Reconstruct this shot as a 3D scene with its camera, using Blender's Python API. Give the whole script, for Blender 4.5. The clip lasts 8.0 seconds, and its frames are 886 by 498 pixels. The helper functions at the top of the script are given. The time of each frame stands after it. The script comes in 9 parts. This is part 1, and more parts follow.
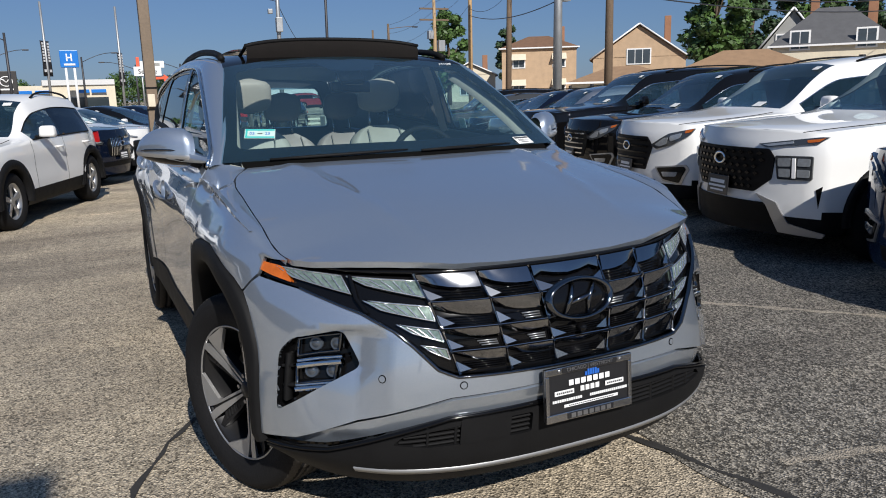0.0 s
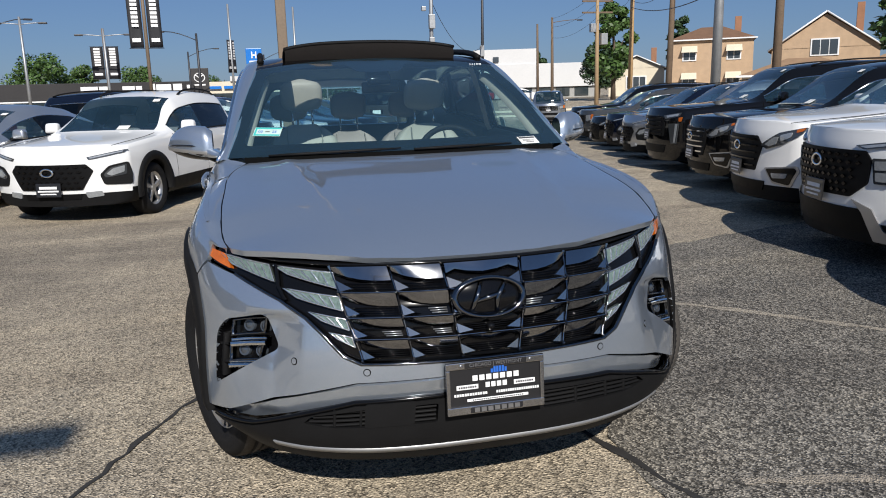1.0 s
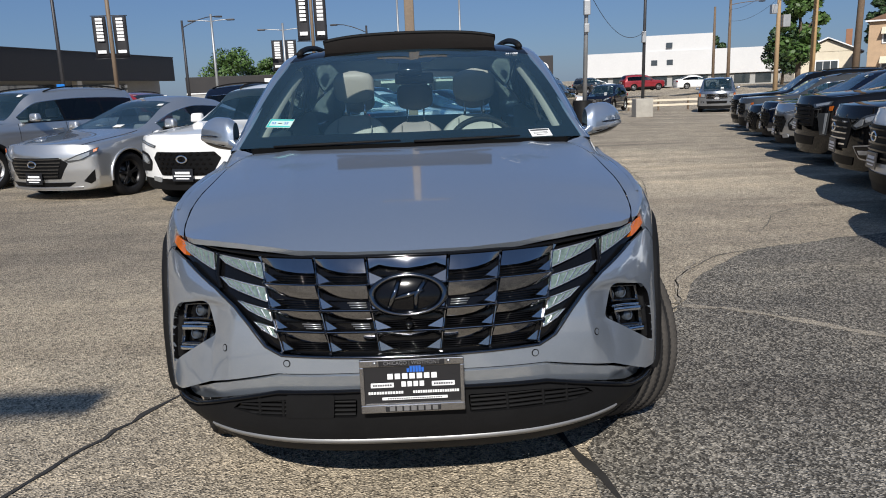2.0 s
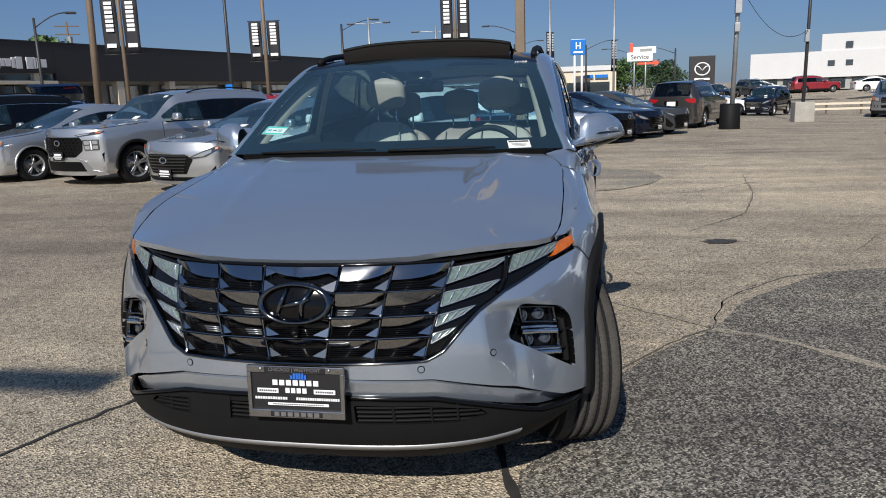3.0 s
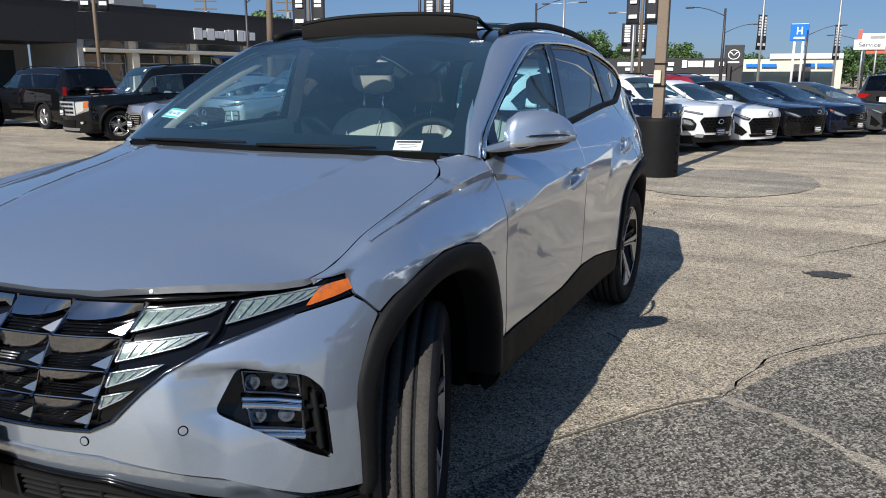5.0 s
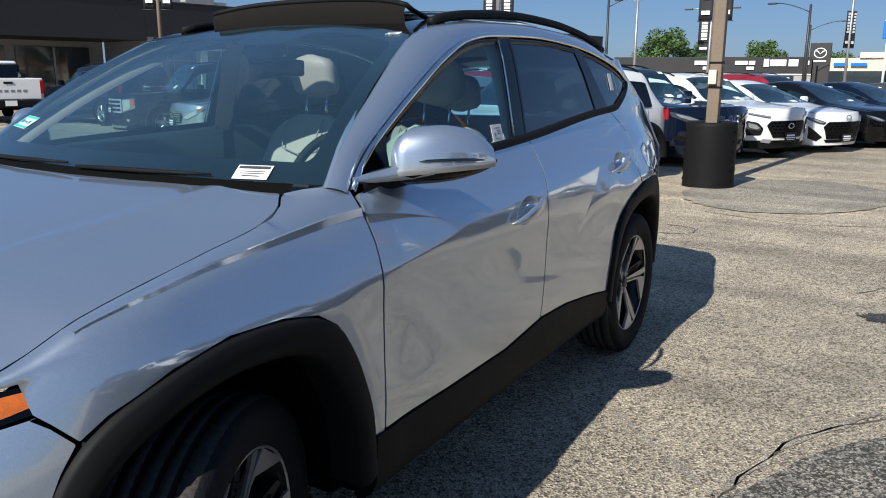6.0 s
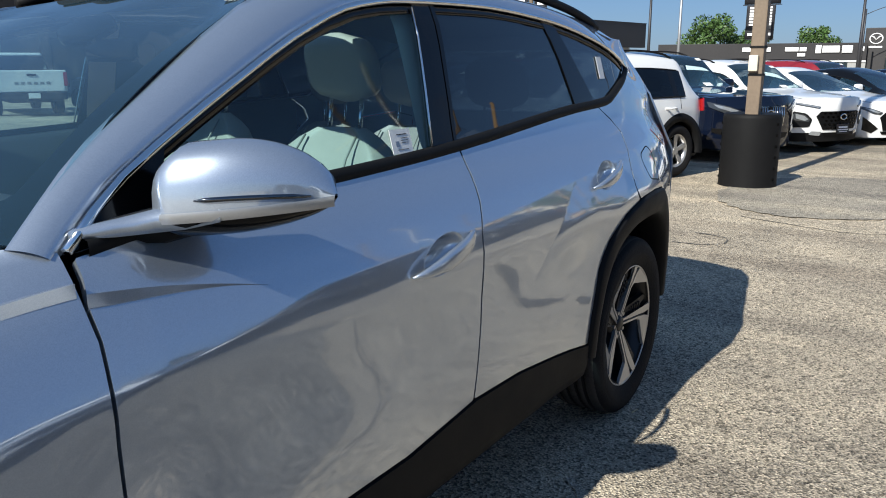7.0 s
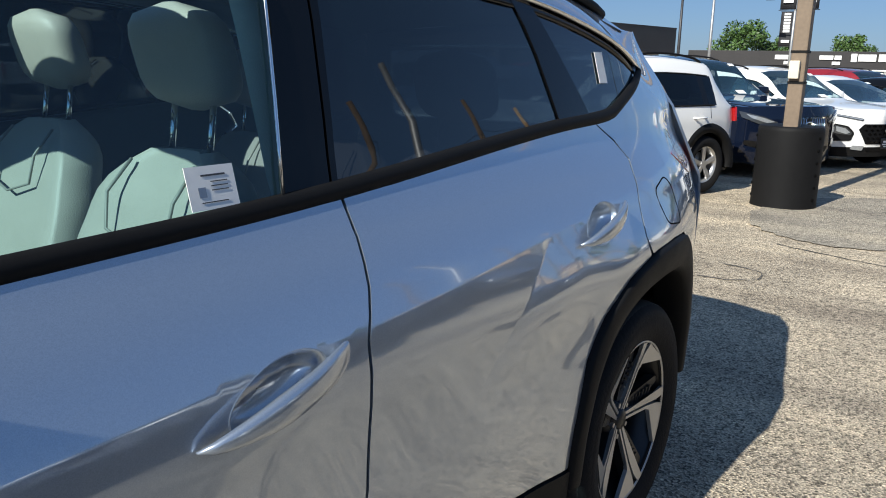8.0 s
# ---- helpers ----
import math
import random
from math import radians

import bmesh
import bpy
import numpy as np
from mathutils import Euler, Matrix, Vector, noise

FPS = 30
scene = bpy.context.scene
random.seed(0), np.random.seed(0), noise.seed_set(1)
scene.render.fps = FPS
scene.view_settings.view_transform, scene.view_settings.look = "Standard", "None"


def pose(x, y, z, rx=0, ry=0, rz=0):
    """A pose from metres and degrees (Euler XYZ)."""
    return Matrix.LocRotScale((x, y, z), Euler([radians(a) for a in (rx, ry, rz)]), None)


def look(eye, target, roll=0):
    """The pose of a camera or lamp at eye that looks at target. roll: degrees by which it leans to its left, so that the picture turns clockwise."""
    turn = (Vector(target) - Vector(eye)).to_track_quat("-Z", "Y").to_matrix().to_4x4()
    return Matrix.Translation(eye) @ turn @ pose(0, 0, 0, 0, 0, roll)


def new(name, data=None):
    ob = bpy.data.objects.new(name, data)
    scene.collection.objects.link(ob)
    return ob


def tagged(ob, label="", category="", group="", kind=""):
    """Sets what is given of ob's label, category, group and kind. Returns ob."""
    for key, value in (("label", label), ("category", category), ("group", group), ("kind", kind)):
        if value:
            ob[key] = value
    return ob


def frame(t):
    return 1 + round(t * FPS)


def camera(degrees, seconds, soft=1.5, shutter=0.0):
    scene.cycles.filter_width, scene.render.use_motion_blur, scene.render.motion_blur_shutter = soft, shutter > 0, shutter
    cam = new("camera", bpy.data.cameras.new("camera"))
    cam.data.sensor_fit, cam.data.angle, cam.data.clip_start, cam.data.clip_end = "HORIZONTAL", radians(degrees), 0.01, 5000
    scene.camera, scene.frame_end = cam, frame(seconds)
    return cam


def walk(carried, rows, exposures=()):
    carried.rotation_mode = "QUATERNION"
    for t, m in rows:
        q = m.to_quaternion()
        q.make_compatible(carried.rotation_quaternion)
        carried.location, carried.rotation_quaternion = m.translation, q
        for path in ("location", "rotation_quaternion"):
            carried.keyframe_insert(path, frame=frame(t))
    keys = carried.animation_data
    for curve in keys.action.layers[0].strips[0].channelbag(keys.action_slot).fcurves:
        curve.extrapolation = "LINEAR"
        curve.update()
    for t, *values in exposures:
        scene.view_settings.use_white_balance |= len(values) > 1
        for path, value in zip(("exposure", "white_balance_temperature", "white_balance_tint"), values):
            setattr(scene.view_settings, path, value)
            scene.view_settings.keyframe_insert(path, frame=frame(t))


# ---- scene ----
cam = camera(60.07, 8.0, soft=1.0)
# seconds, eye x y z, yaw, pitch, roll
ROWS = [
    (0.0, -1.346, -2.753, 1.412, -26.13, -11.60, 1.56),
    (0.5, -1.004, -2.964, 1.421, -19.94, -11.41, 1.62),
    (1.0, -0.671, -3.121, 1.421, -13.81, -11.68, 1.69),
    (1.5, -0.321, -3.153, 1.411, -7.75, -12.16, 1.87),
    (1.7, -0.163, -3.169, 1.406, -5.16, -12.15, 1.99),
    (2.8, 0.728, -3.107, 1.419, 8.25, -11.76, 2.22),
    (3.0, 0.889, -3.091, 1.421, 10.34, -11.63, 1.97),
    (3.5, 1.288, -3.055, 1.435, 15.00, -11.81, 1.31),
    (4.0, 1.533, -2.788, 1.419, 18.75, -12.31, 0.75),
    (4.5, 1.713, -2.443, 1.419, 22.32, -12.82, 0.33),
    (4.7, 1.782, -2.280, 1.416, 23.53, -12.80, 0.18),
    (5.8, 2.010, -1.297, 1.428, 29.82, -12.80, -0.21),
    (6.0, 2.035, -1.089, 1.430, 30.78, -12.88, -0.21),
    (6.5, 2.030, -0.630, 1.423, 32.62, -13.13, 0.01),
    (7.0, 1.933, -0.142, 1.412, 33.88, -13.62, 0.19),
    (7.5, 1.825, 0.311, 1.412, 34.51, -13.73, 0.32),
    (8.0, 1.661, 0.706, 1.396, 35.90, -13.56, -0.97),
]
walk(cam, [(t, pose(x, y, z, 90 + pitch, roll, yaw)) for t, x, y, z, yaw, pitch, roll in ROWS],
     exposures=[(0.0, 0.05, 6200, 11.5), (1.5, 0.1, 6250, 11.5), (3.0, 0.04, 6220, 11.5), (3.5, 0.07, 6200, 11.5), (4.0, 0.13, 6170, 11.5), (4.5, 0.34, 6140, 11), (6.0, 0.40, 6150, 9), (6.6, 0.52, 6150, 8), (8.0, 0.55, 6260, 8)])

# ---- daylight ----
SUN_EL, SUN_ROT = 36.0, 185.0
world = bpy.data.worlds.new("sky")
scene.world = world
world.use_nodes = True
wn = world.node_tree.nodes
sky = wn.new("ShaderNodeTexSky")
sky.sky_type, sky.sun_disc = "NISHITA", False
sky.sun_elevation, sky.sun_rotation = radians(SUN_EL), radians(SUN_ROT)
sky.air_density, sky.dust_density, sky.ozone_density = 1.0, 0.4, 3.0
sky.altitude = 300
tint = wn.new("ShaderNodeMix")
tint.data_type, tint.blend_type = "RGBA", "MULTIPLY"
tint.inputs[0].default_value, tint.inputs[7].default_value = 1.0, (0.76, 0.90, 1.20, 1)
world.node_tree.links.new(sky.outputs[0], tint.inputs[6])
haze = wn.new("ShaderNodeMix")
haze.data_type, haze.inputs[0].default_value, haze.inputs[7].default_value = "RGBA", 0.40, (2.7, 4.7, 7.9, 1)
world.node_tree.links.new(tint.outputs[2], haze.inputs[6])
world.node_tree.links.new(haze.outputs[2], wn["Background"].inputs[0])
wn["Background"].inputs[1].default_value = 0.048
sun_data = bpy.data.lights.new("sun", "SUN")
sun_data.energy, sun_data.angle, sun_data.color = 5.0, radians(0.53), (1.0, 0.94, 0.83)
sun = new("sun", sun_data)
sx, sy = math.sin(radians(SUN_ROT)), math.cos(radians(SUN_ROT))
sun.matrix_world = look((30 * sx, 30 * sy, 30 * math.tan(radians(SUN_EL))), (0, 0, 0))

# ---- materials ----
def mat(name, base, rough=0.6, metal=0.0, coat=0.0, vary=0.0, scale=8.0, bump=0.0, bscale=60.0, spec=0.5, island=0.0):
    """A Principled material with colour variation at two scales and fine relief."""
    m = bpy.data.materials.new(name)
    m.use_nodes = True
    nt = m.node_tree
    b = nt.nodes["Principled BSDF"]
    b.inputs["Base Color"].default_value = (*base, 1)
    b.inputs["Roughness"].default_value = rough
    b.inputs["Metallic"].default_value = metal
    b.inputs["Specular IOR Level"].default_value = spec
    b.inputs["Coat Weight"].default_value = coat
    b.inputs["Coat Roughness"].default_value = 0.03
    if vary or bump:
        tc = nt.nodes.new("ShaderNodeTexCoord")
    if vary:
        n1, n2 = nt.nodes.new("ShaderNodeTexNoise"), nt.nodes.new("ShaderNodeTexNoise")
        for n, s, d in ((n1, scale, 4), (n2, scale * 9, 3)):
            n.inputs["Scale"].default_value, n.inputs["Detail"].default_value = s, d
            nt.links.new(tc.outputs["Object"], n.inputs["Vector"])
        add = nt.nodes.new("ShaderNodeMath")
        add.operation = "ADD"
        nt.links.new(n1.outputs[0], add.inputs[0]), nt.links.new(n2.outputs[0], add.inputs[1])
        mr = nt.nodes.new("ShaderNodeMapRange")
        mr.inputs[1].default_value, mr.inputs[2].default_value = 0.6, 1.4
        mr.inputs[3].default_value, mr.inputs[4].default_value = 1 - vary, 1 + vary
        nt.links.new(add.outputs[0], mr.inputs[0])
        last = mr.outputs[0]
        if island:
            oi = nt.nodes.new("ShaderNodeObjectInfo")
            m2 = nt.nodes.new("ShaderNodeMapRange")
            m2.inputs[3].default_value, m2.inputs[4].default_value = 1 - island, 1 + island
            nt.links.new(oi.outputs["Random"], m2.inputs[0])
            mm = nt.nodes.new("ShaderNodeMath")
            mm.operation = "MULTIPLY"
            nt.links.new(last, mm.inputs[0]), nt.links.new(m2.outputs[0], mm.inputs[1])
            last = mm.outputs[0]
        sc = nt.nodes.new("ShaderNodeVectorMath")
        sc.operation = "SCALE"
        sc.inputs[0].default_value = base
        nt.links.new(last, sc.inputs["Scale"])
        nt.links.new(sc.outputs[0], b.inputs["Base Color"])
        rr = nt.nodes.new("ShaderNodeMapRange")
        rr.inputs[3].default_value, rr.inputs[4].default_value = max(rough * 0.85, 0), min(rough * 1.15, 1)
        nt.links.new(n1.outputs[0], rr.inputs[0]), nt.links.new(rr.outputs[0], b.inputs["Roughness"])
    if bump:
        nb = nt.nodes.new("ShaderNodeTexNoise")
        nb.inputs["Scale"].default_value, nb.inputs["Detail"].default_value = bscale, 4
        nt.links.new(tc.outputs["Object"], nb.inputs["Vector"])
        bp = nt.nodes.new("ShaderNodeBump")
        bp.inputs["Strength"].default_value, bp.inputs["Distance"].default_value = bump, 0.01
        nt.links.new(nb.outputs[0], bp.inputs["Height"])
        nt.links.new(bp.outputs[0], b.inputs["Normal"])
    return m


def paint_mat(name, base, metal=0.0, rough=0.4, tight=0.14, share=0.45):
    """Car paint: flaked base under a clear coat; metallic flakes give a tight and a broad sheen."""
    m = mat(name, base, rough, metal, coat=1.0, spec=0.5 if metal else 0.0)
    nt = m.node_tree
    b = nt.nodes["Principled BSDF"]
    L = nt.links.new
    tc = nt.nodes.new("ShaderNodeTexCoord")
    fl = nt.nodes.new("ShaderNodeTexVoronoi")
    fl.inputs["Scale"].default_value = 900
    L(tc.outputs["Object"], fl.inputs["Vector"])
    mr = nt.nodes.new("ShaderNodeMapRange")
    k = 0.10 if metal else 0.02
    mr.inputs[3].default_value, mr.inputs[4].default_value = 1 - k, 1 + k
    L(fl.outputs["Color"], mr.inputs[0])
    sc = nt.nodes.new("ShaderNodeVectorMath")
    sc.operation, sc.inputs[0].default_value = "SCALE", base
    L(mr.outputs[0], sc.inputs["Scale"])
    ns = nt.nodes.new("ShaderNodeTexNoise")
    ns.inputs["Scale"].default_value, ns.inputs["Detail"].default_value = 5, 6
    L(tc.outputs["Object"], ns.inputs["Vector"])
    cr = nt.nodes.new("ShaderNodeMapRange")
    cr.inputs[1].default_value, cr.inputs[2].default_value = 0.35, 0.75
    cr.inputs[3].default_value, cr.inputs[4].default_value = 0.0, 0.02
    L(ns.outputs[0], cr.inputs[0])
    lobes = [b]
    if metal > 0.6:
        b2 = nt.nodes.new("ShaderNodeBsdfPrincipled")
        b2.inputs["Metallic"].default_value, b2.inputs["Roughness"].default_value, b2.inputs["Coat Weight"].default_value = 1.0, tight, 1.0
        mx = nt.nodes.new("ShaderNodeMixShader")
        mx.inputs[0].default_value = share
        L(b.outputs[0], mx.inputs[1]), L(b2.outputs[0], mx.inputs[2])
        L(mx.outputs[0], nt.nodes["Material Output"].inputs[0])
        lobes.append(b2)
    for q in lobes:
        q.inputs["Coat IOR"].default_value = 1.6 if metal else 1.45
        L(sc.outputs[0], q.inputs["Base Color"])
        L(cr.outputs[0], q.inputs["Coat Roughness"])
    return m


def glass_mat(name, tint, gloss=1.0, dust_veil=0.0):
    """Thin window glass: tinted see-through with a Fresnel reflection and a film of dust, coloured blue to add sky
    haze.
    """
    m = bpy.data.materials.new(name)
    m.use_nodes = True
    nt = m.node_tree
    nt.nodes.remove(nt.nodes["Principled BSDF"])
    tr, gl, mx, lw, pw, fr = (nt.nodes.new("ShaderNode" + k) for k in ("BsdfTransparent", "BsdfGlossy", "MixShader", "LayerWeight", "Math", "Math"))
    tr.inputs[0].default_value = (*tint, 1)
    gl.inputs["Roughness"].default_value = 0.015
    # the same reflection from both sides of the thin pane
    lw.inputs[0].default_value = 0.5
    pw.operation, pw.inputs[1].default_value = "POWER", 4.0
    fr.operation, fr.inputs[1].default_value, fr.inputs[2].default_value = "MULTIPLY_ADD", 0.68 * gloss, 0.055 * gloss
    nt.links.new(lw.outputs["Facing"], pw.inputs[0]), nt.links.new(pw.outputs[0], fr.inputs[0])
    nt.links.new(fr.outputs[0], mx.inputs[0]), nt.links.new(tr.outputs[0], mx.inputs[1]), nt.links.new(gl.outputs[0], mx.inputs[2])
    last = mx.outputs[0]
    if dust_veil:
        # diffuse film: dust, with the sky's bluish veil put into its colour
        df, md, nz, rg = (nt.nodes.new("ShaderNode" + k) for k in ("BsdfDiffuse", "MixShader", "TexNoise", "MapRange"))
        df.inputs[0].default_value = (0.20, 0.50, 0.74, 1)
        nz.inputs["Scale"].default_value, nz.inputs["Detail"].default_value = 3.5, 6
        rg.inputs[3].default_value, rg.inputs[4].default_value = dust_veil * 0.6, dust_veil * 1.4
        nt.links.new(nz.outputs[0], rg.inputs[0]), nt.links.new(rg.outputs[0], md.inputs[0])
        nt.links.new(last, md.inputs[1]), nt.links.new(df.outputs[0], md.inputs[2])
        last = md.outputs[0]
    nt.links.new(last, nt.nodes["Material Output"].inputs[0])
    return m


RUBBER = mat("tyre_rubber", (0.010, 0.010, 0.011), 0.78, spec=0.18, vary=0.25, scale=9, bump=0.25, bscale=120)
TREAD = mat("dusty_tread", (0.055, 0.050, 0.045), 0.85, spec=0.2, vary=0.35, scale=14, bump=0.25, bscale=120)
PLASTIC = mat("black_plastic", (0.0085, 0.0085, 0.009), 0.6, spec=0.13, vary=0.15, scale=12, bump=0.08, bscale=700)
GLOSS_BLACK = mat("gloss_black", (0.004, 0.004, 0.0045), 0.10, spec=0.3)
LINER = mat("liner_black", (0.004, 0.004, 0.004), 0.9, spec=0.05, vary=0.3, scale=10)
ALLOY = mat("machined_alloy", (0.46, 0.46, 0.46), 0.30, 0.75, vary=0.05, scale=30)
DARK_ALLOY = mat("dark_alloy", (0.028, 0.028, 0.03), 0.35, 0.6, vary=0.1, scale=20)
CHROME = mat("chrome", (0.78, 0.79, 0.8), 0.08, 1.0)
BLACK_CHROME = mat("black_chrome", (0.035, 0.035, 0.038), 0.15, 1.0)
DARK_CHROME = mat("dark_chrome", (0.16, 0.165, 0.175), 0.09, 1.0)
STEEL = mat("steel", (0.4, 0.4, 0.41), 0.4, 1.0, vary=0.1)
AMBER = mat("amber_lens", (0.46, 0.105, 0.008), 0.2, coat=0.6, vary=0.3, scale=60)
RED_LENS = mat("red_lens", (0.35, 0.01, 0.012), 0.15, coat=1.0)
LAMP = mat("lamp_reflector", (0.7, 0.72, 0.74), 0.18, 0.85, vary=0.2, scale=50)
WHITE_BAR = mat("white_print", (0.8, 0.8, 0.8), 0.5)
BLUE_PRINT = mat("blue_print", (0.02, 0.12, 0.5), 0.5)
PLATE_BLACK = mat("plate_black", (0.012, 0.012, 0.014), 0.35, coat=0.4)
GLASS = glass_mat("clear_glass", (0.82, 0.93, 0.94), 1.35, 0.03)
GLASS_HERO = glass_mat("windshield_glass", (0.83, 0.95, 0.96), 1.6, 0.03)
GLASS_SIDE = glass_mat("side_glass", (0.58, 0.83, 0.87), 1.0, 0.02)
TINTED_HERO = glass_mat("privacy_glass", (0.022, 0.025, 0.03), 1.5, 0.012)
TINTED = glass_mat("tinted_glass", (0.1, 0.11, 0.12))
SEAT_GREY = mat("grey_leather", (0.22, 0.21, 0.195), 0.5, vary=0.06, scale=14)
SEAT_DARK = mat("dark_seat", (0.16, 0.16, 0.165), 0.7, vary=0.1)
SEAT_CREAM = mat("cream_leather", (0.36, 0.335, 0.285), 0.5, vary=0.06, scale=14, bump=0.15, bscale=300)
DASH = mat("dashboard", (0.045, 0.048, 0.05), 0.6, vary=0.1)
PAPER = mat("paper", (0.78, 0.78, 0.76), 0.7, vary=0.05)
PAINTS = {
    "hero": paint_mat("metallic_silver_paint", (0.465, 0.525, 0.61), 0.67, 0.40, 0.08, 0.42),
    "silver": paint_mat("silver_paint", (0.40, 0.42, 0.45), 0.8, 0.33),
    "white": paint_mat("white_paint", (0.78, 0.78, 0.77)),
    "black": paint_mat("black_paint", (0.004, 0.004, 0.0045)),
    "navy": paint_mat("navy_paint", (0.004, 0.007, 0.018)),
    "grey": paint_mat("grey_paint", (0.045, 0.048, 0.052)),
    "bronze": paint_mat("bronze_paint", (0.028, 0.025, 0.024), 0.2),
    "red": paint_mat("red_paint", (0.25, 0.012, 0.018), 0.2),
    "light_silver": paint_mat("light_silver_paint", (0.60, 0.61, 0.62), 0.75, 0.45),
    "blue": paint_mat("blue_paint", (0.008, 0.02, 0.055)),
}

# ---- mesh helpers ----
from mathutils.geometry import delaunay_2d_cdt


def mesh_of(name, verts, faces, material, smooth=True):
    me = bpy.data.meshes.new(name)
    me.from_pydata([tuple(v) for v in verts], [], faces)
    me.validate()
    if material:
        me.materials.append(material)
    if smooth:
        me.polygons.foreach_set("use_smooth", [True] * len(me.polygons))
    me.update()
    return me


def put(name, me, parent=None, label="", m=None):
    """One mesh object; under its parent when there is one."""
    ob = new(name, me)
    if parent is not None:
        ob.parent = parent
    if m is not None:
        ob.matrix_basis = m
    if label:
        ob["label"] = label
    return ob


def bm_mesh(name, bm, material, smooth=False, angle=None):
    me = bpy.data.meshes.new(name)
    bmesh.ops.recalc_face_normals(bm, faces=bm.faces)
    for f in bm.faces:
        f.smooth = smooth or angle is not None
    if angle is not None:
        for e in bm.edges:
            if len(e.link_faces) != 2 or e.calc_face_angle(0) > radians(angle):
                e.smooth = False
    bm.to_mesh(me)
    bm.free()
    me.materials.append(material)
    return me


def part(name, bm, material, parent, label="", smooth=False, angle=None, m=None):
    return put(name, bm_mesh(name, bm, material, smooth, angle), parent, label, m)


def add_box(bm, size, at=(0, 0, 0), bevel=0.0, turn=None, taper=1.0, seg=2):
    """A box, its corners rounded and its top narrowed by taper, added to bm."""
    got = bmesh.ops.create_cube(bm, size=1.0)["verts"]
    for v in got:
        k = taper if v.co.z > 0 else 1.0
        v.co = Vector((v.co.x * size[0] * k, v.co.y * size[1] * k, v.co.z * size[2]))
    if bevel:
        edges = list({e for v in got for e in v.link_edges})
        res = bmesh.ops.bevel(bm, geom=edges, offset=bevel, segments=seg, profile=0.6, affect="EDGES")
        got = list({v for f in res["faces"] for v in f.verts} | {v for v in got if v.is_valid})
    mm = Matrix.Translation(at) @ (turn.to_4x4() if turn is not None else Matrix())
    bmesh.ops.transform(bm, matrix=mm, verts=got)
    return got


def box(size, at=(0, 0, 0), bevel=0.0, turn=None, taper=1.0, seg=2):
    bm = bmesh.new()
    add_box(bm, size, at, bevel, turn, taper, seg)
    return bm


def lathe(profile, steps, axis="x", arc=(0.0, 2 * math.pi)):
    """Verts and faces of a profile of (radius, height) turned round an axis."""
    full = abs(arc[1] - arc[0] - 2 * math.pi) < 1e-6
    n = steps if full else steps + 1
    verts, faces = [], []
    for i in range(n):
        a = arc[0] + (arc[1] - arc[0]) * i / steps
        c, s = math.cos(a), math.sin(a)
        for r, h in profile:
            verts.append((h, r * c, r * s) if axis == "x" else (r * c, r * s, h))
    k = len(profile)
    for i in range(steps):
        a, b = i * k, ((i + 1) % n) * k
        for j in range(k - 1):
            faces.append((a + j, b + j, b + j + 1, a + j + 1))
    return verts, faces


def tube(points, radius, sides=8, closed=False):
    """Verts and faces of a round bar along points; radius may be a list."""
    pts = [Vector(p) for p in points]
    rad = radius if isinstance(radius, (list, tuple)) else [radius] * len(pts)
    verts, faces, n = [], [], len(pts)
    up = None
    for i, p in enumerate(pts):
        a = pts[i - 1] if i or closed else p
        b = pts[(i + 1) % n] if i < n - 1 or closed else p
        d = (b - a).normalized()
        if up is None:
            up = Vector((0, 0, 1)) if abs(d.z) < 0.9 else Vector((1, 0, 0))
        s = d.cross(up).normalized()
        up = s.cross(d).normalized()
        for k in range(sides):
            t = 2 * math.pi * k / sides
            verts.append(p + (s * math.cos(t) + up * math.sin(t)) * rad[i])
    for i in range(n if closed else n - 1):
        a, b = i * sides, ((i + 1) % n) * sides
        for k in range(sides):
            faces.append((a + k, a + (k + 1) % sides, b + (k + 1) % sides, b + k))
    if not closed:
        faces.append(tuple(range(sides - 1, -1, -1)))
        faces.append(tuple(range((n - 1) * sides, n * sides)))
    return verts, faces


def curve1(pts):
    """A smooth function through (t, value) points that does not overshoot."""
    t = np.array([p[0] for p in pts], float)
    v = np.array([p[1] for p in pts], float)
    h = np.diff(t)
    d = np.diff(v) / h
    m = np.zeros(len(t))
    for i in range(1, len(t) - 1):
        if d[i - 1] * d[i] > 0:
            w1, w2 = 2 * h[i] + h[i - 1], h[i] + 2 * h[i - 1]
            m[i] = (w1 + w2) / (w1 / d[i - 1] + w2 / d[i])
    m[0], m[-1] = d[0], d[-1]

    def f(x):
        x = min(max(x, t[0]), t[-1])
        i = min(int(np.searchsorted(t, x, "right")) - 1, len(h) - 1)
        s = (x - t[i]) / h[i]
        return float((1 + 2 * s) * (1 - s) ** 2 * v[i] + s * (1 - s) ** 2 * h[i] * m[i]
                     + s * s * (3 - 2 * s) * v[i + 1] + s * s * (s - 1) * h[i] * m[i + 1])
    return f


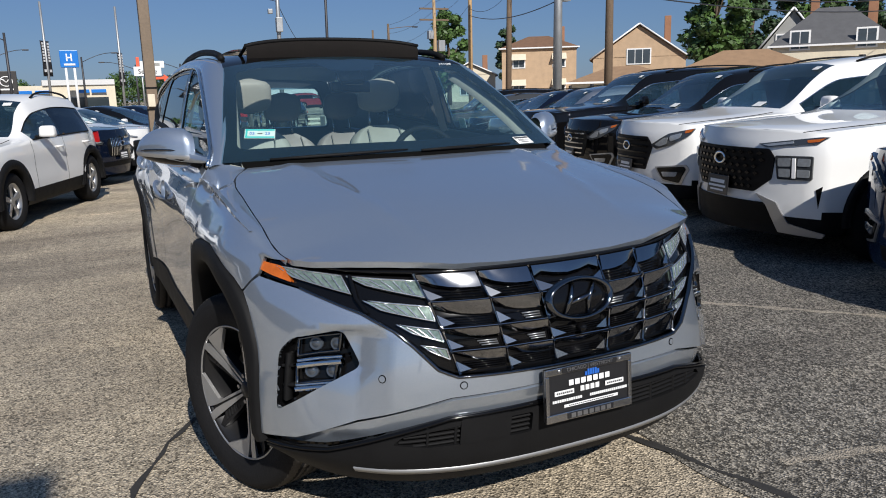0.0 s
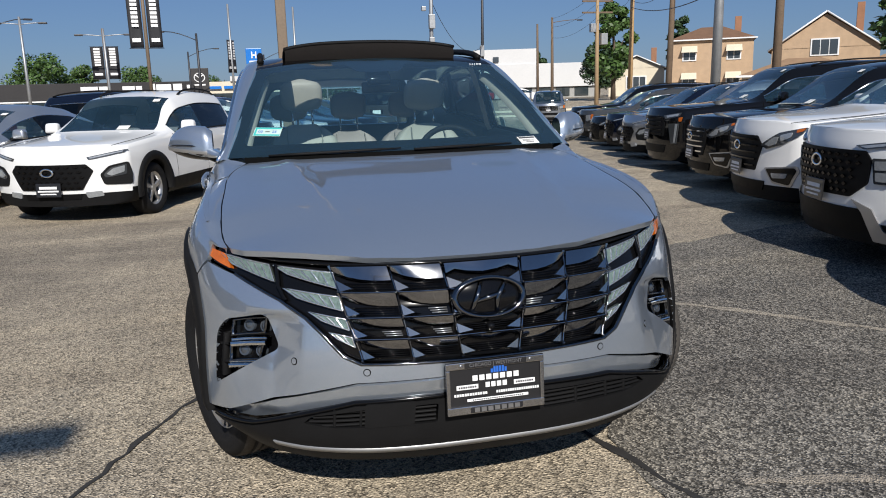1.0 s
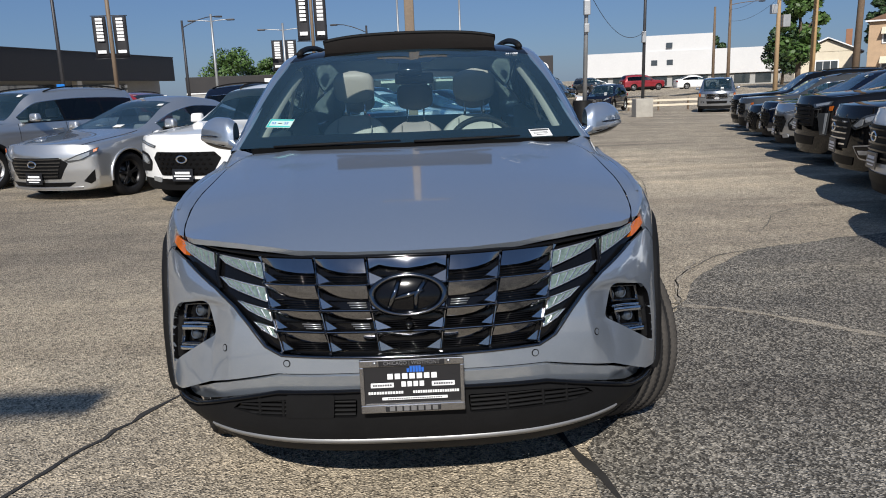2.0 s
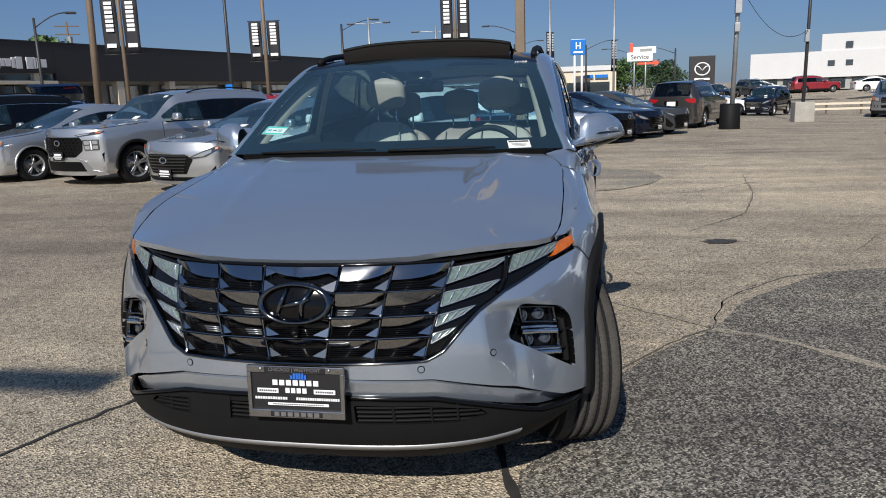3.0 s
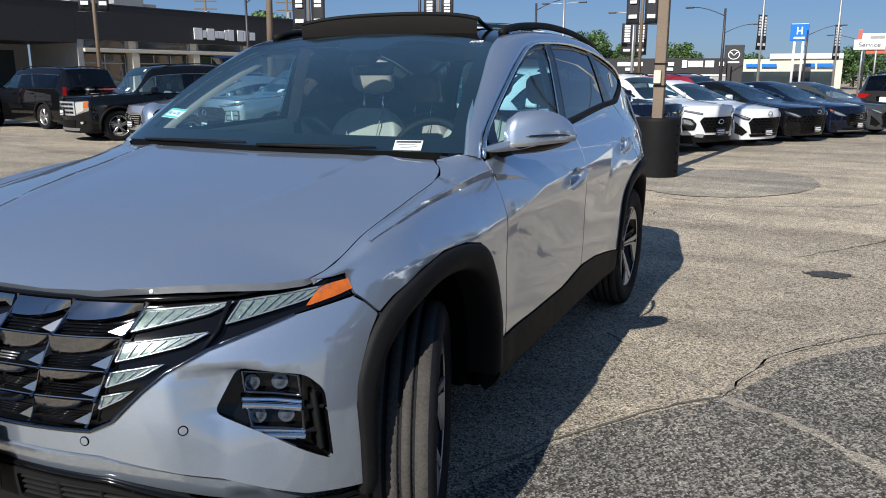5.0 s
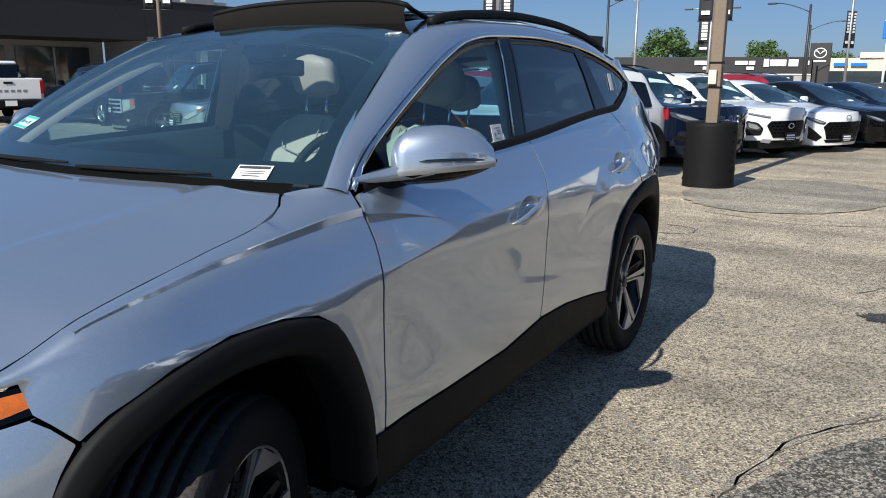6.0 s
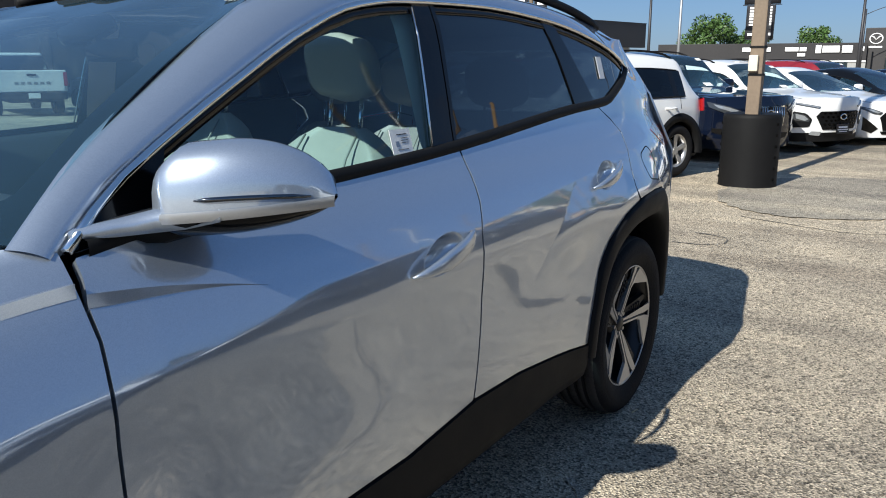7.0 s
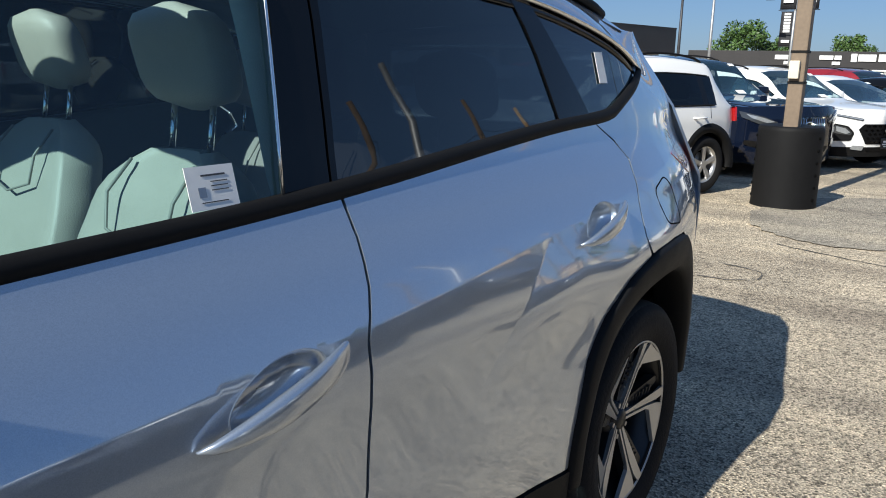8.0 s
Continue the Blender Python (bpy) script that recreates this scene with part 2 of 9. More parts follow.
def smooth_loop(pts, rnd=0.0, closed=True, step=0.03):
    """The outline with its corners rounded by rnd and its long sides cut into steps."""
    pts = [Vector(p) for p in pts]
    n, out = len(pts), []
    for i, p in enumerate(pts):
        if rnd and (closed or 0 < i < n - 1):
            a, b = pts[i - 1] - p, pts[(i + 1) % n] - p
            r = min(rnd, a.length * 0.45, b.length * 0.45)
            p0, p1 = p + a.normalized() * r, p + b.normalized() * r
            for k in range(5):
                t = k / 4
                out.append(p0 * (1 - t) ** 2 + p * 2 * t * (1 - t) + p1 * t * t)
        else:
            out.append(p)
    if step:
        res, m = [], len(out)
        for i in range(m if closed else m - 1):
            a, b = out[i], out[(i + 1) % m]
            k = max(1, int((b - a).length / step))
            res += [a + (b - a) * (j / k) for j in range(k)]
        if not closed:
            res.append(out[-1])
        out = res
    return out


def fill2d(loop, grid=0.03, holes=(), folds=()):
    """Triangles that fill a 2D outline, with inner points on a grid."""
    pts = [Vector((p[0], p[1])) for p in loop]
    edges = [(i, (i + 1) % len(pts)) for i in range(len(pts))]
    nb = len(pts)
    faces_in = [list(range(nb))]
    for h in holes:
        k = len(pts)
        pts += [Vector((p[0], p[1])) for p in h]
        edges += [(k + i, k + (i + 1) % len(h)) for i in range(len(h))]
        faces_in.append(list(range(k, k + len(h))))
    arr = np.array([(p.x, p.y) for p in pts])
    lo, hi = arr.min(0), arr.max(0)
    for fold in folds:
        # points on both sides of a pressed edge, so that the mesh follows it
        for p, q in zip(fold[:-1], fold[1:]):
            d = (Vector(q) - Vector(p)).normalized() * 0.0035
            for w in ((-d.y, d.x), (d.y, -d.x)):
                c = Vector(p) + Vector(w)
                if np.min(np.hypot(arr[:, 0] - c.x, arr[:, 1] - c.y)) > 0.004:
                    pts.append(c)
    arr = np.array([(p.x, p.y) for p in pts])
    for x in np.arange(lo[0] + grid / 2, hi[0], grid):
        for y in np.arange(lo[1] + grid / 2, hi[1], grid):
            if np.min(np.hypot(arr[:, 0] - x, arr[:, 1] - y)) > grid * 0.45:
                pts.append(Vector((x, y)))
    v, e, f, ov, oe, of = delaunay_2d_cdt(pts, edges, faces_in if holes else [list(range(nb))], 2 if holes else 1, 1e-5)
    keep = [[f for f in fs] for fs in f]
    return [(p.x, p.y) for p in v], keep


def patch(loop, fn, grid=0.03, depth=0.0, holes=(), proud=0.0):
    """A panel: the 2D outline filled, laid on the surface fn(u, v) -> (point, normal), with a return edge of the given depth."""
    flat, tris = fill2d(loop, grid, holes)
    verts, norms = [], []
    for u, w in flat:
        p, nrm = fn(u, w)
        p, nrm = Vector(p), Vector(nrm)
        verts.append(p + nrm * proud)
        norms.append(nrm)
    faces = []
    for t in tris:
        a, b, c = (verts[i] for i in t[:3])
        n0 = (b - a).cross(c - a)
        faces.append(tuple(t) if n0.dot(norms[t[0]]) > 0 else tuple(reversed(t)))
    if depth:
        count = {}
        for fc in faces:
            for i in range(len(fc)):
                a, b = fc[i], fc[(i + 1) % len(fc)]
                count[(a, b)] = 1
        rim = [(a, b) for a, b in count if (b, a) not in count]
        back = {}
        for a, b in rim:
            for q in (a, b):
                if q not in back:
                    # two verts: one shares the spot for a hard corner, one set back
                    verts.append(verts[q].copy())
                    verts.append(verts[q] - norms[q] * depth)
                    back[q] = (len(verts) - 2, len(verts) - 1)
        for a, b in rim:
            faces.append((back[b][0], back[a][0], back[a][1], back[b][1]))
    return verts, faces


def text_mesh(body, size, material, depth=0.003, align="CENTER", name="lettering"):
    cu = bpy.data.curves.new(name, "FONT")
    cu.body, cu.size, cu.align_x, cu.align_y, cu.extrude = body, size, align, "CENTER", depth
    ob = bpy.data.objects.new(name, cu)
    me = bpy.data.meshes.new_from_object(ob)
    bpy.data.objects.remove(ob)
    bpy.data.curves.remove(cu)
    me.materials.clear()
    me.materials.append(material)
    return me

# ---- parked cars ----
WHEELS = {}


def wheel_parts(r, width, rim_r, spokes, machined, twin=False):
    """Shared meshes of a wheel that turns about x, its outer face to +x: tyre and rim."""
    key = (r, width, rim_r, spokes, machined, twin)
    if key in WHEELS:
        return WHEELS[key]
    w = width / 2
    prof = [(rim_r - 0.01, -w * 0.8), (rim_r + 0.02, -w), (r - 0.03, -w), (r - 0.008, -w * 0.8), (r, -w * 0.5), (r, w * 0.5),
            (r - 0.008, w * 0.8), (r - 0.03, w * 0.98), (rim_r + 0.035, w), (rim_r + 0.006, w * 0.9), (rim_r - 0.012, w * 0.8)]
    v, f = lathe(prof, 44)
    tyre = mesh_of("tyre", v, f, RUBBER)
    v, f = lathe([(rim_r, -w * 0.8), (rim_r - 0.03, -w * 0.6), (rim_r - 0.04, w * 0.5), (rim_r - 0.012, w * 0.72), (rim_r, w * 0.8)], 44)
    barrel = mesh_of("rim", v, f, ALLOY if machined else DARK_ALLOY)
    bm = bmesh.new()
    for i in range(spokes):
        a = 2 * math.pi * i / spokes
        offs = (-0.13, 0.13) if twin else (0.0,)
        for o in offs:
            t = Matrix.Rotation(a + o, 3, "X")
            add_box(bm, (0.028, rim_r * (0.13 if twin else 0.24), rim_r - 0.05), t @ Vector((w * 0.52, 0, rim_r / 2 + 0.01)), 0.006, t, 0.85 if twin else 1.25, 1)
    hv = bmesh.ops.create_cone(bm, cap_ends=True, segments=20, radius1=rim_r * 0.26, radius2=rim_r * 0.22, depth=0.05)["verts"]
    bmesh.ops.transform(bm, matrix=Matrix.Translation((w * 0.48, 0, 0)) @ Matrix.Rotation(radians(90), 4, "Y"), verts=hv)
    face = bm_mesh("spokes", bm, ALLOY if machined else DARK_ALLOY, angle=35)
    v, f = lathe([(0.0, -w * 0.2), (rim_r * 0.62, -w * 0.2), (rim_r * 0.62, -w * 0.35), (0, -w * 0.35)], 24)
    disc = mesh_of("brake_disc", v, f, STEEL)
    WHEELS[key] = (tyre, barrel, face, disc)
    return WHEELS[key]


def put_wheel(parent, x, y, r, width, rim_r, spokes, machined, twin, steer=0.0):
    side = 1 if x > 0 else -1
    hub = put("wheel", None, parent, m=pose(x, y, r, 0, 0, (0 if side > 0 else 180) + steer))
    for name, me in zip(("tyre", "rim", "spokes", "brake_disc"), wheel_parts(r, width, rim_r, spokes, machined, twin)):
        put(name, me, hub)
    return hub


def car_form(s):
    """Section functions of a car: dictionary s holds its sizes."""
    y0, y1 = -s["fo"], s["L"] - s["fo"]
    W, H, hn, hc = s["W"] / 2, s["H"], s["hn"], s["hc"]
    top = curve1([(y0, hn), (y0 + 0.35, hn + 0.6 * (hc - hn) * 0.6), (s["yc"], hc), (s["yr0"], H - 0.07), ((s["yr0"] + s["yr1"]) / 2 - 0.1, H),
                  (s["yr1"], H - 0.05), (s["yb"], s["hb"]), (y1, s["ht"])])
    belt = curve1([(y0, hn - 0.05), (y0 + 0.4, hn + 0.25 * (hc - hn)), (s["yc"], hc - 0.05), (s["yr1"], s["belt"]), (y1, min(s["belt"], s["ht"] - 0.03))])
    half = curve1([(y0, W * 0.86), (y0 + 0.35, W * 0.965), (y0 + 0.8, W), (y1 - 0.9, W), (y1 - 0.3, W * 0.95), (y1, W * 0.84)])
    return top, belt, half


GRILLE_BLACK = mat("grille_black", (0.005, 0.005, 0.0055), 0.5, spec=0.12, vary=0.2, scale=20)
LAMP_CLEAR = mat("clear_lamp", (0.34, 0.36, 0.38), 0.14, 0.35, coat=1.0, vary=0.25, scale=40)
DARK_LAMP = mat("dark_lamp_glass", (0.06, 0.065, 0.07), 0.1, 0.3, coat=1.0)
SATIN = mat("satin_silver", (0.42, 0.42, 0.43), 0.35, 0.8)
# face styles: parts as (name, material, proud, rounding, mirrored, outline of x and height from the hood edge), then grille rows
FACES = {}
FACES["mesh"] = ([("grille", GRILLE_BLACK, 0.010, 0.02, False, [(-0.52, -0.10), (0.52, -0.10), (0.57, -0.17), (0.55, -0.34), (0.40, -0.45), (-0.40, -0.45), (-0.55, -0.34), (-0.57, -0.17)]),
                  ("upper_lamp", DARK_LAMP, 0.012, 0.01, True, [(0.42, -0.065), (0.86, 0.0), (0.91, 0.0), (0.86, -0.05), (0.50, -0.09)]),
                  (">marker", AMBER, 0.016, 0.006, True, [(0.78, -0.025), (0.89, -0.008), (0.86, -0.035), (0.79, -0.045)]),
                  (">lens", LAMP_CLEAR, 0.016, 0.004, True, [(0.46, -0.068), (0.69, -0.036), (0.70, -0.052), (0.52, -0.080)]),
                  ("lower_lamp", DARK_LAMP, 0.014, 0.015, True, [(0.575, -0.15), (0.84, -0.145), (0.84, -0.33), (0.60, -0.335)]),
                  (">lens", LAMP_CLEAR, 0.020, 0.01, True, [(0.60, -0.17), (0.695, -0.165), (0.695, -0.23), (0.605, -0.235)]),
                  (">lens", LAMP_CLEAR, 0.020, 0.01, True, [(0.745, -0.165), (0.825, -0.165), (0.825, -0.225), (0.745, -0.225)]),
                  (">lens", LAMP_CLEAR, 0.020, 0.01, True, [(0.745, -0.25), (0.825, -0.25), (0.825, -0.31), (0.745, -0.31)]),
                  (">lens", LAMP_CLEAR, 0.020, 0.01, True, [(0.61, -0.25), (0.695, -0.25), (0.695, -0.315), (0.615, -0.315)]),
                  (">light_bar", WHITE_BAR, 0.024, 0.004, True, [(0.708, -0.165), (0.73, -0.165), (0.735, -0.32), (0.712, -0.32)]),
                  ("air_slit", LINER, 0.004, 0.0, True, [(0.865, -0.40), (0.905, -0.37), (0.885, -0.54)]),
                  ("lower_grille", GRILLE_BLACK, 0.010, 0.01, False, [(-0.58, -0.53), (0.58, -0.53), (0.64, -0.70), (-0.64, -0.70)]),
                  ("skid_trim", SATIN, 0.014, 0.01, True, [(0.42, -0.46), (0.60, -0.52), (0.68, -0.68), (0.92, -0.74), (0.90, -0.775), (0.60, -0.76), (0.52, -0.55)])], (6, -0.41, -0.14, 0.38, 0.52), 11)
FACES["hex"] = ([("grille", GRILLE_BLACK, 0.010, 0.015, False, [(-0.38, -0.10), (0.38, -0.10), (0.46, -0.20), (0.36, -0.46), (-0.36, -0.46), (-0.46, -0.20)]),
                 ("headlamp", DARK_LAMP, 0.014, 0.015, True, [(0.44, -0.19), (0.66, -0.06), (0.91, 0.0), (0.88, -0.075), (0.70, -0.18), (0.52, -0.23)]),
                 (">lens", LAMP_CLEAR, 0.020, 0.012, True, [(0.50, -0.185), (0.62, -0.105), (0.665, -0.10), (0.64, -0.175), (0.56, -0.20)]),
                 (">projector", LAMP_CLEAR, 0.022, 0.02, True, [(0.68, -0.085), (0.80, -0.050), (0.79, -0.105), (0.69, -0.145)]),
                 (">turn_lens", AMBER, 0.020, 0.008, True, [(0.83, -0.025), (0.90, -0.008), (0.885, -0.04), (0.83, -0.055)]),
                 ("fog_frame", SATIN, 0.010, 0.02, True, [(0.50, -0.42), (0.86, -0.38), (0.89, -0.43), (0.80, -0.60), (0.60, -0.57)]),
                 (">fog_lamp", GLOSS_BLACK, 0.016, 0.02, True, [(0.53, -0.43), (0.84, -0.40), (0.86, -0.43), (0.785, -0.58), (0.61, -0.55)]),
                 (">lens", LAMP_CLEAR, 0.022, 0.012, True, [(0.60, -0.47), (0.78, -0.46), (0.76, -0.51), (0.62, -0.52)]),
                 ("lower_grille", GRILLE_BLACK, 0.010, 0.01, False, [(-0.50, -0.56), (0.50, -0.56), (0.46, -0.66), (-0.46, -0.66)])], (5, -0.42, -0.15, 0.35, 0.41), 0)
FACES["wide"] = ([("grille", GRILLE_BLACK, 0.010, 0.015, False, [(-0.46, -0.17), (0.46, -0.17), (0.54, -0.25), (0.40, -0.47), (-0.40, -0.47), (-0.54, -0.25)]),
                  ("upper_lamp", DARK_LAMP, 0.012, 0.006, True, [(0.48, -0.09), (0.86, -0.02), (0.90, -0.02), (0.86, -0.055), (0.50, -0.12)]),
                  (">lens", LAMP_CLEAR, 0.016, 0.003, True, [(0.50, -0.095), (0.85, -0.03), (0.85, -0.045), (0.52, -0.11)]),
                  ("lamp_surround", PLASTIC, 0.010, 0.03, True, [(0.60, -0.30), (0.70, -0.20), (0.90, -0.16), (0.93, -0.30), (0.92, -0.43), (0.64, -0.42)]),
                  (">lower_lamp", DARK_LAMP, 0.016, 0.02, True, [(0.64, -0.30), (0.72, -0.225), (0.88, -0.185), (0.87, -0.31), (0.66, -0.34)]),
                  (">lens", LAMP_CLEAR, 0.022, 0.012, True, [(0.67, -0.295), (0.74, -0.235), (0.86, -0.205), (0.85, -0.28), (0.72, -0.32)]),
                  ("lower_grille", GRILLE_BLACK, 0.010, 0.01, False, [(-0.38, -0.52), (0.38, -0.52), (0.36, -0.58), (-0.36, -0.58)]),
                  ("bumper_lamp", LAMP_CLEAR, 0.014, 0.015, True, [(0.42, -0.50), (0.60, -0.49), (0.62, -0.55), (0.44, -0.57)])], (5, -0.44, -0.20, 0.38, 0.48), 9)
FACES["box"] = ([("grille", GRILLE_BLACK, 0.010, 0.02, False, [(-0.50, -0.09), (0.50, -0.09), (0.52, -0.36), (-0.52, -0.36)]),
                 ("headlamp", DARK_LAMP, 0.014, 0.025, True, [(0.56, -0.08), (0.89, -0.05), (0.89, -0.27), (0.57, -0.30)]),
                 (">lens", LAMP_CLEAR, 0.020, 0.02, True, [(0.59, -0.105), (0.78, -0.09), (0.78, -0.24), (0.60, -0.27)]),
                 (">turn_lens", AMBER, 0.020, 0.01, True, [(0.80, -0.075), (0.885, -0.065), (0.885, -0.22), (0.80, -0.24)]),
                 ("fog_lamp", GLOSS_BLACK, 0.012, 0.02, True, [(0.62, -0.50), (0.80, -0.49), (0.78, -0.57), (0.64, -0.58)]),
                 (">lens", LAMP_CLEAR, 0.018, 0.01, True, [(0.67, -0.515), (0.75, -0.51), (0.74, -0.56), (0.68, -0.565)]),
                 ("lower_grille", GRILLE_BLACK, 0.010, 0.01, False, [(-0.52, -0.48), (0.52, -0.48), (0.48, -0.62), (-0.48, -0.62)])], (3, -0.32, -0.14, 0.47, 0.47), 0)
BRIGHT_GRILLE = mat("bright_grille", (0.68, 0.69, 0.70), 0.3, 0.6)
LAMP_PALE = mat("pale_lamp", (0.52, 0.51, 0.46), 0.22, 0.25, coat=1.0, vary=0.25, scale=40)
FACES["chrome"] = ([("grille", BRIGHT_GRILLE, 0.012, 0.02, True, [(0.0, -0.075), (0.53, -0.075), (0.545, -0.38), (0.0, -0.38)])]
                   + [(">grille_opening", GRILLE_BLACK, 0.017, 0.006, True, [(a, b), (a + 0.145, b), (a + 0.145, b - 0.05), (a, b - 0.05)]) for a in (0.02, 0.185, 0.35) for b in (-0.11, -0.20, -0.29)]
                   + [("headlamp", CHROME, 0.014, 0.02, True, [(0.56, -0.075), (0.90, -0.05), (0.90, -0.27), (0.57, -0.37)]),
                      (">lens", LAMP_PALE, 0.020, 0.02, True, [(0.58, -0.095), (0.79, -0.075), (0.79, -0.27), (0.59, -0.345)]),
                      (">turn_lens", AMBER, 0.020, 0.01, True, [(0.80, -0.07), (0.895, -0.06), (0.895, -0.20), (0.80, -0.22)]),
                      ("fog_lamp", GLOSS_BLACK, 0.012, 0.02, True, [(0.62, -0.50), (0.80, -0.49), (0.78, -0.57), (0.64, -0.58)]),
                      (">lens", LAMP_PALE, 0.018, 0.01, True, [(0.67, -0.515), (0.75, -0.51), (0.74, -0.56), (0.68, -0.565)]),
                      ("lower_grille", GRILLE_BLACK, 0.010, 0.01, False, [(-0.52, -0.48), (0.52, -0.48), (0.48, -0.62), (-0.48, -0.62)]),
                      ("lower_trim", SATIN, 0.014, 0.01, False, [(-0.62, -0.66), (0.62, -0.66), (0.58, -0.72), (-0.58, -0.72)])], (0, -0.3, -0.1, 0.4, 0.4), 0)
FACES["lens"] = ([("grille", GRILLE_BLACK, 0.010, 0.02, False, [(-0.36, -0.10), (0.36, -0.10), (0.44, -0.18), (0.36, -0.32), (-0.36, -0.32), (-0.44, -0.18)]),
                  ("headlamp", SATIN, 0.012, 0.012, True, [(0.42, -0.22), (0.60, -0.12), (0.80, -0.03), (0.95, 0.03), (0.95, -0.02), (0.82, -0.14), (0.60, -0.235)]),
                  (">lens", LAMP_PALE, 0.018, 0.01, True, [(0.45, -0.215), (0.61, -0.13), (0.80, -0.045), (0.81, -0.13), (0.60, -0.225)]),
                  (">turn_lens", AMBER, 0.018, 0.006, True, [(0.82, -0.04), (0.945, 0.015), (0.94, -0.02), (0.83, -0.10)]),
                  ("lower_grille", GRILLE_BLACK, 0.010, 0.01, False, [(-0.50, -0.44), (0.50, -0.44), (0.44, -0.52), (-0.44, -0.52)]),
                  ("corner_intake", GLOSS_BLACK, 0.010, 0.006, True, [(0.56, -0.44), (0.84, -0.42), (0.70, -0.50), (0.56, -0.51)])], (5, -0.29, -0.12, 0.36, 0.40), 0)
FACES["tall"] = ([("grille", GRILLE_BLACK, 0.010, 0.02, False, [(-0.50, -0.08), (0.50, -0.08), (0.58, -0.20), (0.56, -0.40), (-0.56, -0.40), (-0.58, -0.20)]),
                  ("upper_lamp", DARK_LAMP, 0.014, 0.01, True, [(0.56, -0.07), (0.88, -0.02), (0.86, -0.08), (0.60, -0.13)]),
                  (">lens", LAMP_CLEAR, 0.018, 0.006, True, [(0.62, -0.072), (0.85, -0.035), (0.84, -0.07), (0.64, -0.105)]),
                  ("day_lamp", DARK_LAMP, 0.014, 0.012, True, [(0.66, -0.20), (0.86, -0.19), (0.82, -0.52), (0.72, -0.52)]),
                  (">lens", LAMP_CLEAR, 0.018, 0.004, True, [(0.80, -0.20), (0.84, -0.20), (0.80, -0.50), (0.775, -0.50)]),
                  (">turn_lens", AMBER, 0.018, 0.004, True, [(0.86, -0.10), (0.92, -0.09), (0.90, -0.16), (0.86, -0.16)]),
                  ("lower_grille", GRILLE_BLACK, 0.010, 0.01, False, [(-0.60, -0.55), (0.60, -0.55), (0.54, -0.68), (-0.54, -0.68)])], (5, -0.38, -0.12, 0.52, 0.52), 0)
FACES["swept"] = ([("grille", GRILLE_BLACK, 0.010, 0.015, False, [(-0.44, -0.12), (0.44, -0.12), (0.56, -0.20), (0.42, -0.42), (-0.42, -0.42), (-0.56, -0.20)]),
                   ("headlamp", DARK_LAMP, 0.014, 0.012, True, [(0.50, -0.17), (0.70, -0.085), (0.94, 0.01), (0.93, -0.06), (0.76, -0.16), (0.58, -0.19)]),
                   (">lens", LAMP_CLEAR, 0.020, 0.01, True, [(0.56, -0.165), (0.71, -0.10), (0.84, -0.055), (0.84, -0.10), (0.72, -0.155)]),
                   (">turn_lens", AMBER, 0.020, 0.006, True, [(0.88, -0.025), (0.93, 0.0), (0.92, -0.045), (0.88, -0.06)]),
                   ("corner_intake", GLOSS_BLACK, 0.010, 0.0, True, [(0.72, -0.46), (0.88, -0.30), (0.86, -0.46), (0.80, -0.50)]),
                   ("lower_grille", GRILLE_BLACK, 0.010, 0.01, False, [(-0.62, -0.47), (0.62, -0.47), (0.52, -0.53), (-0.52, -0.53)]),
                   ("lip_trim", SATIN, 0.014, 0.006, False, [(-0.70, -0.54), (0.70, -0.54), (0.68, -0.56), (-0.68, -0.56)])], (6, -0.39, -0.15, 0.40, 0.48), 0)
FACES["sport"] = ([("grille", GRILLE_BLACK, 0.010, 0.01, False, [(-0.50, -0.12), (0.50, -0.12), (0.60, -0.22), (0.50, -0.46), (-0.50, -0.46), (-0.60, -0.22)]),
                   ("headlamp", DARK_LAMP, 0.014, 0.01, True, [(0.56, -0.13), (0.74, -0.06), (0.93, -0.01), (0.92, -0.06), (0.72, -0.15), (0.60, -0.17)]),
                   (">lens", LAMP_CLEAR, 0.020, 0.008, True, [(0.60, -0.13), (0.74, -0.075), (0.88, -0.035), (0.80, -0.085), (0.66, -0.145)]),
                   ("corner_intake", GLOSS_BLACK, 0.010, 0.0, True, [(0.60, -0.42), (0.88, -0.20), (0.86, -0.44), (0.70, -0.50)]),
                   ("lower_grille", GRILLE_BLACK, 0.010, 0.01, False, [(-0.55, -0.47), (0.55, -0.47), (0.5, -0.53), (-0.5, -0.53)])], (6, -0.42, -0.15, 0.46, 0.52), 9)
FACES["twin"] = ([("grille", GRILLE_BLACK, 0.012, 0.04, True, [(0.02, -0.10), (0.34, -0.10), (0.40, -0.18), (0.36, -0.40), (0.06, -0.42), (0.02, -0.38)]),
                  (">grille_rim", CHROME, 0.020, 0.0, True, [(0.02, -0.095), (0.34, -0.095), (0.335, -0.115), (0.03, -0.115)]),
                  ("headlamp", DARK_LAMP, 0.014, 0.012, True, [(0.48, -0.16), (0.66, -0.09), (0.93, -0.02), (0.91, -0.10), (0.70, -0.19), (0.52, -0.20)]),
                  (">lens", LAMP_CLEAR, 0.020, 0.01, True, [(0.52, -0.155), (0.66, -0.105), (0.86, -0.055), (0.80, -0.11), (0.62, -0.17)]),
                  ("corner_intake", GLOSS_BLACK, 0.010, 0.02, True, [(0.66, -0.42), (0.86, -0.40), (0.86, -0.46), (0.70, -0.50)]),
                  ("lower_grille", GRILLE_BLACK, 0.010, 0.01, False, [(-0.55, -0.50), (0.55, -0.50), (0.50, -0.58), (-0.50, -0.58)])], (0, -0.38, -0.14, 0.3, 0.3), 0)


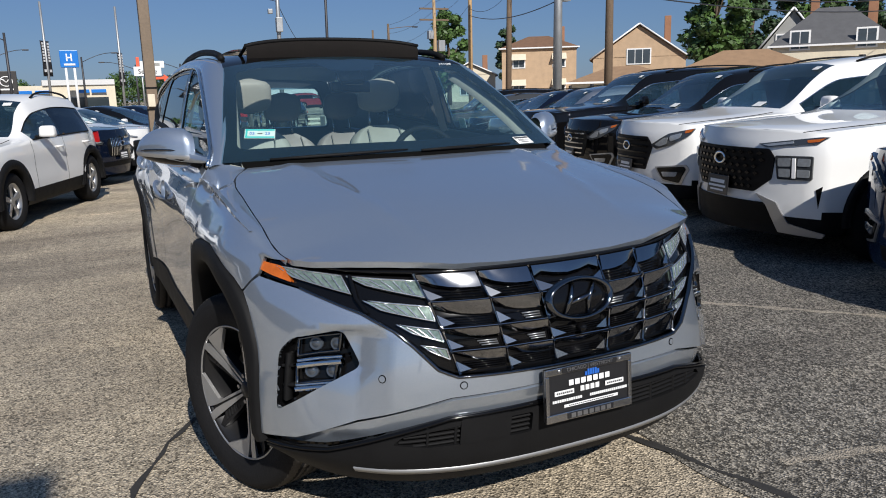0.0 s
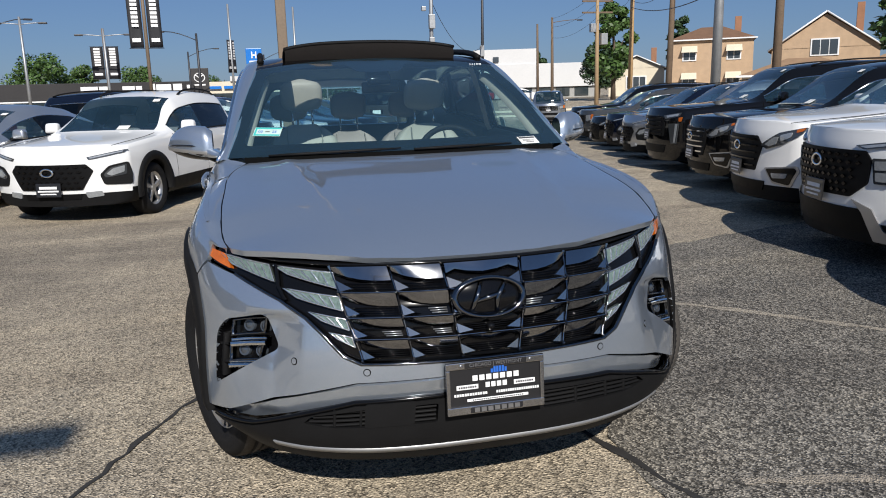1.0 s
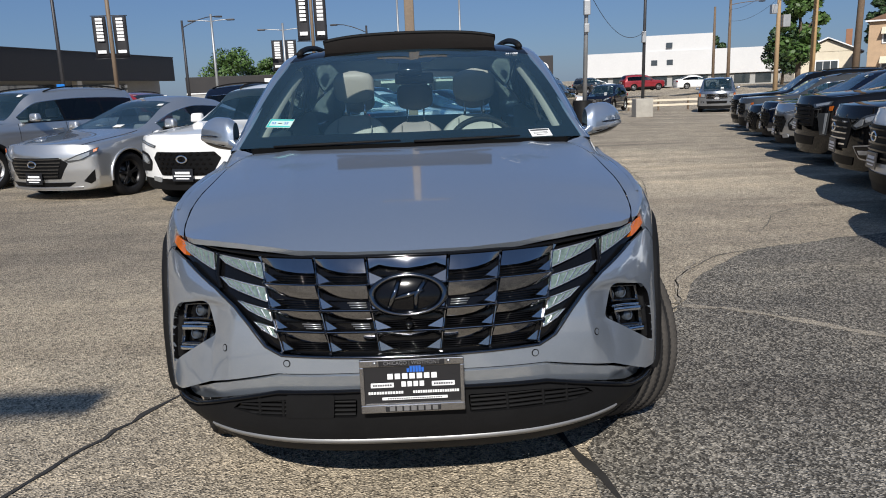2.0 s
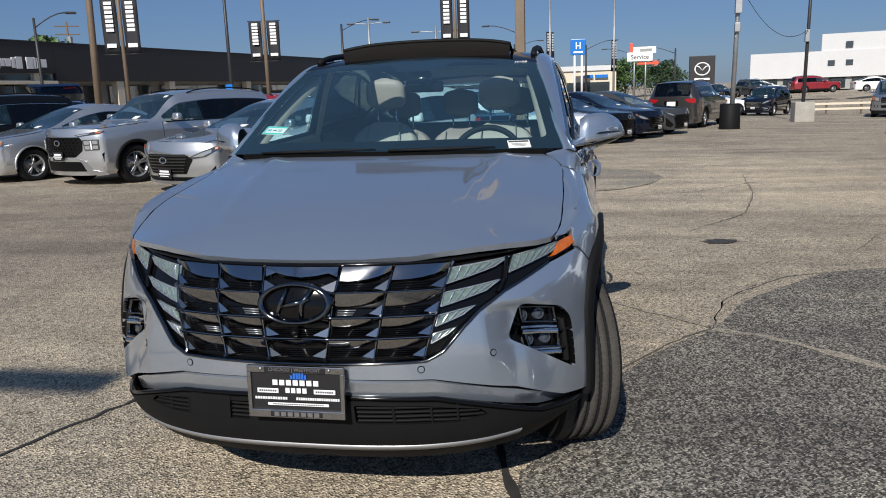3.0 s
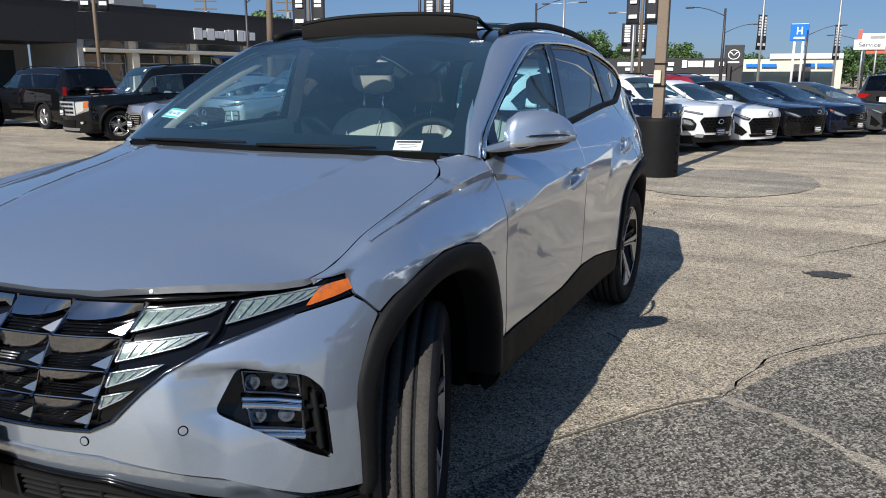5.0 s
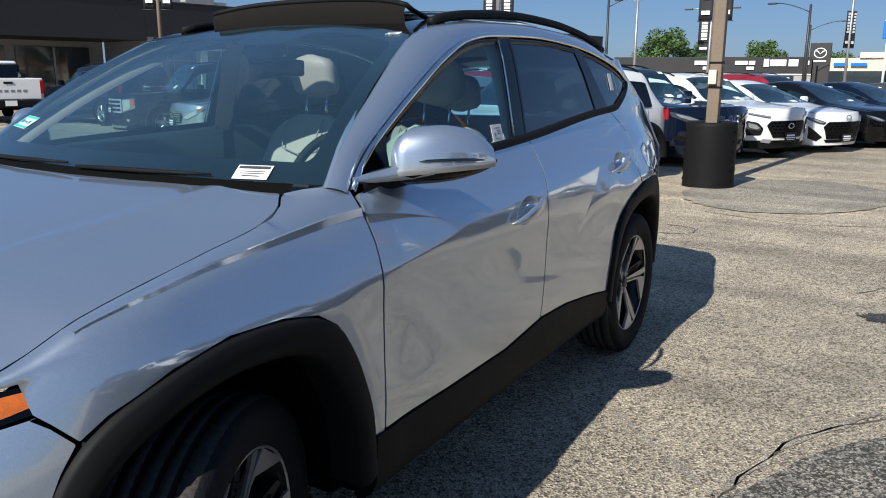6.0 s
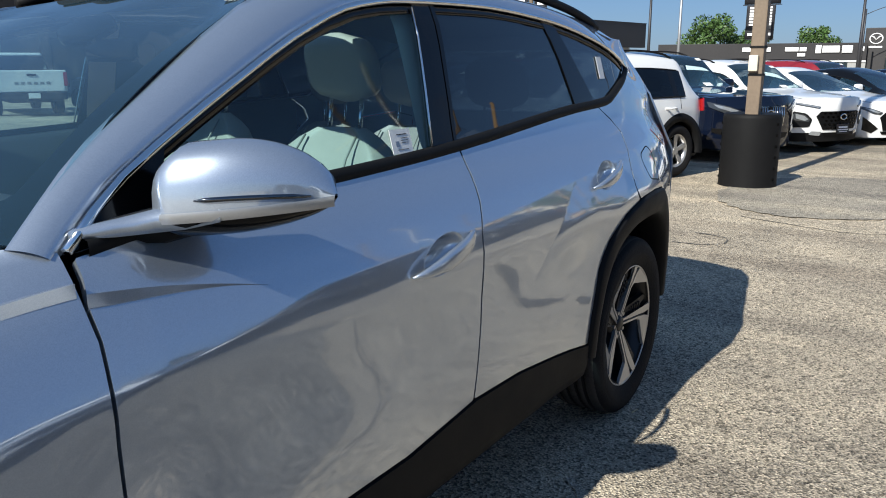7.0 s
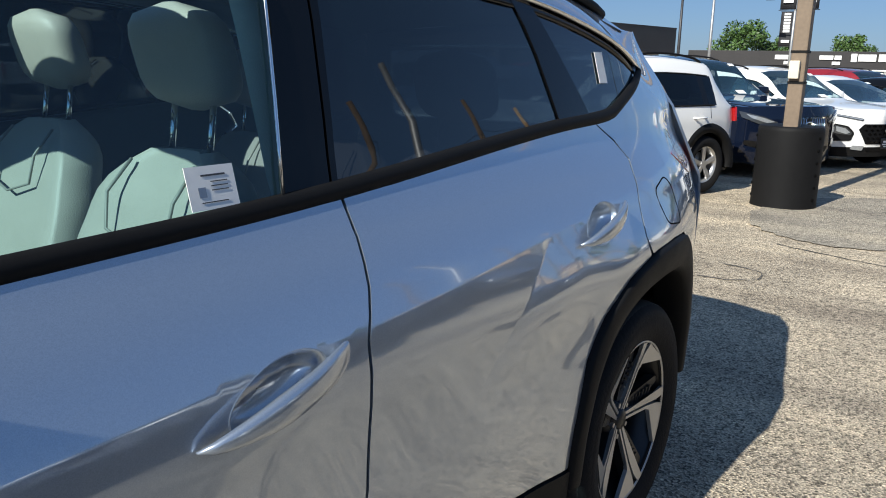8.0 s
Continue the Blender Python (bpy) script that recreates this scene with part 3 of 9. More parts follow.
def build_car(s, m, paint, label, category="car", group="parked cars on the lot", name="suv"):
    root = tagged(put(name, None, m=m), label, category, group)
    top, belt, half = car_form(s)
    y0, y1, W, wb, r = -s["fo"], s["L"] - s["fo"], s["W"] / 2, s["wb"], s["r"]
    gc, wr, bow = s["gc"], s["wr"] * s["W"] / 2, s.get("bow", 0.31)
    body_mat = PAINTS[paint]
    ny, rows = 74, 12
    ys = np.linspace(y0 + bow, y1 - 0.12, ny)
    arch = r + 0.045

    def lean(z):
        return 0.16 * max(0.0, 0.45 - z) ** 1.0 + 0.5 * max(0.0, z - (s["hn"] - 0.1)) ** 1.2

    def warp(x, y, z):
        f = max(0.0, 1 - (y - (y0 + bow)) / 1.0) ** 2
        q = min(abs(x) / (W * 0.97), 1.0)
        y = y - (bow * (1 - q ** 2.1) - lean(z)) * f
        g = max(0.0, 1 - ((y1 - 0.12) - y) / 0.7) ** 2
        return x, y + 0.12 * (1 - q ** 2.4) * g, z

    grid, kinds = [], []
    for y in ys:
        zt, zl, w = top(y), belt(y), half(y)
        zb = gc + 0.10 * max(0, 1 - (y - y0) / 0.5) * 0.4
        cabin = min(max((zt - zl - 0.10) / 0.25, 0.0), 1.0)
        xr = wr * cabin + w * 0.80 * (1 - cabin)
        zr = (zt - 0.075) * cabin + (zt - 0.02) * (1 - cabin)
        xb = w * 0.955
        sec = [(0, zb), (w * 0.8, zb), (w * 0.95, zb + 0.03)]
        for k in range(rows + 1):
            u = k / rows
            z = zb + 0.10 + u * (zl - zb - 0.10)
            sec.append((w * (0.975 + 0.025 * math.sin(math.pi * min(u * 1.15, 1)) - 0.02 * max(0, u - 0.8) / 0.2 + 0.008 * math.sin(u * 9)), z))
        for k in range(1, 5):
            u = k / 4
            sec.append((xb + (xr - xb) * (u ** 1.15), zl + (zr - zl) * u))
        sec += [(xr * 0.93, zr + (zt - zr) * 0.5), (xr * 0.6, zr + (zt - zr) * 0.86), (xr * 0.3, zt - 0.002), (0, zt)]
        grid.append([warp(x, y, z) for x, z in sec])
    n = len(grid[0])
    up0 = 3 + rows  # index of the belt point
    faces = {k: [] for k in ("body", "cladding", "side_window", "windshield", "rear_window", "trim")}
    verts = [Vector(p) for ring in grid for p in ring]
    verts += [Vector((-p[0], p[1], p[2])) for ring in grid for p in ring]
    off = ny * n

    def vid(i, j, sgn):
        return i * n + j + (off if sgn < 0 else 0)
    clad = s.get("clad", 0.0)
    for i in range(ny - 1):
        ym = (ys[i] + ys[i + 1]) / 2
        gap = top(ym) - belt(ym)
        for j in range(n - 1):
            a, b, c, d = grid[i][j], grid[i + 1][j], grid[i + 1][j + 1], grid[i][j + 1]
            cx, cy, cz = (sum(p[k] for p in (a, b, c, d)) / 4 for k in range(3))
            if 2 <= j < up0 and min(math.hypot(cy, cz - r), math.hypot(cy - wb, cz - r)) < arch and cz < r + arch:
                continue
            kind = "body"
            if j < 5:
                kind = "cladding"
            elif up0 <= j < up0 + 4 and gap > 0.16 and s["yc"] < ym < s["yg"]:
                kind = "side_window" if up0 <= j < up0 + 3 else "body"
                if j < up0 + 3 and any(abs(ym - p) < 0.035 for p in s["pillars"]):
                    kind = "trim"
            elif j >= up0 + 5 and s["yc"] + 0.04 < ym < s["yr0"] - 0.02:
                kind = "windshield"
            elif j >= up0 + 5 and s["yr1"] + 0.06 < ym < s["yb"] - 0.06 and s["yb"] - s["yr1"] > 0.2:
                kind = "rear_window"
            for sgn in (1, -1):
                q = (vid(i, j, sgn), vid(i + 1, j, sgn), vid(i + 1, j + 1, sgn), vid(i, j + 1, sgn))
                faces[kind].append(q if sgn < 0 else q[::-1])
    # nose and tail closed across
    for i, sgn0 in ((0, 1), (ny - 1, -1)):
        cols = 14
        ring = [p for p in grid[i][1:] if p[0] > 0.02]
        base = len(verts)
        zs = [p[2] for p in ring]
        for p in ring:
            for k in range(cols + 1):
                x = p[0] * (2 * k / cols - 1)
                yy = ys[i]
                verts.append(Vector(warp(x, yy, p[2])))
        for a in range(len(ring) - 1):
            for k in range(cols):
                q = (base + a * (cols + 1) + k, base + a * (cols + 1) + k + 1, base + (a + 1) * (cols + 1) + k + 1, base + (a + 1) * (cols + 1) + k)
                kind = "cladding" if a < 3 else "body"
                if i and s["suv"] and ring[a][2] > s["belt"] + 0.06 and ring[a + 1][2] < s["H"] - 0.14 and 1 < k < cols - 2:
                    kind = "rear_window"
                faces[kind].append(q if sgn0 > 0 else q[::-1])
    # wheel openings rounded
    hole = {}
    for k, fl in faces.items():
        for f in fl:
            for q in range(4):
                e = tuple(sorted((f[q], f[(q + 1) % 4])))
                hole[e] = hole.get(e, 0) + 1
    edge_v = {v for e, c in hole.items() if c == 1 for v in e}
    for q in edge_v:
        p = verts[q]
        for wy in (0.0, wb):
            d = math.hypot(p.y - wy, p.z - r)
            if 0 < d < arch + 0.1 and p.z > gc + 0.04 and abs(p.x) > W * 0.6:
                p.y, p.z = wy + (p.y - wy) / d * arch, r + (p.z - r) / d * arch
    looks = {"body": body_mat, "cladding": PLASTIC if s.get("dark_low", True) else body_mat, "side_window": TINTED, "windshield": GLASS, "rear_window": TINTED, "trim": GLOSS_BLACK}
    for kind, fl in faces.items():
        groups = [fl]
        if kind in ("side_window", "trim"):   # one part for each pane and pillar
            cuts = sorted(s["pillars"])
            key = {}
            for f in fl:
                c = sum((verts[q] for q in f), Vector()) / 4
                k = (c.x > 0, sum(c.y > p for p in cuts) if kind == "side_window" else min(range(len(cuts)), key=lambda i: abs(c.y - cuts[i])))
                key.setdefault(k, []).append(f)
            groups = [key[k] for k in sorted(key)]
        for fs in groups:
            if not fs:
                continue
            used = sorted({q for f in fs for q in f})
            ids = {q: i for i, q in enumerate(used)}
            front_pane = kind == "side_window" and sum(verts[q].y for q in used) / len(used) < s["pillars"][0]
            me = mesh_of(kind, [verts[q] for q in used], [tuple(ids[q] for q in f) for f in fs], GLASS if front_pane else looks[kind])
            bm = bmesh.new()
            bm.from_mesh(me)
            bmesh.ops.remove_doubles(bm, verts=bm.verts, dist=0.0005)
            bmesh.ops.recalc_face_normals(bm, faces=bm.faces)
            bm.to_mesh(me)
            bm.free()
            put("pillar" if kind == "trim" else kind, me, root)
    # bright or black line over the side windows, hood shut line
    glassy = [i for i in range(ny) if s["yc"] + 0.05 < ys[i] < s["yg"] - 0.02 and top(ys[i]) - belt(ys[i]) > 0.16]
    for side in (1, -1):
        v, f = tube([(side * (grid[i][up0 + 3][0] + 0.003), grid[i][up0 + 3][1], grid[i][up0 + 3][2]) for i in glassy], 0.008, 5)
        put("window_moulding", mesh_of("window_moulding", v, f, s.get("line_mat", CHROME)), root)
        v, f = tube([(side * (grid[i][up0][0] + 0.002), grid[i][up0][1], grid[i][up0][2] + 0.004) for i in glassy], 0.010, 5)
        put("belt_moulding", mesh_of("belt_moulding", v, f, PLASTIC), root)
        hs = [i for i in range(ny) if ys[i] < s["yc"] - 0.02]
        v, f = tube([(side * grid[i][up0 + 4][0], grid[i][up0 + 4][1], grid[i][up0 + 4][2] + 0.001) for i in hs], 0.0045, 4)
        put("hood_seam", mesh_of("hood_seam", v, f, LINER), root)
    # wheel wells, arch lips, wheels
    for wy in (0.0, wb):
        for side in (1, -1):
            v, f = lathe([(0.02, 0.0), (arch + 0.01, 0.0), (arch + 0.01, 0.36)], 20, arc=(-0.15, math.pi + 0.15))
            put("wheel_well", mesh_of("wheel_well", v, f, LINER), root, m=pose(side * (W - 0.40), wy, r) @ (Matrix() if side > 0 else Matrix.Rotation(math.pi, 4, "Z")))
            lipw = max(clad, 0.025)
            v, f = lathe([(arch - 0.006, -0.05), (arch - 0.006, 0.012), (arch + lipw * 0.9, 0.016), (arch + lipw, -0.012)], 26, arc=(-0.12, math.pi + 0.12))
            put("arch_trim", mesh_of("arch_trim", v, f, PLASTIC if clad else body_mat), root, m=pose(side * (half(wy) * 0.998), wy, r) @ (Matrix() if side > 0 else Matrix.Rotation(math.pi, 4, "Z")))
            put_wheel(root, side * (W - 0.13), wy, r, 0.225, s["rim"], s["spokes"], s["machined"], s.get("twin", True), s.get("steer", 0.0) if wy == 0 else 0.0)

    def front(x, z):
        return Vector(warp(x, y0 + bow, z)), Vector((0.55 * x, -1, 0.05)).normalized()

    def on_front(pname, outline, material, proud=0.012, rnd=0.03, mirror=True, parent=None, lab=""):
        out = []
        for sg in ((1, -1) if mirror else (1,)):
            lp = smooth_loop([(sg * x, z) for x, z in outline], rnd, True, 0.06)
            v, f = patch(lp, front, 0.07, 0.02, proud=proud)
            out.append(put(pname, mesh_of(pname, v, f, material), parent or root, lab))
        return out
    hn = s["hn"]
    style = s["face"]
    pieces, (bars_n, gz0, gz1, gw0, gw1), tabs = FACES[style]
    gz0, gz1 = hn + gz0, hn + gz1
    g, last, kx = None, [], s["W"] / 1.9
    for pname, material, proud, rnd, mirror, outline in pieces:
        outline = [(x * kx, hn + z if z < 0.1 else z) for x, z in outline]
        if pname[0] == ">":
            for par in last:
                sg = 1 if sum(q.co.x for q in par.data.vertices) > 0 else -1
                v, f = patch(smooth_loop([(sg * x, z) for x, z in outline], rnd, True, 0.05), front, 0.06, 0.012, proud=proud)
                put(pname[1:], mesh_of(pname[1:], v, f, material), par)
        else:
            last = on_front(pname, outline, material, proud, rnd, mirror)
            g = g or last[0]
    # grille bars or mesh tabs, badge and plate
    for k in range(bars_n):
        z = gz0 + (gz1 - gz0) * k / max(bars_n - 1, 1)
        gw = kx * (gw0 + (gw1 - gw0) * k / max(bars_n - 1, 1))
        if tabs:
            for j in range(tabs):
                xx = -gw + 2 * gw * (j + 0.5 + 0.25 * (-1) ** k) / tabs
                v, f = patch([Vector(c) for c in ((xx - gw / tabs * 0.62, z), (xx, z - 0.016), (xx + gw / tabs * 0.62, z), (xx, z + 0.016))], front, 0.1, 0.010, proud=0.022)
                put("grille_tab", mesh_of("grille_tab", v, f, BLACK_CHROME, False), g)
            continue
        lo = smooth_loop([(-gw, z), (gw, z), (gw, z + 0.018), (-gw, z + 0.018)], 0.0, True, 0.08)
        v, f = patch(lo, front, 0.08, 0.014, proud=0.026)
        put("grille_bar", mesh_of("grille_bar", v, f, s.get("bar_mat", BLACK_CHROME)), g)
    if style == "twin":
        for sg in (1, -1):
            for j in range(7):
                xx = sg * kx * (0.06 + 0.045 * j)
                v, f = tube([front(xx, hn - 0.115)[0] - Vector((0, 0.02, 0)), front(xx, hn - 0.25)[0] - Vector((0, 0.034, 0)), front(xx, hn - 0.395)[0] - Vector((0, 0.02, 0))], 0.008, 5)
                put("grille_bar", mesh_of("grille_bar", v, f, CHROME), g)
    p, nrm = front(0, gz1 - 0.06 if style != "sport" else hn - 0.04)
    v, f = lathe([(0.048, 0.0), (0.062, 0.008), (0.07, 0.0)], 24, "z")
    put("badge", mesh_of("badge", [(a * 1.25, b * 0.75, c) for a, b, c in v], f, CHROME), g, m=Matrix.Translation(p - Vector((0, 0.03, 0))) @ Matrix.Rotation(radians(90), 4, "X"))
    if s.get("plate", True):
        pz = gz0 - 0.02
        p, _ = front(0, pz)
        pl = put("licence_plate", bm_mesh("licence_plate", box((0.31, 0.012, 0.16), (0, 0, 0), 0.004), PLATE_BLACK), root, m=pose(0, p.y - 0.035, pz, -4))
        for k, (bw, bz, bh) in enumerate(((0.22, 0.028, 0.03), (0.26, -0.012, 0.018), (0.2, -0.045, 0.014))):
            put("print", bm_mesh("print", box((bw, 0.002, bh), (0, -0.008, bz)), WHITE_BAR), pl)
    # mirrors, handles, tail lamps, shut lines
    for side in (1, -1):
        ym = s["yc"] + 0.42
        bm = box((0.20, 0.13, 0.14), (0, 0, 0), 0.045, None, 0.86, 3)
        mi = part("door_mirror", bm, body_mat, root, smooth=True, m=pose(side * (W + 0.085), ym, belt(ym) + 0.09))
        part("mirror_foot", box((0.10, 0.06, 0.03), (-side * 0.10, 0.0, -0.06), 0.01), PLASTIC, mi)
        for yh in s["handles"]:
            v, f = tube([(side * (half(yh) * 0.985 + 0.0), yh - 0.10, 0), (side * (half(yh) + 0.03), yh - 0.06, 0), (side * (half(yh) + 0.03), yh + 0.07, 0), (side * half(yh) * 0.985, yh + 0.10, 0)], 0.013, 6)
            put("door_handle", mesh_of("door_handle", [(a, b, c + belt(yh) - 0.13) for a, b, c in v], f, body_mat), root)
        for yd in s["doors"]:
            zs2 = np.linspace(gc + 0.16, belt(yd) + 0.0, 10)
            vs, fs = [], []
            for k, z in enumerate(zs2):
                u = (z - gc - 0.10) / (belt(yd) - gc - 0.10)
                x = half(yd) * (0.975 + 0.025 * math.sin(math.pi * min(u * 1.15, 1)) - 0.02 * max(0, u - 0.8) / 0.2 + 0.008 * math.sin(u * 9)) + 0.0025
                if min(math.hypot(yd, z - r), math.hypot(yd - wb, z - r)) < arch + clad + 0.02:
                    continue
                vs += [(side * x, yd - 0.004, z), (side * x, yd + 0.004, z)]
            fs = [(2 * k, 2 * k + 1, 2 * k + 3, 2 * k + 2) for k in range(len(vs) // 2 - 1)]
            put("door_seam", mesh_of("door_seam", vs, fs, LINER), root)
        tz = s["belt"] - 0.05
        lp = smooth_loop([(side * 0.46, tz), (side * 0.84, tz + 0.03), (side * 0.86, tz - 0.14), (side * 0.6, tz - 0.12)], 0.02, True, 0.06)
        v, f = patch(lp, lambda x, z: (Vector(warp(x, y1 - 0.12, z)), Vector((0.5 * x, 1, 0)).normalized()), 0.08, 0.02, proud=0.014)
        if not s.get("tall_tail"):
            put("tail_lamp", mesh_of("tail_lamp", v, f, RED_LENS), root)
        else:
            lp = smooth_loop([(side * 0.80, tz + 0.10), (side * 0.90, tz + 0.10), (side * 0.93, tz - 0.42), (side * 0.86, tz - 0.42)], 0.01, True, 0.06)
            v, f = patch(lp, lambda x, z: (Vector(warp(x, y1 - 0.12, z)), Vector((0.5 * x, 1, 0)).normalized()), 0.08, 0.02, proud=0.022)
            put("tail_lamp", mesh_of("tail_lamp", v, f, RED_LENS), root)
            lp = smooth_loop([(side * 0.02, tz + 0.045), (side * 0.80, tz + 0.055), (side * 0.80, tz + 0.02), (side * 0.02, tz + 0.01)], 0.004, True, 0.06)
            v, f = patch(lp, lambda x, z: (Vector(warp(x, y1 - 0.12, z)), Vector((0.5 * x, 1, 0)).normalized()), 0.08, 0.02, proud=0.022)
            put("trim_bar", mesh_of("trim_bar", v, f, CHROME), root)
        if side > 0:
            rear = lambda x, z: (Vector(warp(x, y1 - 0.12, z)), Vector((0.4 * x, 1, 0)).normalized())
            for nm, lo, mt, pr in (("plate_recess", [(-0.26, tz - 0.06), (0.26, tz - 0.06), (0.24, tz - 0.24), (-0.24, tz - 0.24)], GLOSS_BLACK, 0.006), ("rear_plate", [(-0.155, tz - 0.08), (0.155, tz - 0.08), (0.155, tz - 0.23), (-0.155, tz - 0.23)], WHITE_BAR, 0.014),
                                   ("bumper_trim", [(-0.62, gc + 0.22), (0.62, gc + 0.22), (0.58, gc + 0.15), (-0.58, gc + 0.15)], SATIN, 0.012)):
                v, f = patch(smooth_loop(lo, 0.012, True, 0.06), rear, 0.08, 0.02, proud=pr)
                put(nm, mesh_of(nm, v, f, mt), root)
        if s.get("rails"):
            ra = [(side * (wr * 0.93), y, top(y) - 0.03) for y in np.linspace(s["yr0"] + 0.25, s["yr1"] - 0.05, 12)]
            ra = [(x, y, z + 0.045 * math.sin(math.pi * min(1, max(0, k / 11)) ) ** 0.4) for k, (x, y, z) in enumerate(ra)]
            v, f = tube(ra, 0.014, 6)
            put("roof_rail", mesh_of("roof_rail", v, f, s.get("rail_mat", PLASTIC)), root)
    # dashboard and seats seen through the glass
    zi = s["belt"] - 0.08
    put("dashboard", bm_mesh("dashboard", box((s["W"] * 0.78, 0.55, 0.22), (0, s["yc"] + 0.5, zi - 0.08), 0.06), DASH), root)
    for side in (1, -1):
        for ysn in (s["yc"] + 1.25, s["yc"] + 2.1):
            if ysn > s["yr1"]:
                continue
            bm = box((0.46, 0.16, 0.62), (side * 0.37, ysn, zi - 0.20), 0.06, Matrix.Rotation(radians(-14), 3, "X"), 0.85, 2)
            add_box(bm, (0.24, 0.10, 0.17), (side * 0.37, ysn + 0.11, zi + 0.22), 0.04)
            part("seat", bm, s.get("seat", SEAT_DARK), root, smooth=True)
    put("cabin_floor", bm_mesh("cabin_floor", box((s["W"] * 0.8, s["yr1"] - s["yc"], 0.04), (0, (s["yc"] + s["yr1"]) / 2, gc + 0.15)), DASH), root)
    # paper tags on the windshield
    def on_screen(px, t, w, h, material, nm):
        yy = s["yc"] + 0.06 + t * (s["yr0"] - s["yc"] - 0.10)
        zz, dz = top(yy), (top(yy + 0.05) - top(yy - 0.05)) / 0.1
        sl = math.degrees(math.atan(dz))
        q = Vector(warp(px, yy, zz))
        put(nm, bm_mesh(nm, box((w, h, 0.003)), material), root, m=pose(q.x, q.y - 0.012, zz + 0.012 - 0.10 * (px / W) ** 2, sl))
    if s.get("tags", True):
        on_screen(W * 0.52, 0.86, 0.10, 0.07, PAPER, "window_sticker")
        on_screen(W * 0.25, 0.08, 0.16, 0.10, PAPER, "dealer_tag")
    return root


def suv_spec(L=4.6, W=1.86, H=1.67, wb=2.7, **k):
    s = dict(L=L, W=W, H=H, wb=wb, fo=0.92, r=0.36, gc=0.20, hn=0.97, hc=1.12, yc=0.45, yr0=1.22, yr1=L - 1.35, yb=L - 1.02, hb=1.12, ht=1.05, belt=1.08, wr=0.70,
             yg=L - 1.35, pillars=(1.62, 2.55), doors=(0.62, 1.62, 2.62), handles=(1.42, 2.4), rim=0.245, spokes=5, machined=True, clad=0.05, suv=True, face="hex", rails=True)
    s.update(k)
    return s


def sedan_spec(L=4.67, W=1.82, H=1.43, wb=2.72, **k):
    s = dict(L=L, W=W, H=H, wb=wb, fo=0.90, r=0.325, gc=0.16, hn=0.76, hc=0.96, yc=0.42, yr0=1.42, yr1=2.45, yb=3.35, hb=1.05, ht=0.98, belt=0.95, wr=0.62,
             yg=3.1, pillars=(1.62, 2.45), doors=(0.55, 1.62, 2.6), handles=(1.42, 2.35), rim=0.225, spokes=5, machined=True, clad=0.0, suv=False, face="hex", rails=False, dark_low=False)
    s.update(k)
    return s

# ---- the silver SUV in the middle: surfaces ----
V3 = Vector
AX_F, AX_R, R_W = -0.04, 2.745, 0.368
yn_f = curve1([(0.20, -0.78), (0.26, -0.86), (0.30, -0.893), (0.36, -0.915), (0.45, -0.925), (0.60, -0.928), (0.70, -0.922), (0.78, -0.905), (0.84, -0.868), (0.90, -0.812), (1.0, -0.72)])
px_f = curve1([(0.20, 0.78), (0.27, 0.84), (0.36, 0.905), (0.50, 0.912), (0.60, 0.915), (0.90, 0.91), (0.98, 0.902), (1.05, 0.882), (1.10, 0.856), (1.15, 0.822), (1.20, 0.798),
               (1.30, 0.775), (1.40, 0.75), (1.50, 0.722), (1.57, 0.69), (1.66, 0.60)])
nn_f = curve1([(0.2, 2.7), (0.35, 2.65), (0.55, 2.5), (0.70, 2.3), (0.92, 2.1), (1.1, 2.1)])
wy_f = curve1([(-0.15, 1.0), (0.3, 1.004), (2.4, 1.006), (2.75, 1.0), (3.05, 0.972), (3.3, 0.925), (3.5, 0.86), (3.64, 0.74)])
crease_f = curve1([(0.3, 0.915), (0.48, 0.93), (0.76, 0.958), (0.95, 0.985), (1.55, 1.0), (2.1, 1.035), (2.6, 1.075), (3.1, 1.12)])
YC = -0.15


def ease(t):
    t = min(max(t, 0.0), 1.0)
    return t * t * (3 - 2 * t)


def swell(z):
    return ease((z - 0.24) / 0.12) * (1 - ease((z - 0.90) / 0.14))


def front_pt(u, z):
    """The nose: u runs from 0 at the middle to +-1 where the flank begins."""
    s, th, n = (1 if u >= 0 else -1), min(abs(u), 1.0) * math.pi / 2, nn_f(z)
    c, sn = max(math.cos(th), 0.0), math.sin(th)
    a = abs(u)
    # hollow below the brow over the lower lamp
    d = 0.0
    if 0.40 < a < 0.9 and z < 0.79:
        zc = float(np.interp(a, (0.40, 0.53, 0.64, 0.70, 0.735), (0.768, 0.757, 0.715, 0.66, 0.42)))
        if z < zc:
            k = min((zc - z) / 0.045, 1.0)
            d = 0.030 * k * k * (3 - 2 * k) * min(max((z - 0.42) / 0.22, 0), 1) * min((a - 0.40) / 0.08, 1.0) * (1 - ease((a - 0.58) / 0.10))
    r = V3((s * px_f(z) * sn ** (2 / n) * (1 + swell(z) * 0.034 * ease((a - 0.52) / 0.40)), YC - (YC - yn_f(z)) * c ** (2 / n), z))
    return r + V3((-s * 0.55 * d, d * 0.83, 0))


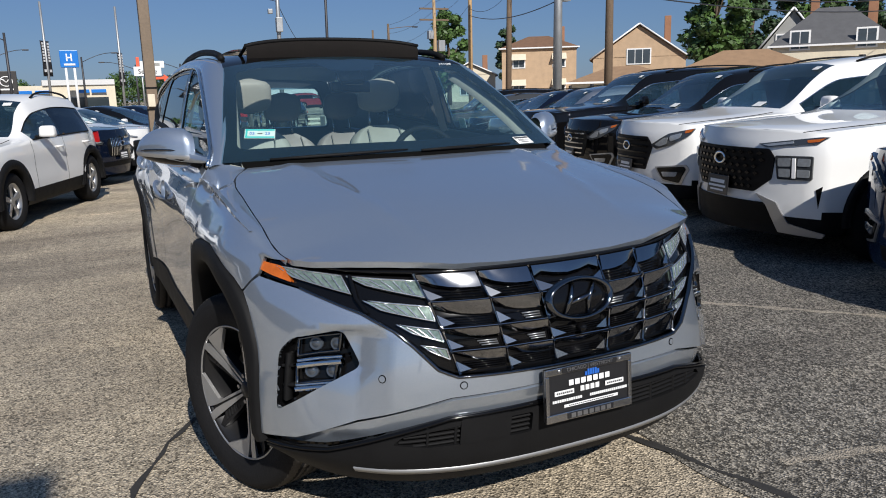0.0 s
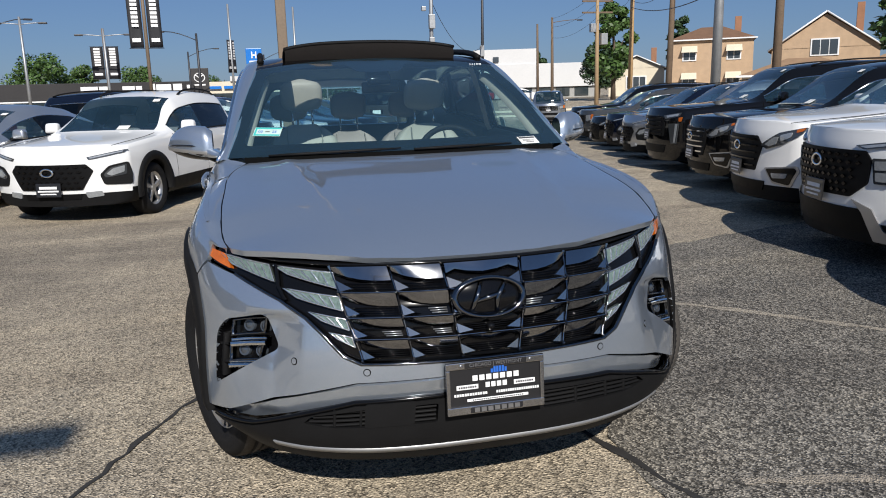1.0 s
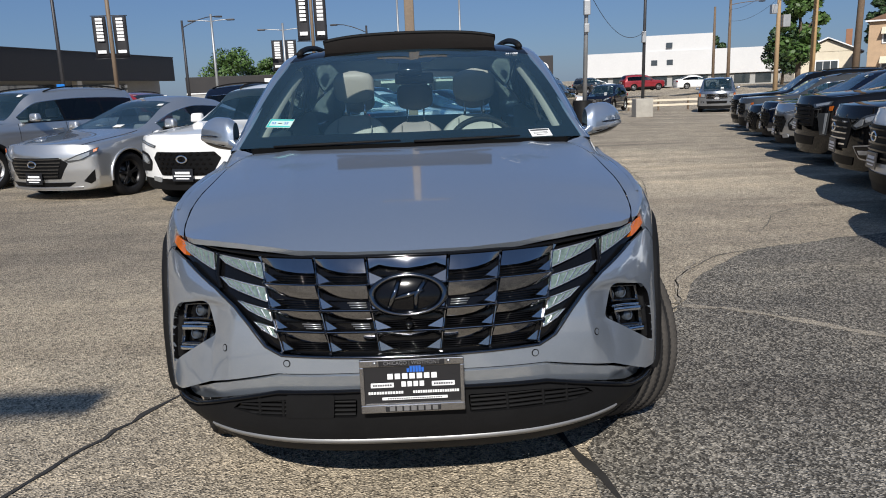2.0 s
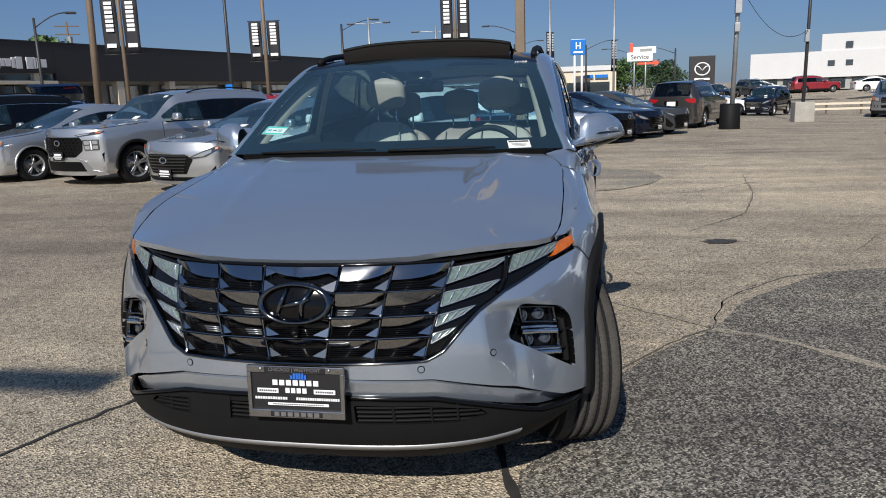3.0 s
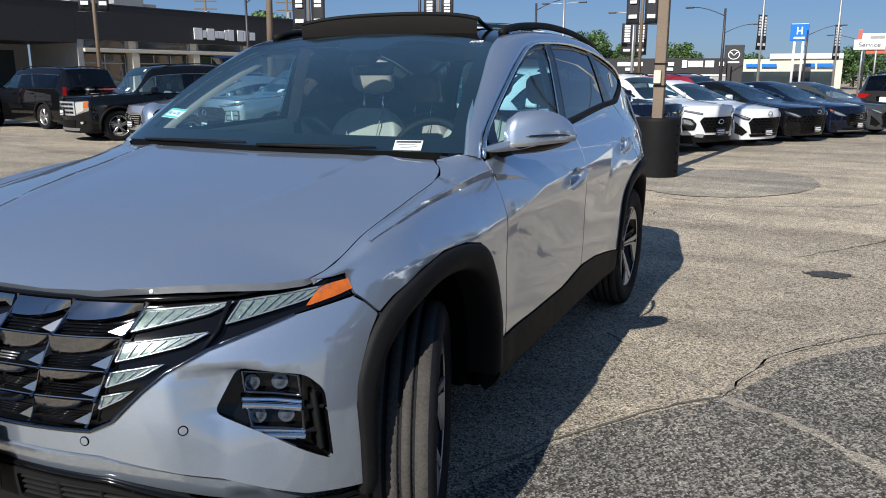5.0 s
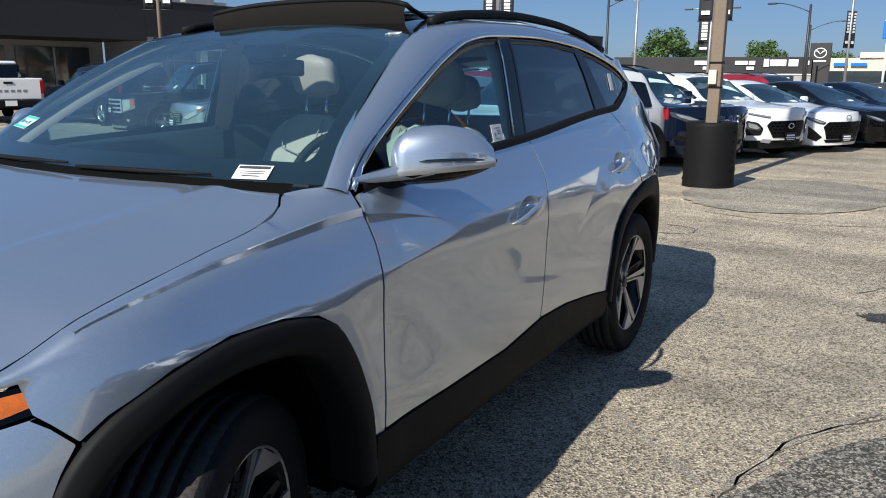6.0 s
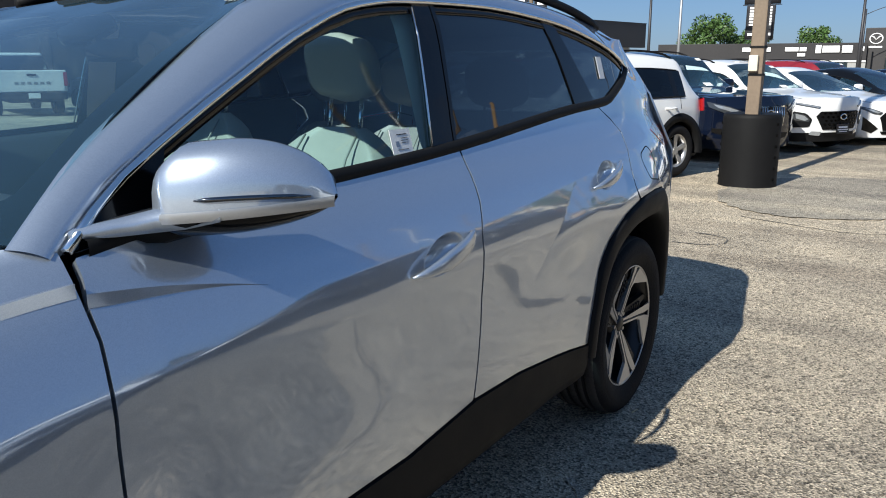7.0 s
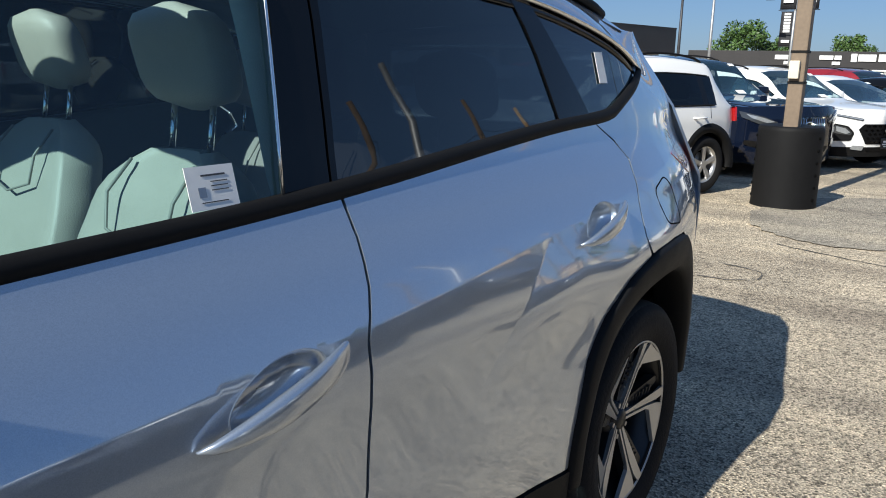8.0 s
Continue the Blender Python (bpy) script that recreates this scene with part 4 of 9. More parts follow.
def lamp_pt(u, z):
    """The nose round the lower lamps, its hollow smoothed, for what sits inside them."""
    s, th, n, a = (1 if u >= 0 else -1), min(abs(u), 1.0) * math.pi / 2, nn_f(z), abs(u)
    d = 0.030 * ease((a - 0.40) / 0.10) * (1 - ease((a - 0.58) / 0.10)) * min(max((z - 0.42) / 0.22, 0), 1)
    r = V3((s * px_f(z) * math.sin(th) ** (2 / n) * (1 + swell(z) * 0.034 * ease((a - 0.52) / 0.40)), YC - (YC - yn_f(z)) * max(math.cos(th), 0.0) ** (2 / n), z))
    return r + V3((-s * 0.55 * d, d * 0.83, 0))


def u_at(y, z):
    """The nose parameter at which the flank reaches y."""
    lo, hi = 0.0, 1.0
    for _ in range(24):
        m = (lo + hi) / 2
        lo, hi = (m, hi) if front_pt(m, z).y < y else (lo, m)
    return lo


def flank_x(y, z):
    if y < YC:
        n = nn_f(z)
        q = min((YC - y) / (YC - yn_f(z)), 1.0)
        a = math.acos(min(max(q, 0.0), 1.0) ** (n / 2)) * 2 / math.pi
        return px_f(z) * (1 - q ** n) ** (1 / n) * (1 + swell(z) * 0.034 * ease((a - 0.52) / 0.40))
    x = px_f(z) * wy_f(y)
    x *= 1 + swell(z) * (0.034 - 0.020 * ease((y - 0.15) / 0.45) + 0.016 * math.exp(-((y - AX_R) / 0.45) ** 2))
    # pressed crease: the panel turns up above it and in below it
    zc = crease_f(y)
    f = min(max((y - 0.25) / 0.3, 0), 1) * min(max((3.3 - y) / 0.3, 0), 1)
    t = z - zc
    slope = 0.060 if t > 0 else 0.150
    x += f * (0.016 * math.exp(-slope * math.sqrt(t * t + 0.000004) / 0.016) - 0.004 * math.exp(-((t + 0.22) / 0.10) ** 2))
    # swollen haunch over the rear wheel, with an edge that runs up the rear door
    e = 1.97 + 1.2 * (z - 0.885)
    q = min(max((y - e) / 0.24, 0.0), 1.0)
    x += 0.014 * q * (2 - q) * ease((3.2 - y) / 0.5) * ease((1.14 - z) / 0.26) * ease((z - 0.74) / 0.16)
    # the rear pillar leans in towards the roof
    x *= 1 - 0.10 * ease((y - 2.85) / 0.42) * ease((z - 1.25) / 0.25)
    # fender flare
    for ya, k in ((AX_F, 0.004 * ease((y - YC) / 0.2)), (AX_R, 0.006)):
        d = math.hypot((y - ya) / 0.56, (z - 0.37) / 0.62)
        x += k * math.exp(-((d - 0.95) / 0.13) ** 2)
    return x


def normal_of(f):
    def g(u, v, e=0.0025):
        p = f(u, v)
        n = (f(u + e, v) - f(u - e, v)).cross(f(u, v + e) - f(u, v - e))
        n = n.normalized() if n.length > 1e-12 else V3((0, 0, 1))
        if n.dot(p - V3((0, min(max(p.y, 0.0), 2.4), 0.55))) < 0:
            n = -n
        return p, n
    return g


def panel(name, loop, fn, material, parent, grid=0.03, depth=0.014, holes=(), proud=0.0, label="", folds=()):
    """A pressed panel with true normals and a turned-in edge."""
    flat, tris = fill2d(loop, grid, holes, folds)
    pts, nrm = [], []
    for u, w in flat:
        p, n = fn(u, w)
        pts.append(p + n * proud), nrm.append(n)
    faces = []
    for t in tris:
        n0 = (pts[t[1]] - pts[t[0]]).cross(pts[t[2]] - pts[t[0]])
        faces.append(tuple(t[:3]) if n0.dot(nrm[t[0]]) > 0 else (t[2], t[1], t[0]))
    if depth:
        edges = {}
        for f in faces:
            for i in range(3):
                edges[(f[i], f[(i + 1) % 3])] = 1
        rim = [(a, b) for a, b in edges if (b, a) not in edges]
        back = {}
        for a, b in rim:
            for q in (a, b):
                if q not in back:
                    back[q] = (len(pts), len(pts) + 1)
                    pts += [pts[q].copy(), pts[q] - nrm[q] * depth]
                    nrm += [V3((0, 0, 0)), V3((0, 0, 0))]
        for a, b in rim:
            faces.append((back[b][0], back[a][0], back[a][1], back[b][1]))
    me = mesh_of(name, pts, faces, material)
    me.normals_split_custom_set_from_vertices([tuple(n) for n in nrm])
    return put(name, me, parent, label)


def grid_mesh(name, rows, material, parent, label="", closed=False):
    """A smooth sheet through rows of points."""
    n, v, f = len(rows[0]), [p for r in rows for p in r], []
    for i in range(len(rows) - 1):
        for j in range(n - 1):
            a = i * n + j
            f.append((a, a + 1, a + n + 1, a + n))
        if closed:
            a = i * n
            f.append((a + n - 1, a, a + n, a + 2 * n - 1))
    me = mesh_of(name, v, f, material)
    bm = bmesh.new()
    bm.from_mesh(me)
    bmesh.ops.recalc_face_normals(bm, faces=bm.faces)
    bm.to_mesh(me)
    bm.free()
    return put(name, me, parent, label)


nose, lamp_face = normal_of(front_pt), normal_of(lamp_pt)


def flank(side):
    return normal_of(lambda y, z: V3((side * flank_x(y, z), y, z)))


# hood: crown and edges
hood_c = curve1([(-0.86, 0.884), (-0.815, 0.904), (-0.76, 0.930), (-0.65, 0.972), (-0.45, 1.028), (-0.2, 1.075), (0.05, 1.115), (0.25, 1.148), (0.45, 1.170)])
hood_e = curve1([(-0.86, 0.860), (-0.70, 0.898), (-0.517, 0.924), (-0.40, 0.965), (-0.3, 1.002), (0.0, 1.059), (0.2, 1.092), (0.345, 1.122), (0.45, 1.142)])
shut_x = curve1([(-0.62, 0.745), (-0.517, 0.785), (-0.40, 0.806), (-0.2, 0.808), (0.0, 0.800), (0.12, 0.797), (0.20, 0.788), (0.25, 0.775), (0.285, 0.757), (0.345, 0.714), (0.36, 0.735), (0.375, 0.757), (0.40, 0.795), (0.46, 0.836)])
vedge_x = curve1([(0.20, 0.788), (0.30, 0.801), (0.40, 0.821), (0.46, 0.836)])
vedge_z = curve1([(0.20, 1.0925), (0.30, 1.114), (0.40, 1.132), (0.46, 1.138)])
edge_z = curve1([(0.345, 1.136), (0.375, 1.147), (0.40, 1.151), (0.46, 1.138)])


def hood_pt(x, y):
    q = min(abs(x) / 0.80, 1.15)
    z = hood_c(y) - (hood_c(y) - hood_e(y)) * q ** (2.6 + 0.8 * ease((y - 0.05) / 0.25))
    # two long raised creases
    c = 0.36 + 0.16 * (y + 0.8)
    z += 0.006 * math.exp(-((abs(x) - c) / 0.035) ** 2) * min(max((y + 0.75) / 0.3, 0), 1)
    return V3((x, y, z))


# ---- its parts ----
hero = tagged(put("suv", None), "metallic silver SUV with faceted dark chrome grille, front wheels turned", "suv", "parked cars on the lot")
BODY = PAINTS["hero"]
INK = mat("ink", (0.05, 0.05, 0.055), 0.6)
GRILLE_DARK = mat("grille_chrome", (0.29, 0.295, 0.31), 0.10, 1.0, vary=0.06, scale=30)
DRL = mat("daytime_lens", (0.17, 0.23, 0.20), 0.22, 0.35, coat=1.0, vary=0.6, scale=90)
MESH_BROWN = mat("deflector_mesh", (0.012, 0.0105, 0.010), 0.75, spec=0.08, vary=0.2, scale=14, bump=0.3, bscale=500)
LED = mat("projector_glass", (0.06, 0.07, 0.085), 0.05, 0.3, coat=1.0)

field = [(0, 0.889), (0.14, 0.887), (0.282, 0.887), (0.38, 0.892), (0.492, 0.897), (0.60, 0.912), (0.66, 0.920), (0.80, 0.932), (0.79, 0.888), (0.62, 0.851), (0.466, 0.792), (0.39, 0.744), (0.345, 0.70), (0.285, 0.632), (0.24, 0.607), (0.1, 0.601)]
field = field + [(0, 0.601)] + [(-u, z) for u, z in field[::-1] if u > 0]
grille = panel("grille", smooth_loop(field, 0.012, True, 0.03), nose, GLOSS_BLACK, hero, 0.03, 0.02, proud=-0.022, label="gloss black grille field with faceted dark chrome tiles")

# chrome line above and below the grille
def strip_on(fn, pts, w, proud, depth, name, material, parent, label=""):
    """A narrow moulding along (u, v) points on a surface."""
    pts = smooth_loop([V3((a, b)) for a, b in pts], 0.0, False, 0.025)
    ring = []
    for i, p in enumerate(pts):
        a, b = pts[max(i - 1, 0)], pts[min(i + 1, len(pts) - 1)]
        d = (b - a).normalized()
        s = V3((-d.y, d.x)) * (w / 2)
        (p0, n0), (p1, n1) = fn(p.x - s.x, p.y - s.y), fn(p.x + s.x, p.y + s.y)
        ring.append([p0 - n0 * depth, p0 + n0 * proud, p1 + n1 * proud, p1 - n1 * depth])
    return grid_mesh(name, ring, material, parent, label, closed=True)


strip_on(nose, [(-0.60, 0.918), (-0.492, 0.903), (-0.282, 0.893), (0, 0.893), (0.282, 0.893), (0.492, 0.903), (0.60, 0.918)], 0.008, 0.001, 0.02, "grille_moulding", GLOSS_BLACK, grille)
strip_on(nose, [(-0.62, 0.849), (-0.466, 0.788), (-0.39, 0.740), (-0.345, 0.696), (-0.285, 0.627), (-0.24, 0.602), (0, 0.597), (0.24, 0.602), (0.285, 0.627), (0.345, 0.696), (0.39, 0.740), (0.466, 0.788), (0.62, 0.849)], 0.007, 0.004, 0.02, "grille_moulding", DARK_CHROME, grille)

# jewelled cells in five columns and four rows: a swept facet over an opening with slats, a bright fang at the outer side
cols_top = (-0.335, -0.197, -0.082, 0.082, 0.197, 0.335)
cols_low = (-0.238, -0.13, -0.040, 0.040, 0.13, 0.238)
row_z = (0.886, 0.815, 0.744, 0.679, 0.612)
FANG = mat("bright_facet", (0.40, 0.41, 0.43), 0.20, 1.0)


def cell_pt(r, c, a, b, off):
    """A point of grille cell r, c: a across and b down the cell, off metres proud."""
    b2 = (r + b) / 4
    ul, ur = (cols_top[c + k] + (cols_low[c + k] - cols_top[c + k]) * b2 for k in (0, 1))
    p, n = nose(ul + (ur - ul) * a, row_z[r] + (row_z[r + 1] - row_z[r]) * b)
    return p + n * off


for r in range(4):
    for c in range(5):
        flip = c > 2
        at = lambda a, b, off: cell_pt(r, c, 1 - a if flip else a, b, off)
        # upper facet: rises towards the middle of the grille; the lower rows turn down
        top, low = ((0.009, -0.004), (0.010, -0.014), (0.008, -0.011), (0.006, -0.010))[r]
        if c == 2:
            edge = [(0.03, 0.34), (0.16, 0.20), (0.32, 0.30), (0.5, 0.36), (0.68, 0.30), (0.84, 0.20), (0.97, 0.34)]
        else:
            edge = [(0.03, 0.16), (0.12, 0.24), (0.26, 0.36), (0.45, 0.45), (0.65, 0.50), (0.85, 0.51), (0.97, 0.50)]
        n = len(edge)
        pts = [at(a, 0.05, top) for a, b in edge] + [at(a, 0.5 * (b + 0.05), (top + low) / 2 + 0.0012) for a, b in edge] + [at(a, b, low) for a, b in edge] * 2 + [at(a, b + 0.04, low - 0.010) for a, b in edge]
        fcs = [(k * n + j, k * n + j + 1, k * n + n + j + 1, k * n + n + j) for k in (0, 1, 3) for j in range(n - 1)]
        put("grille_tile", mesh_of("grille_tile", pts, fcs, GRILLE_DARK), grille)
        # fang at the outer lower corner (both sides of the middle column)
        for m in ((0, 1) if c == 2 else (0,)):
            fa = lambda a, b, off: at(1 - a if m else a, b, off)
            pts = [fa(0.02, 0.46 + 0.03 * (r == 0), -0.002 if r < 2 else -0.008), fa(0.02, 0.93, -0.003), fa(0.26, 0.82, 0.0), fa(0.40, 0.90, -0.012), fa(0.20, 0.98, -0.014), fa(0.16, 0.74, -0.010)]
            put("grille_fang", mesh_of("grille_fang", pts, [(0, 1, 2), (2, 1, 4), (2, 4, 3), (0, 2, 5)], FANG, False), grille)
        # slats in the opening; a few hold painted glints
        for k in range(4):
            b = 0.58 + 0.10 * k
            p0, p1 = at(0.14 + 0.05 * k, b, -0.014), at(0.96, b, -0.014)
            # sun glints put in as colour: short satin pieces on chosen slats
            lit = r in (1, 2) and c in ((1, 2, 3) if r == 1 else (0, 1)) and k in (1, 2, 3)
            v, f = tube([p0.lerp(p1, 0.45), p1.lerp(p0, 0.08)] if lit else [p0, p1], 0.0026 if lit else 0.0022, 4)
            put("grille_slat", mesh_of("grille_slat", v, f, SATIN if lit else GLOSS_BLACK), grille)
# thin bright ribs between columns and rows
for c in range(6):
    for r in range(4):
        cc, aa = (c, 0.0) if c < 5 else (4, 1.0)
        v, f = tube([cell_pt(r, cc, aa, b, o) for b, o in ((0.0, 0.007), (0.12, 0.0), (0.5, -0.002), (0.88, 0.0), (1.0, 0.007))], [0.0060, 0.0026, 0.0018, 0.0026, 0.0060], 4)
        put("grille_rib", mesh_of("grille_rib", v, f, GRILLE_DARK, False), grille)
for r in range(1, 4):
    for c in range(5):
        v, f = tube([cell_pt(r, c, a, 0.0, o) for a, o in ((0.0, 0.005), (0.25, 0.003), (0.5, 0.002), (0.75, 0.003), (1.0, 0.005))], 0.0018, 4)
        put("grille_rib", mesh_of("grille_rib", v, f, FANG, False), grille)

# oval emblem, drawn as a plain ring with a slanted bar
bp, bn = nose(0.0, 0.785)
em = put("emblem", None, hero, m=Matrix.Translation(bp + bn * 0.016) @ Matrix.Rotation(radians(78), 4, "X"))
v, f = lathe([(0.100, -0.012), (0.104, 0.004), (0.113, 0.010), (0.122, 0.004), (0.126, -0.016)], 48, "z")
put("emblem_ring", mesh_of("emblem_ring", [(a * 0.98, b * 0.53, c) for a, b, c in v], f, DARK_CHROME), em, "dark chrome oval ring")
v, f = lathe([(0.0, 0.0), (0.06, -0.002), (0.10, -0.010)], 40, "z")
put("emblem_disc", mesh_of("emblem_disc", [(a * 0.98, b * 0.53, c) for a, b, c in v], f, GLOSS_BLACK), em)
for x0, x1 in ((-0.058, -0.026), (0.026, 0.058)):
    v, f = tube([(x0 - 0.004, -0.045, -0.003), (x0 * 0.8 + 0.004, 0.0, 0.006), (x0 + 0.034, 0.050, -0.003)], [0.007, 0.009, 0.007], 6)
    put("emblem_bar", mesh_of("emblem_bar", v, f, DARK_CHROME), em)
v, f = tube([(-0.05, -0.012, 0.004), (0.0, 0.0, 0.008), (0.05, 0.014, 0.004)], [0.005, 0.009, 0.005], 6)
put("emblem_bar", mesh_of("emblem_bar", v, f, DARK_CHROME), em)
v, f = lathe([(0.0, 0.014), (0.007, 0.012), (0.012, 0.006), (0.013, -0.01)], 16, "z")
cp, cn = nose(0.0, 0.700)
put("front_camera", mesh_of("front_camera", v, f, GLOSS_BLACK), hero, m=Matrix.Translation(cp + cn * 0.006) @ Matrix.Rotation(radians(90), 4, "X"))

# lamp cells that fan out from the grille, amber corner lens
cells = ([(0.490, 0.842), (0.505, 0.889), (0.684, 0.908), (0.640, 0.880)], [(0.318, 0.831), (0.328, 0.874), (0.492, 0.888), (0.450, 0.866)],
         [(0.300, 0.766), (0.311, 0.807), (0.462, 0.826), (0.420, 0.800)], [(0.280, 0.707), (0.291, 0.741), (0.386, 0.760), (0.350, 0.735)], [(0.262, 0.655), (0.272, 0.685), (0.33, 0.700), (0.306, 0.680)])
for sg in (1, -1):
    lamp = panel("headlamp", smooth_loop([(sg * u, z) for u, z in [(0.664, 0.908), (0.735, 0.919), (0.774, 0.922), (0.768, 0.902), (0.705, 0.880), (0.640, 0.863)]], 0.012, True, 0.02), nose, AMBER, hero, 0.02, 0.02, proud=-0.006, label="amber corner lens beside lit lamp cells")
    for k, cl in enumerate(cells):
        lens = panel("lamp_cell", smooth_loop([(sg * u, z) for u, z in cl], 0.006, True, 0.02), nose, DRL, lamp, 0.02, 0.02, proud=-0.010, label="clear ribbed lamp cell")
        (u0, z0), (u1, z1), (u2, z2), (u3, z3) = cl
        nrib = (7, 6, 6, 4, 3)[k]
        strip_on(nose, [(sg * u, z) for u, z in cl + cl[:1]], 0.0035, -0.006, 0.012, "lens_rim", LAMP, lens)
        for j in range(1, nrib):
            t = j / nrib
            strip_on(nose, [(sg * (u1 + (u2 - u1) * t), z1 + (z2 - z1) * t - 0.004), (sg * (u0 + (u3 - u0) * t), z0 + (z3 - z0) * t + 0.003)], 0.0032, -0.006, 0.012, "rib", LAMP, lens)
    strip_on(nose, [(sg * 0.484, 0.892), (sg * 0.478, 0.83), (sg * 0.455, 0.79)], 0.010, -0.006, 0.02, "lamp_divider", GLOSS_BLACK, lamp)

# painted bumper with openings for the lower lamps
arch_f = [(-0.43, 0.345), (-0.435, 0.50), (-0.44, 0.64), (-0.375, 0.775), (-0.295, 0.848), (-0.17, 0.897), (-0.03, 0.920), (0.12, 0.915), (0.23, 0.893), (0.30, 0.85), (0.37, 0.745), (0.43, 0.60), (0.455, 0.40)]
arch_fi = [(-0.385, 0.33), (-0.392, 0.48), (-0.385, 0.60), (-0.34, 0.71), (-0.25, 0.785), (-0.13, 0.828), (0.0, 0.843), (0.12, 0.833), (0.20, 0.808), (0.26, 0.765), (0.33, 0.66), (0.375, 0.55), (0.395, 0.38)]
arch_r = [(-0.50, 0.40), (-0.485, 0.55), (-0.44, 0.71), (-0.36, 0.80), (-0.235, 0.873), (-0.05, 0.913), (0.10, 0.918), (0.25, 0.908), (0.36, 0.86), (0.44, 0.74), (0.49, 0.55), (0.505, 0.38)]
arch_ri = [(-0.425, 0.38), (-0.415, 0.52), (-0.385, 0.62), (-0.33, 0.70), (-0.23, 0.768), (-0.12, 0.803), (0.04, 0.817), (0.20, 0.805), (0.29, 0.77), (0.36, 0.69), (0.415, 0.54), (0.43, 0.38)]
fog = [(0.472, 0.632), (0.523, 0.738), (0.655, 0.706), (0.697, 0.66), (0.722, 0.474)]
half = [(0.0, 0.595), (0.1, 0.595), (0.242, 0.600), (0.290, 0.626), (0.349, 0.694), (0.394, 0.738), (0.470, 0.786), (0.622, 0.846), (0.752, 0.874), (u_at(-0.437, 0.872), 0.872), (u_at(-0.414, 0.852), 0.852), (u_at(AX_F - 0.346, 0.818), 0.818)]
for z in (0.775, 0.70, 0.60, 0.50, 0.40):
    y = AX_F + float(np.interp(z, [p[1] for p in arch_f[:5]], [p[0] for p in arch_f[:5]])) - 0.001
    half.append((u_at(y, z), z))
half += [(u_at(AX_F - 0.43, 0.375), 0.375), (0.66, 0.402), (0.48, 0.478), (0.25, 0.543), (0.0, 0.552)]
for sg in (1, -1):
    lp = smooth_loop([(sg * u, z) for u, z in half], 0.004, True, 0.025)
    hole = smooth_loop([(sg * u, z) for u, z in fog], 0.02, True, 0.025)
    panel("front_bumper", lp, nose, BODY, hero, 0.022, 0.014, holes=(hole,))
    bowl = panel("fog_lamp", smooth_loop([(sg * u, z) for u, z in fog], 0.02, True, 0.02), lamp_face, GLOSS_BLACK, hero, 0.03, 0.0, proud=-0.045, label="lower lamp with twin projectors in a black recess")
    # recess wall
    rim = smooth_loop([(sg * u, z) for u, z in fog], 0.02, True, 0.02)
    rows = [[nose(p.x, p.y)[0] for p in rim + rim[:1]], [lamp_face(p.x, p.y)[0] - lamp_face(p.x, p.y)[1] * 0.046 for p in rim + rim[:1]]]
    grid_mesh("lamp_recess", rows, GLOSS_BLACK, bowl)
    for k, (uu, zz) in enumerate(((0.55, 0.688), (0.602, 0.684), (0.562, 0.612), (0.615, 0.606))):
        p, n = lamp_face(sg * uu, zz)
        v, f = lathe([(0.0, 0.012), (0.010, 0.010), (0.017, 0.004), (0.0185, 0.006), (0.021, 0.005), (0.022, -0.01)], 20, "z")
        q = n.to_track_quat("Z", "Y").to_matrix().to_4x4()
        put("projector", mesh_of("projector", v, f, LED), bowl, "round glass projector", m=Matrix.Translation(p - n * 0.036) @ q)
    for za, wb_, pr in ((0.657, 0.008, -0.012), (0.643, 0.014, -0.006), (0.583, 0.008, -0.012), (0.570, 0.012, -0.006)):
        u0, u1 = (0.528, 0.648) if za > 0.6 else (0.542, 0.658)
        strip_on(lamp_face, [(sg * u0, za - 0.002), (sg * u1, za - 0.022)], wb_, pr, 0.036, "chrome_bar", CHROME, bowl)
    for q4 in ([(0.530, 0.722), (0.640, 0.700), (0.646, 0.650), (0.535, 0.672)], [(0.540, 0.636), (0.650, 0.614), (0.655, 0.566), (0.546, 0.588)]):
        strip_on(lamp_face, [(sg * u, z) for u, z in q4 + q4[:1]], 0.006, -0.010, 0.030, "lamp_bezel", DARK_CHROME, bowl)
    strip_on(lamp_face, [(sg * 0.678, 0.655), (sg * 0.700, 0.505)], 0.012, -0.012, 0.042, "lamp_fin", PLASTIC, bowl)
    for zf in (0.62, 0.56):
        strip_on(lamp_face, [(sg * 0.66, zf), (sg * 0.70, zf - 0.006)], 0.008, -0.012, 0.042, "lamp_fin", PLASTIC, bowl)
    # parking sensors
    for uu, zz in ((0.226, 0.577), (0.414, 0.605), (0.80, 0.64)):
        p, n = nose(sg * uu, zz)
        at_n = Matrix.Translation(p) @ n.to_track_quat("Z", "Y").to_matrix().to_4x4()
        v, f = lathe([(0.0, 0.0022), (0.0092, 0.0020), (0.0096, 0.0)], 18, "z")
        sen = put("parking_sensor", mesh_of("parking_sensor", v, f, BODY, False), hero, m=at_n)
        v, f = lathe([(0.0094, 0.0012), (0.0120, 0.0012), (0.0122, -0.002)], 18, "z")
        put("sensor_ring", mesh_of("sensor_ring", v, f, LINER), sen)
    # undercut strip, gloss edge, lower black bumper
    def low_pt(u, z):
        p = front_pt(u, z)
        k = max(0.0, 0.55 - z)
        return p + V3((0, 0.10 * min(k, 0.06) * (1 - abs(u)), 0))
lower_top = [(-0.80, 0.362), (-0.66, 0.392), (-0.48, 0.468), (-0.25, 0.535), (0, 0.545), (0.25, 0.535), (0.48, 0.468), (0.66, 0.392), (0.80, 0.362)]
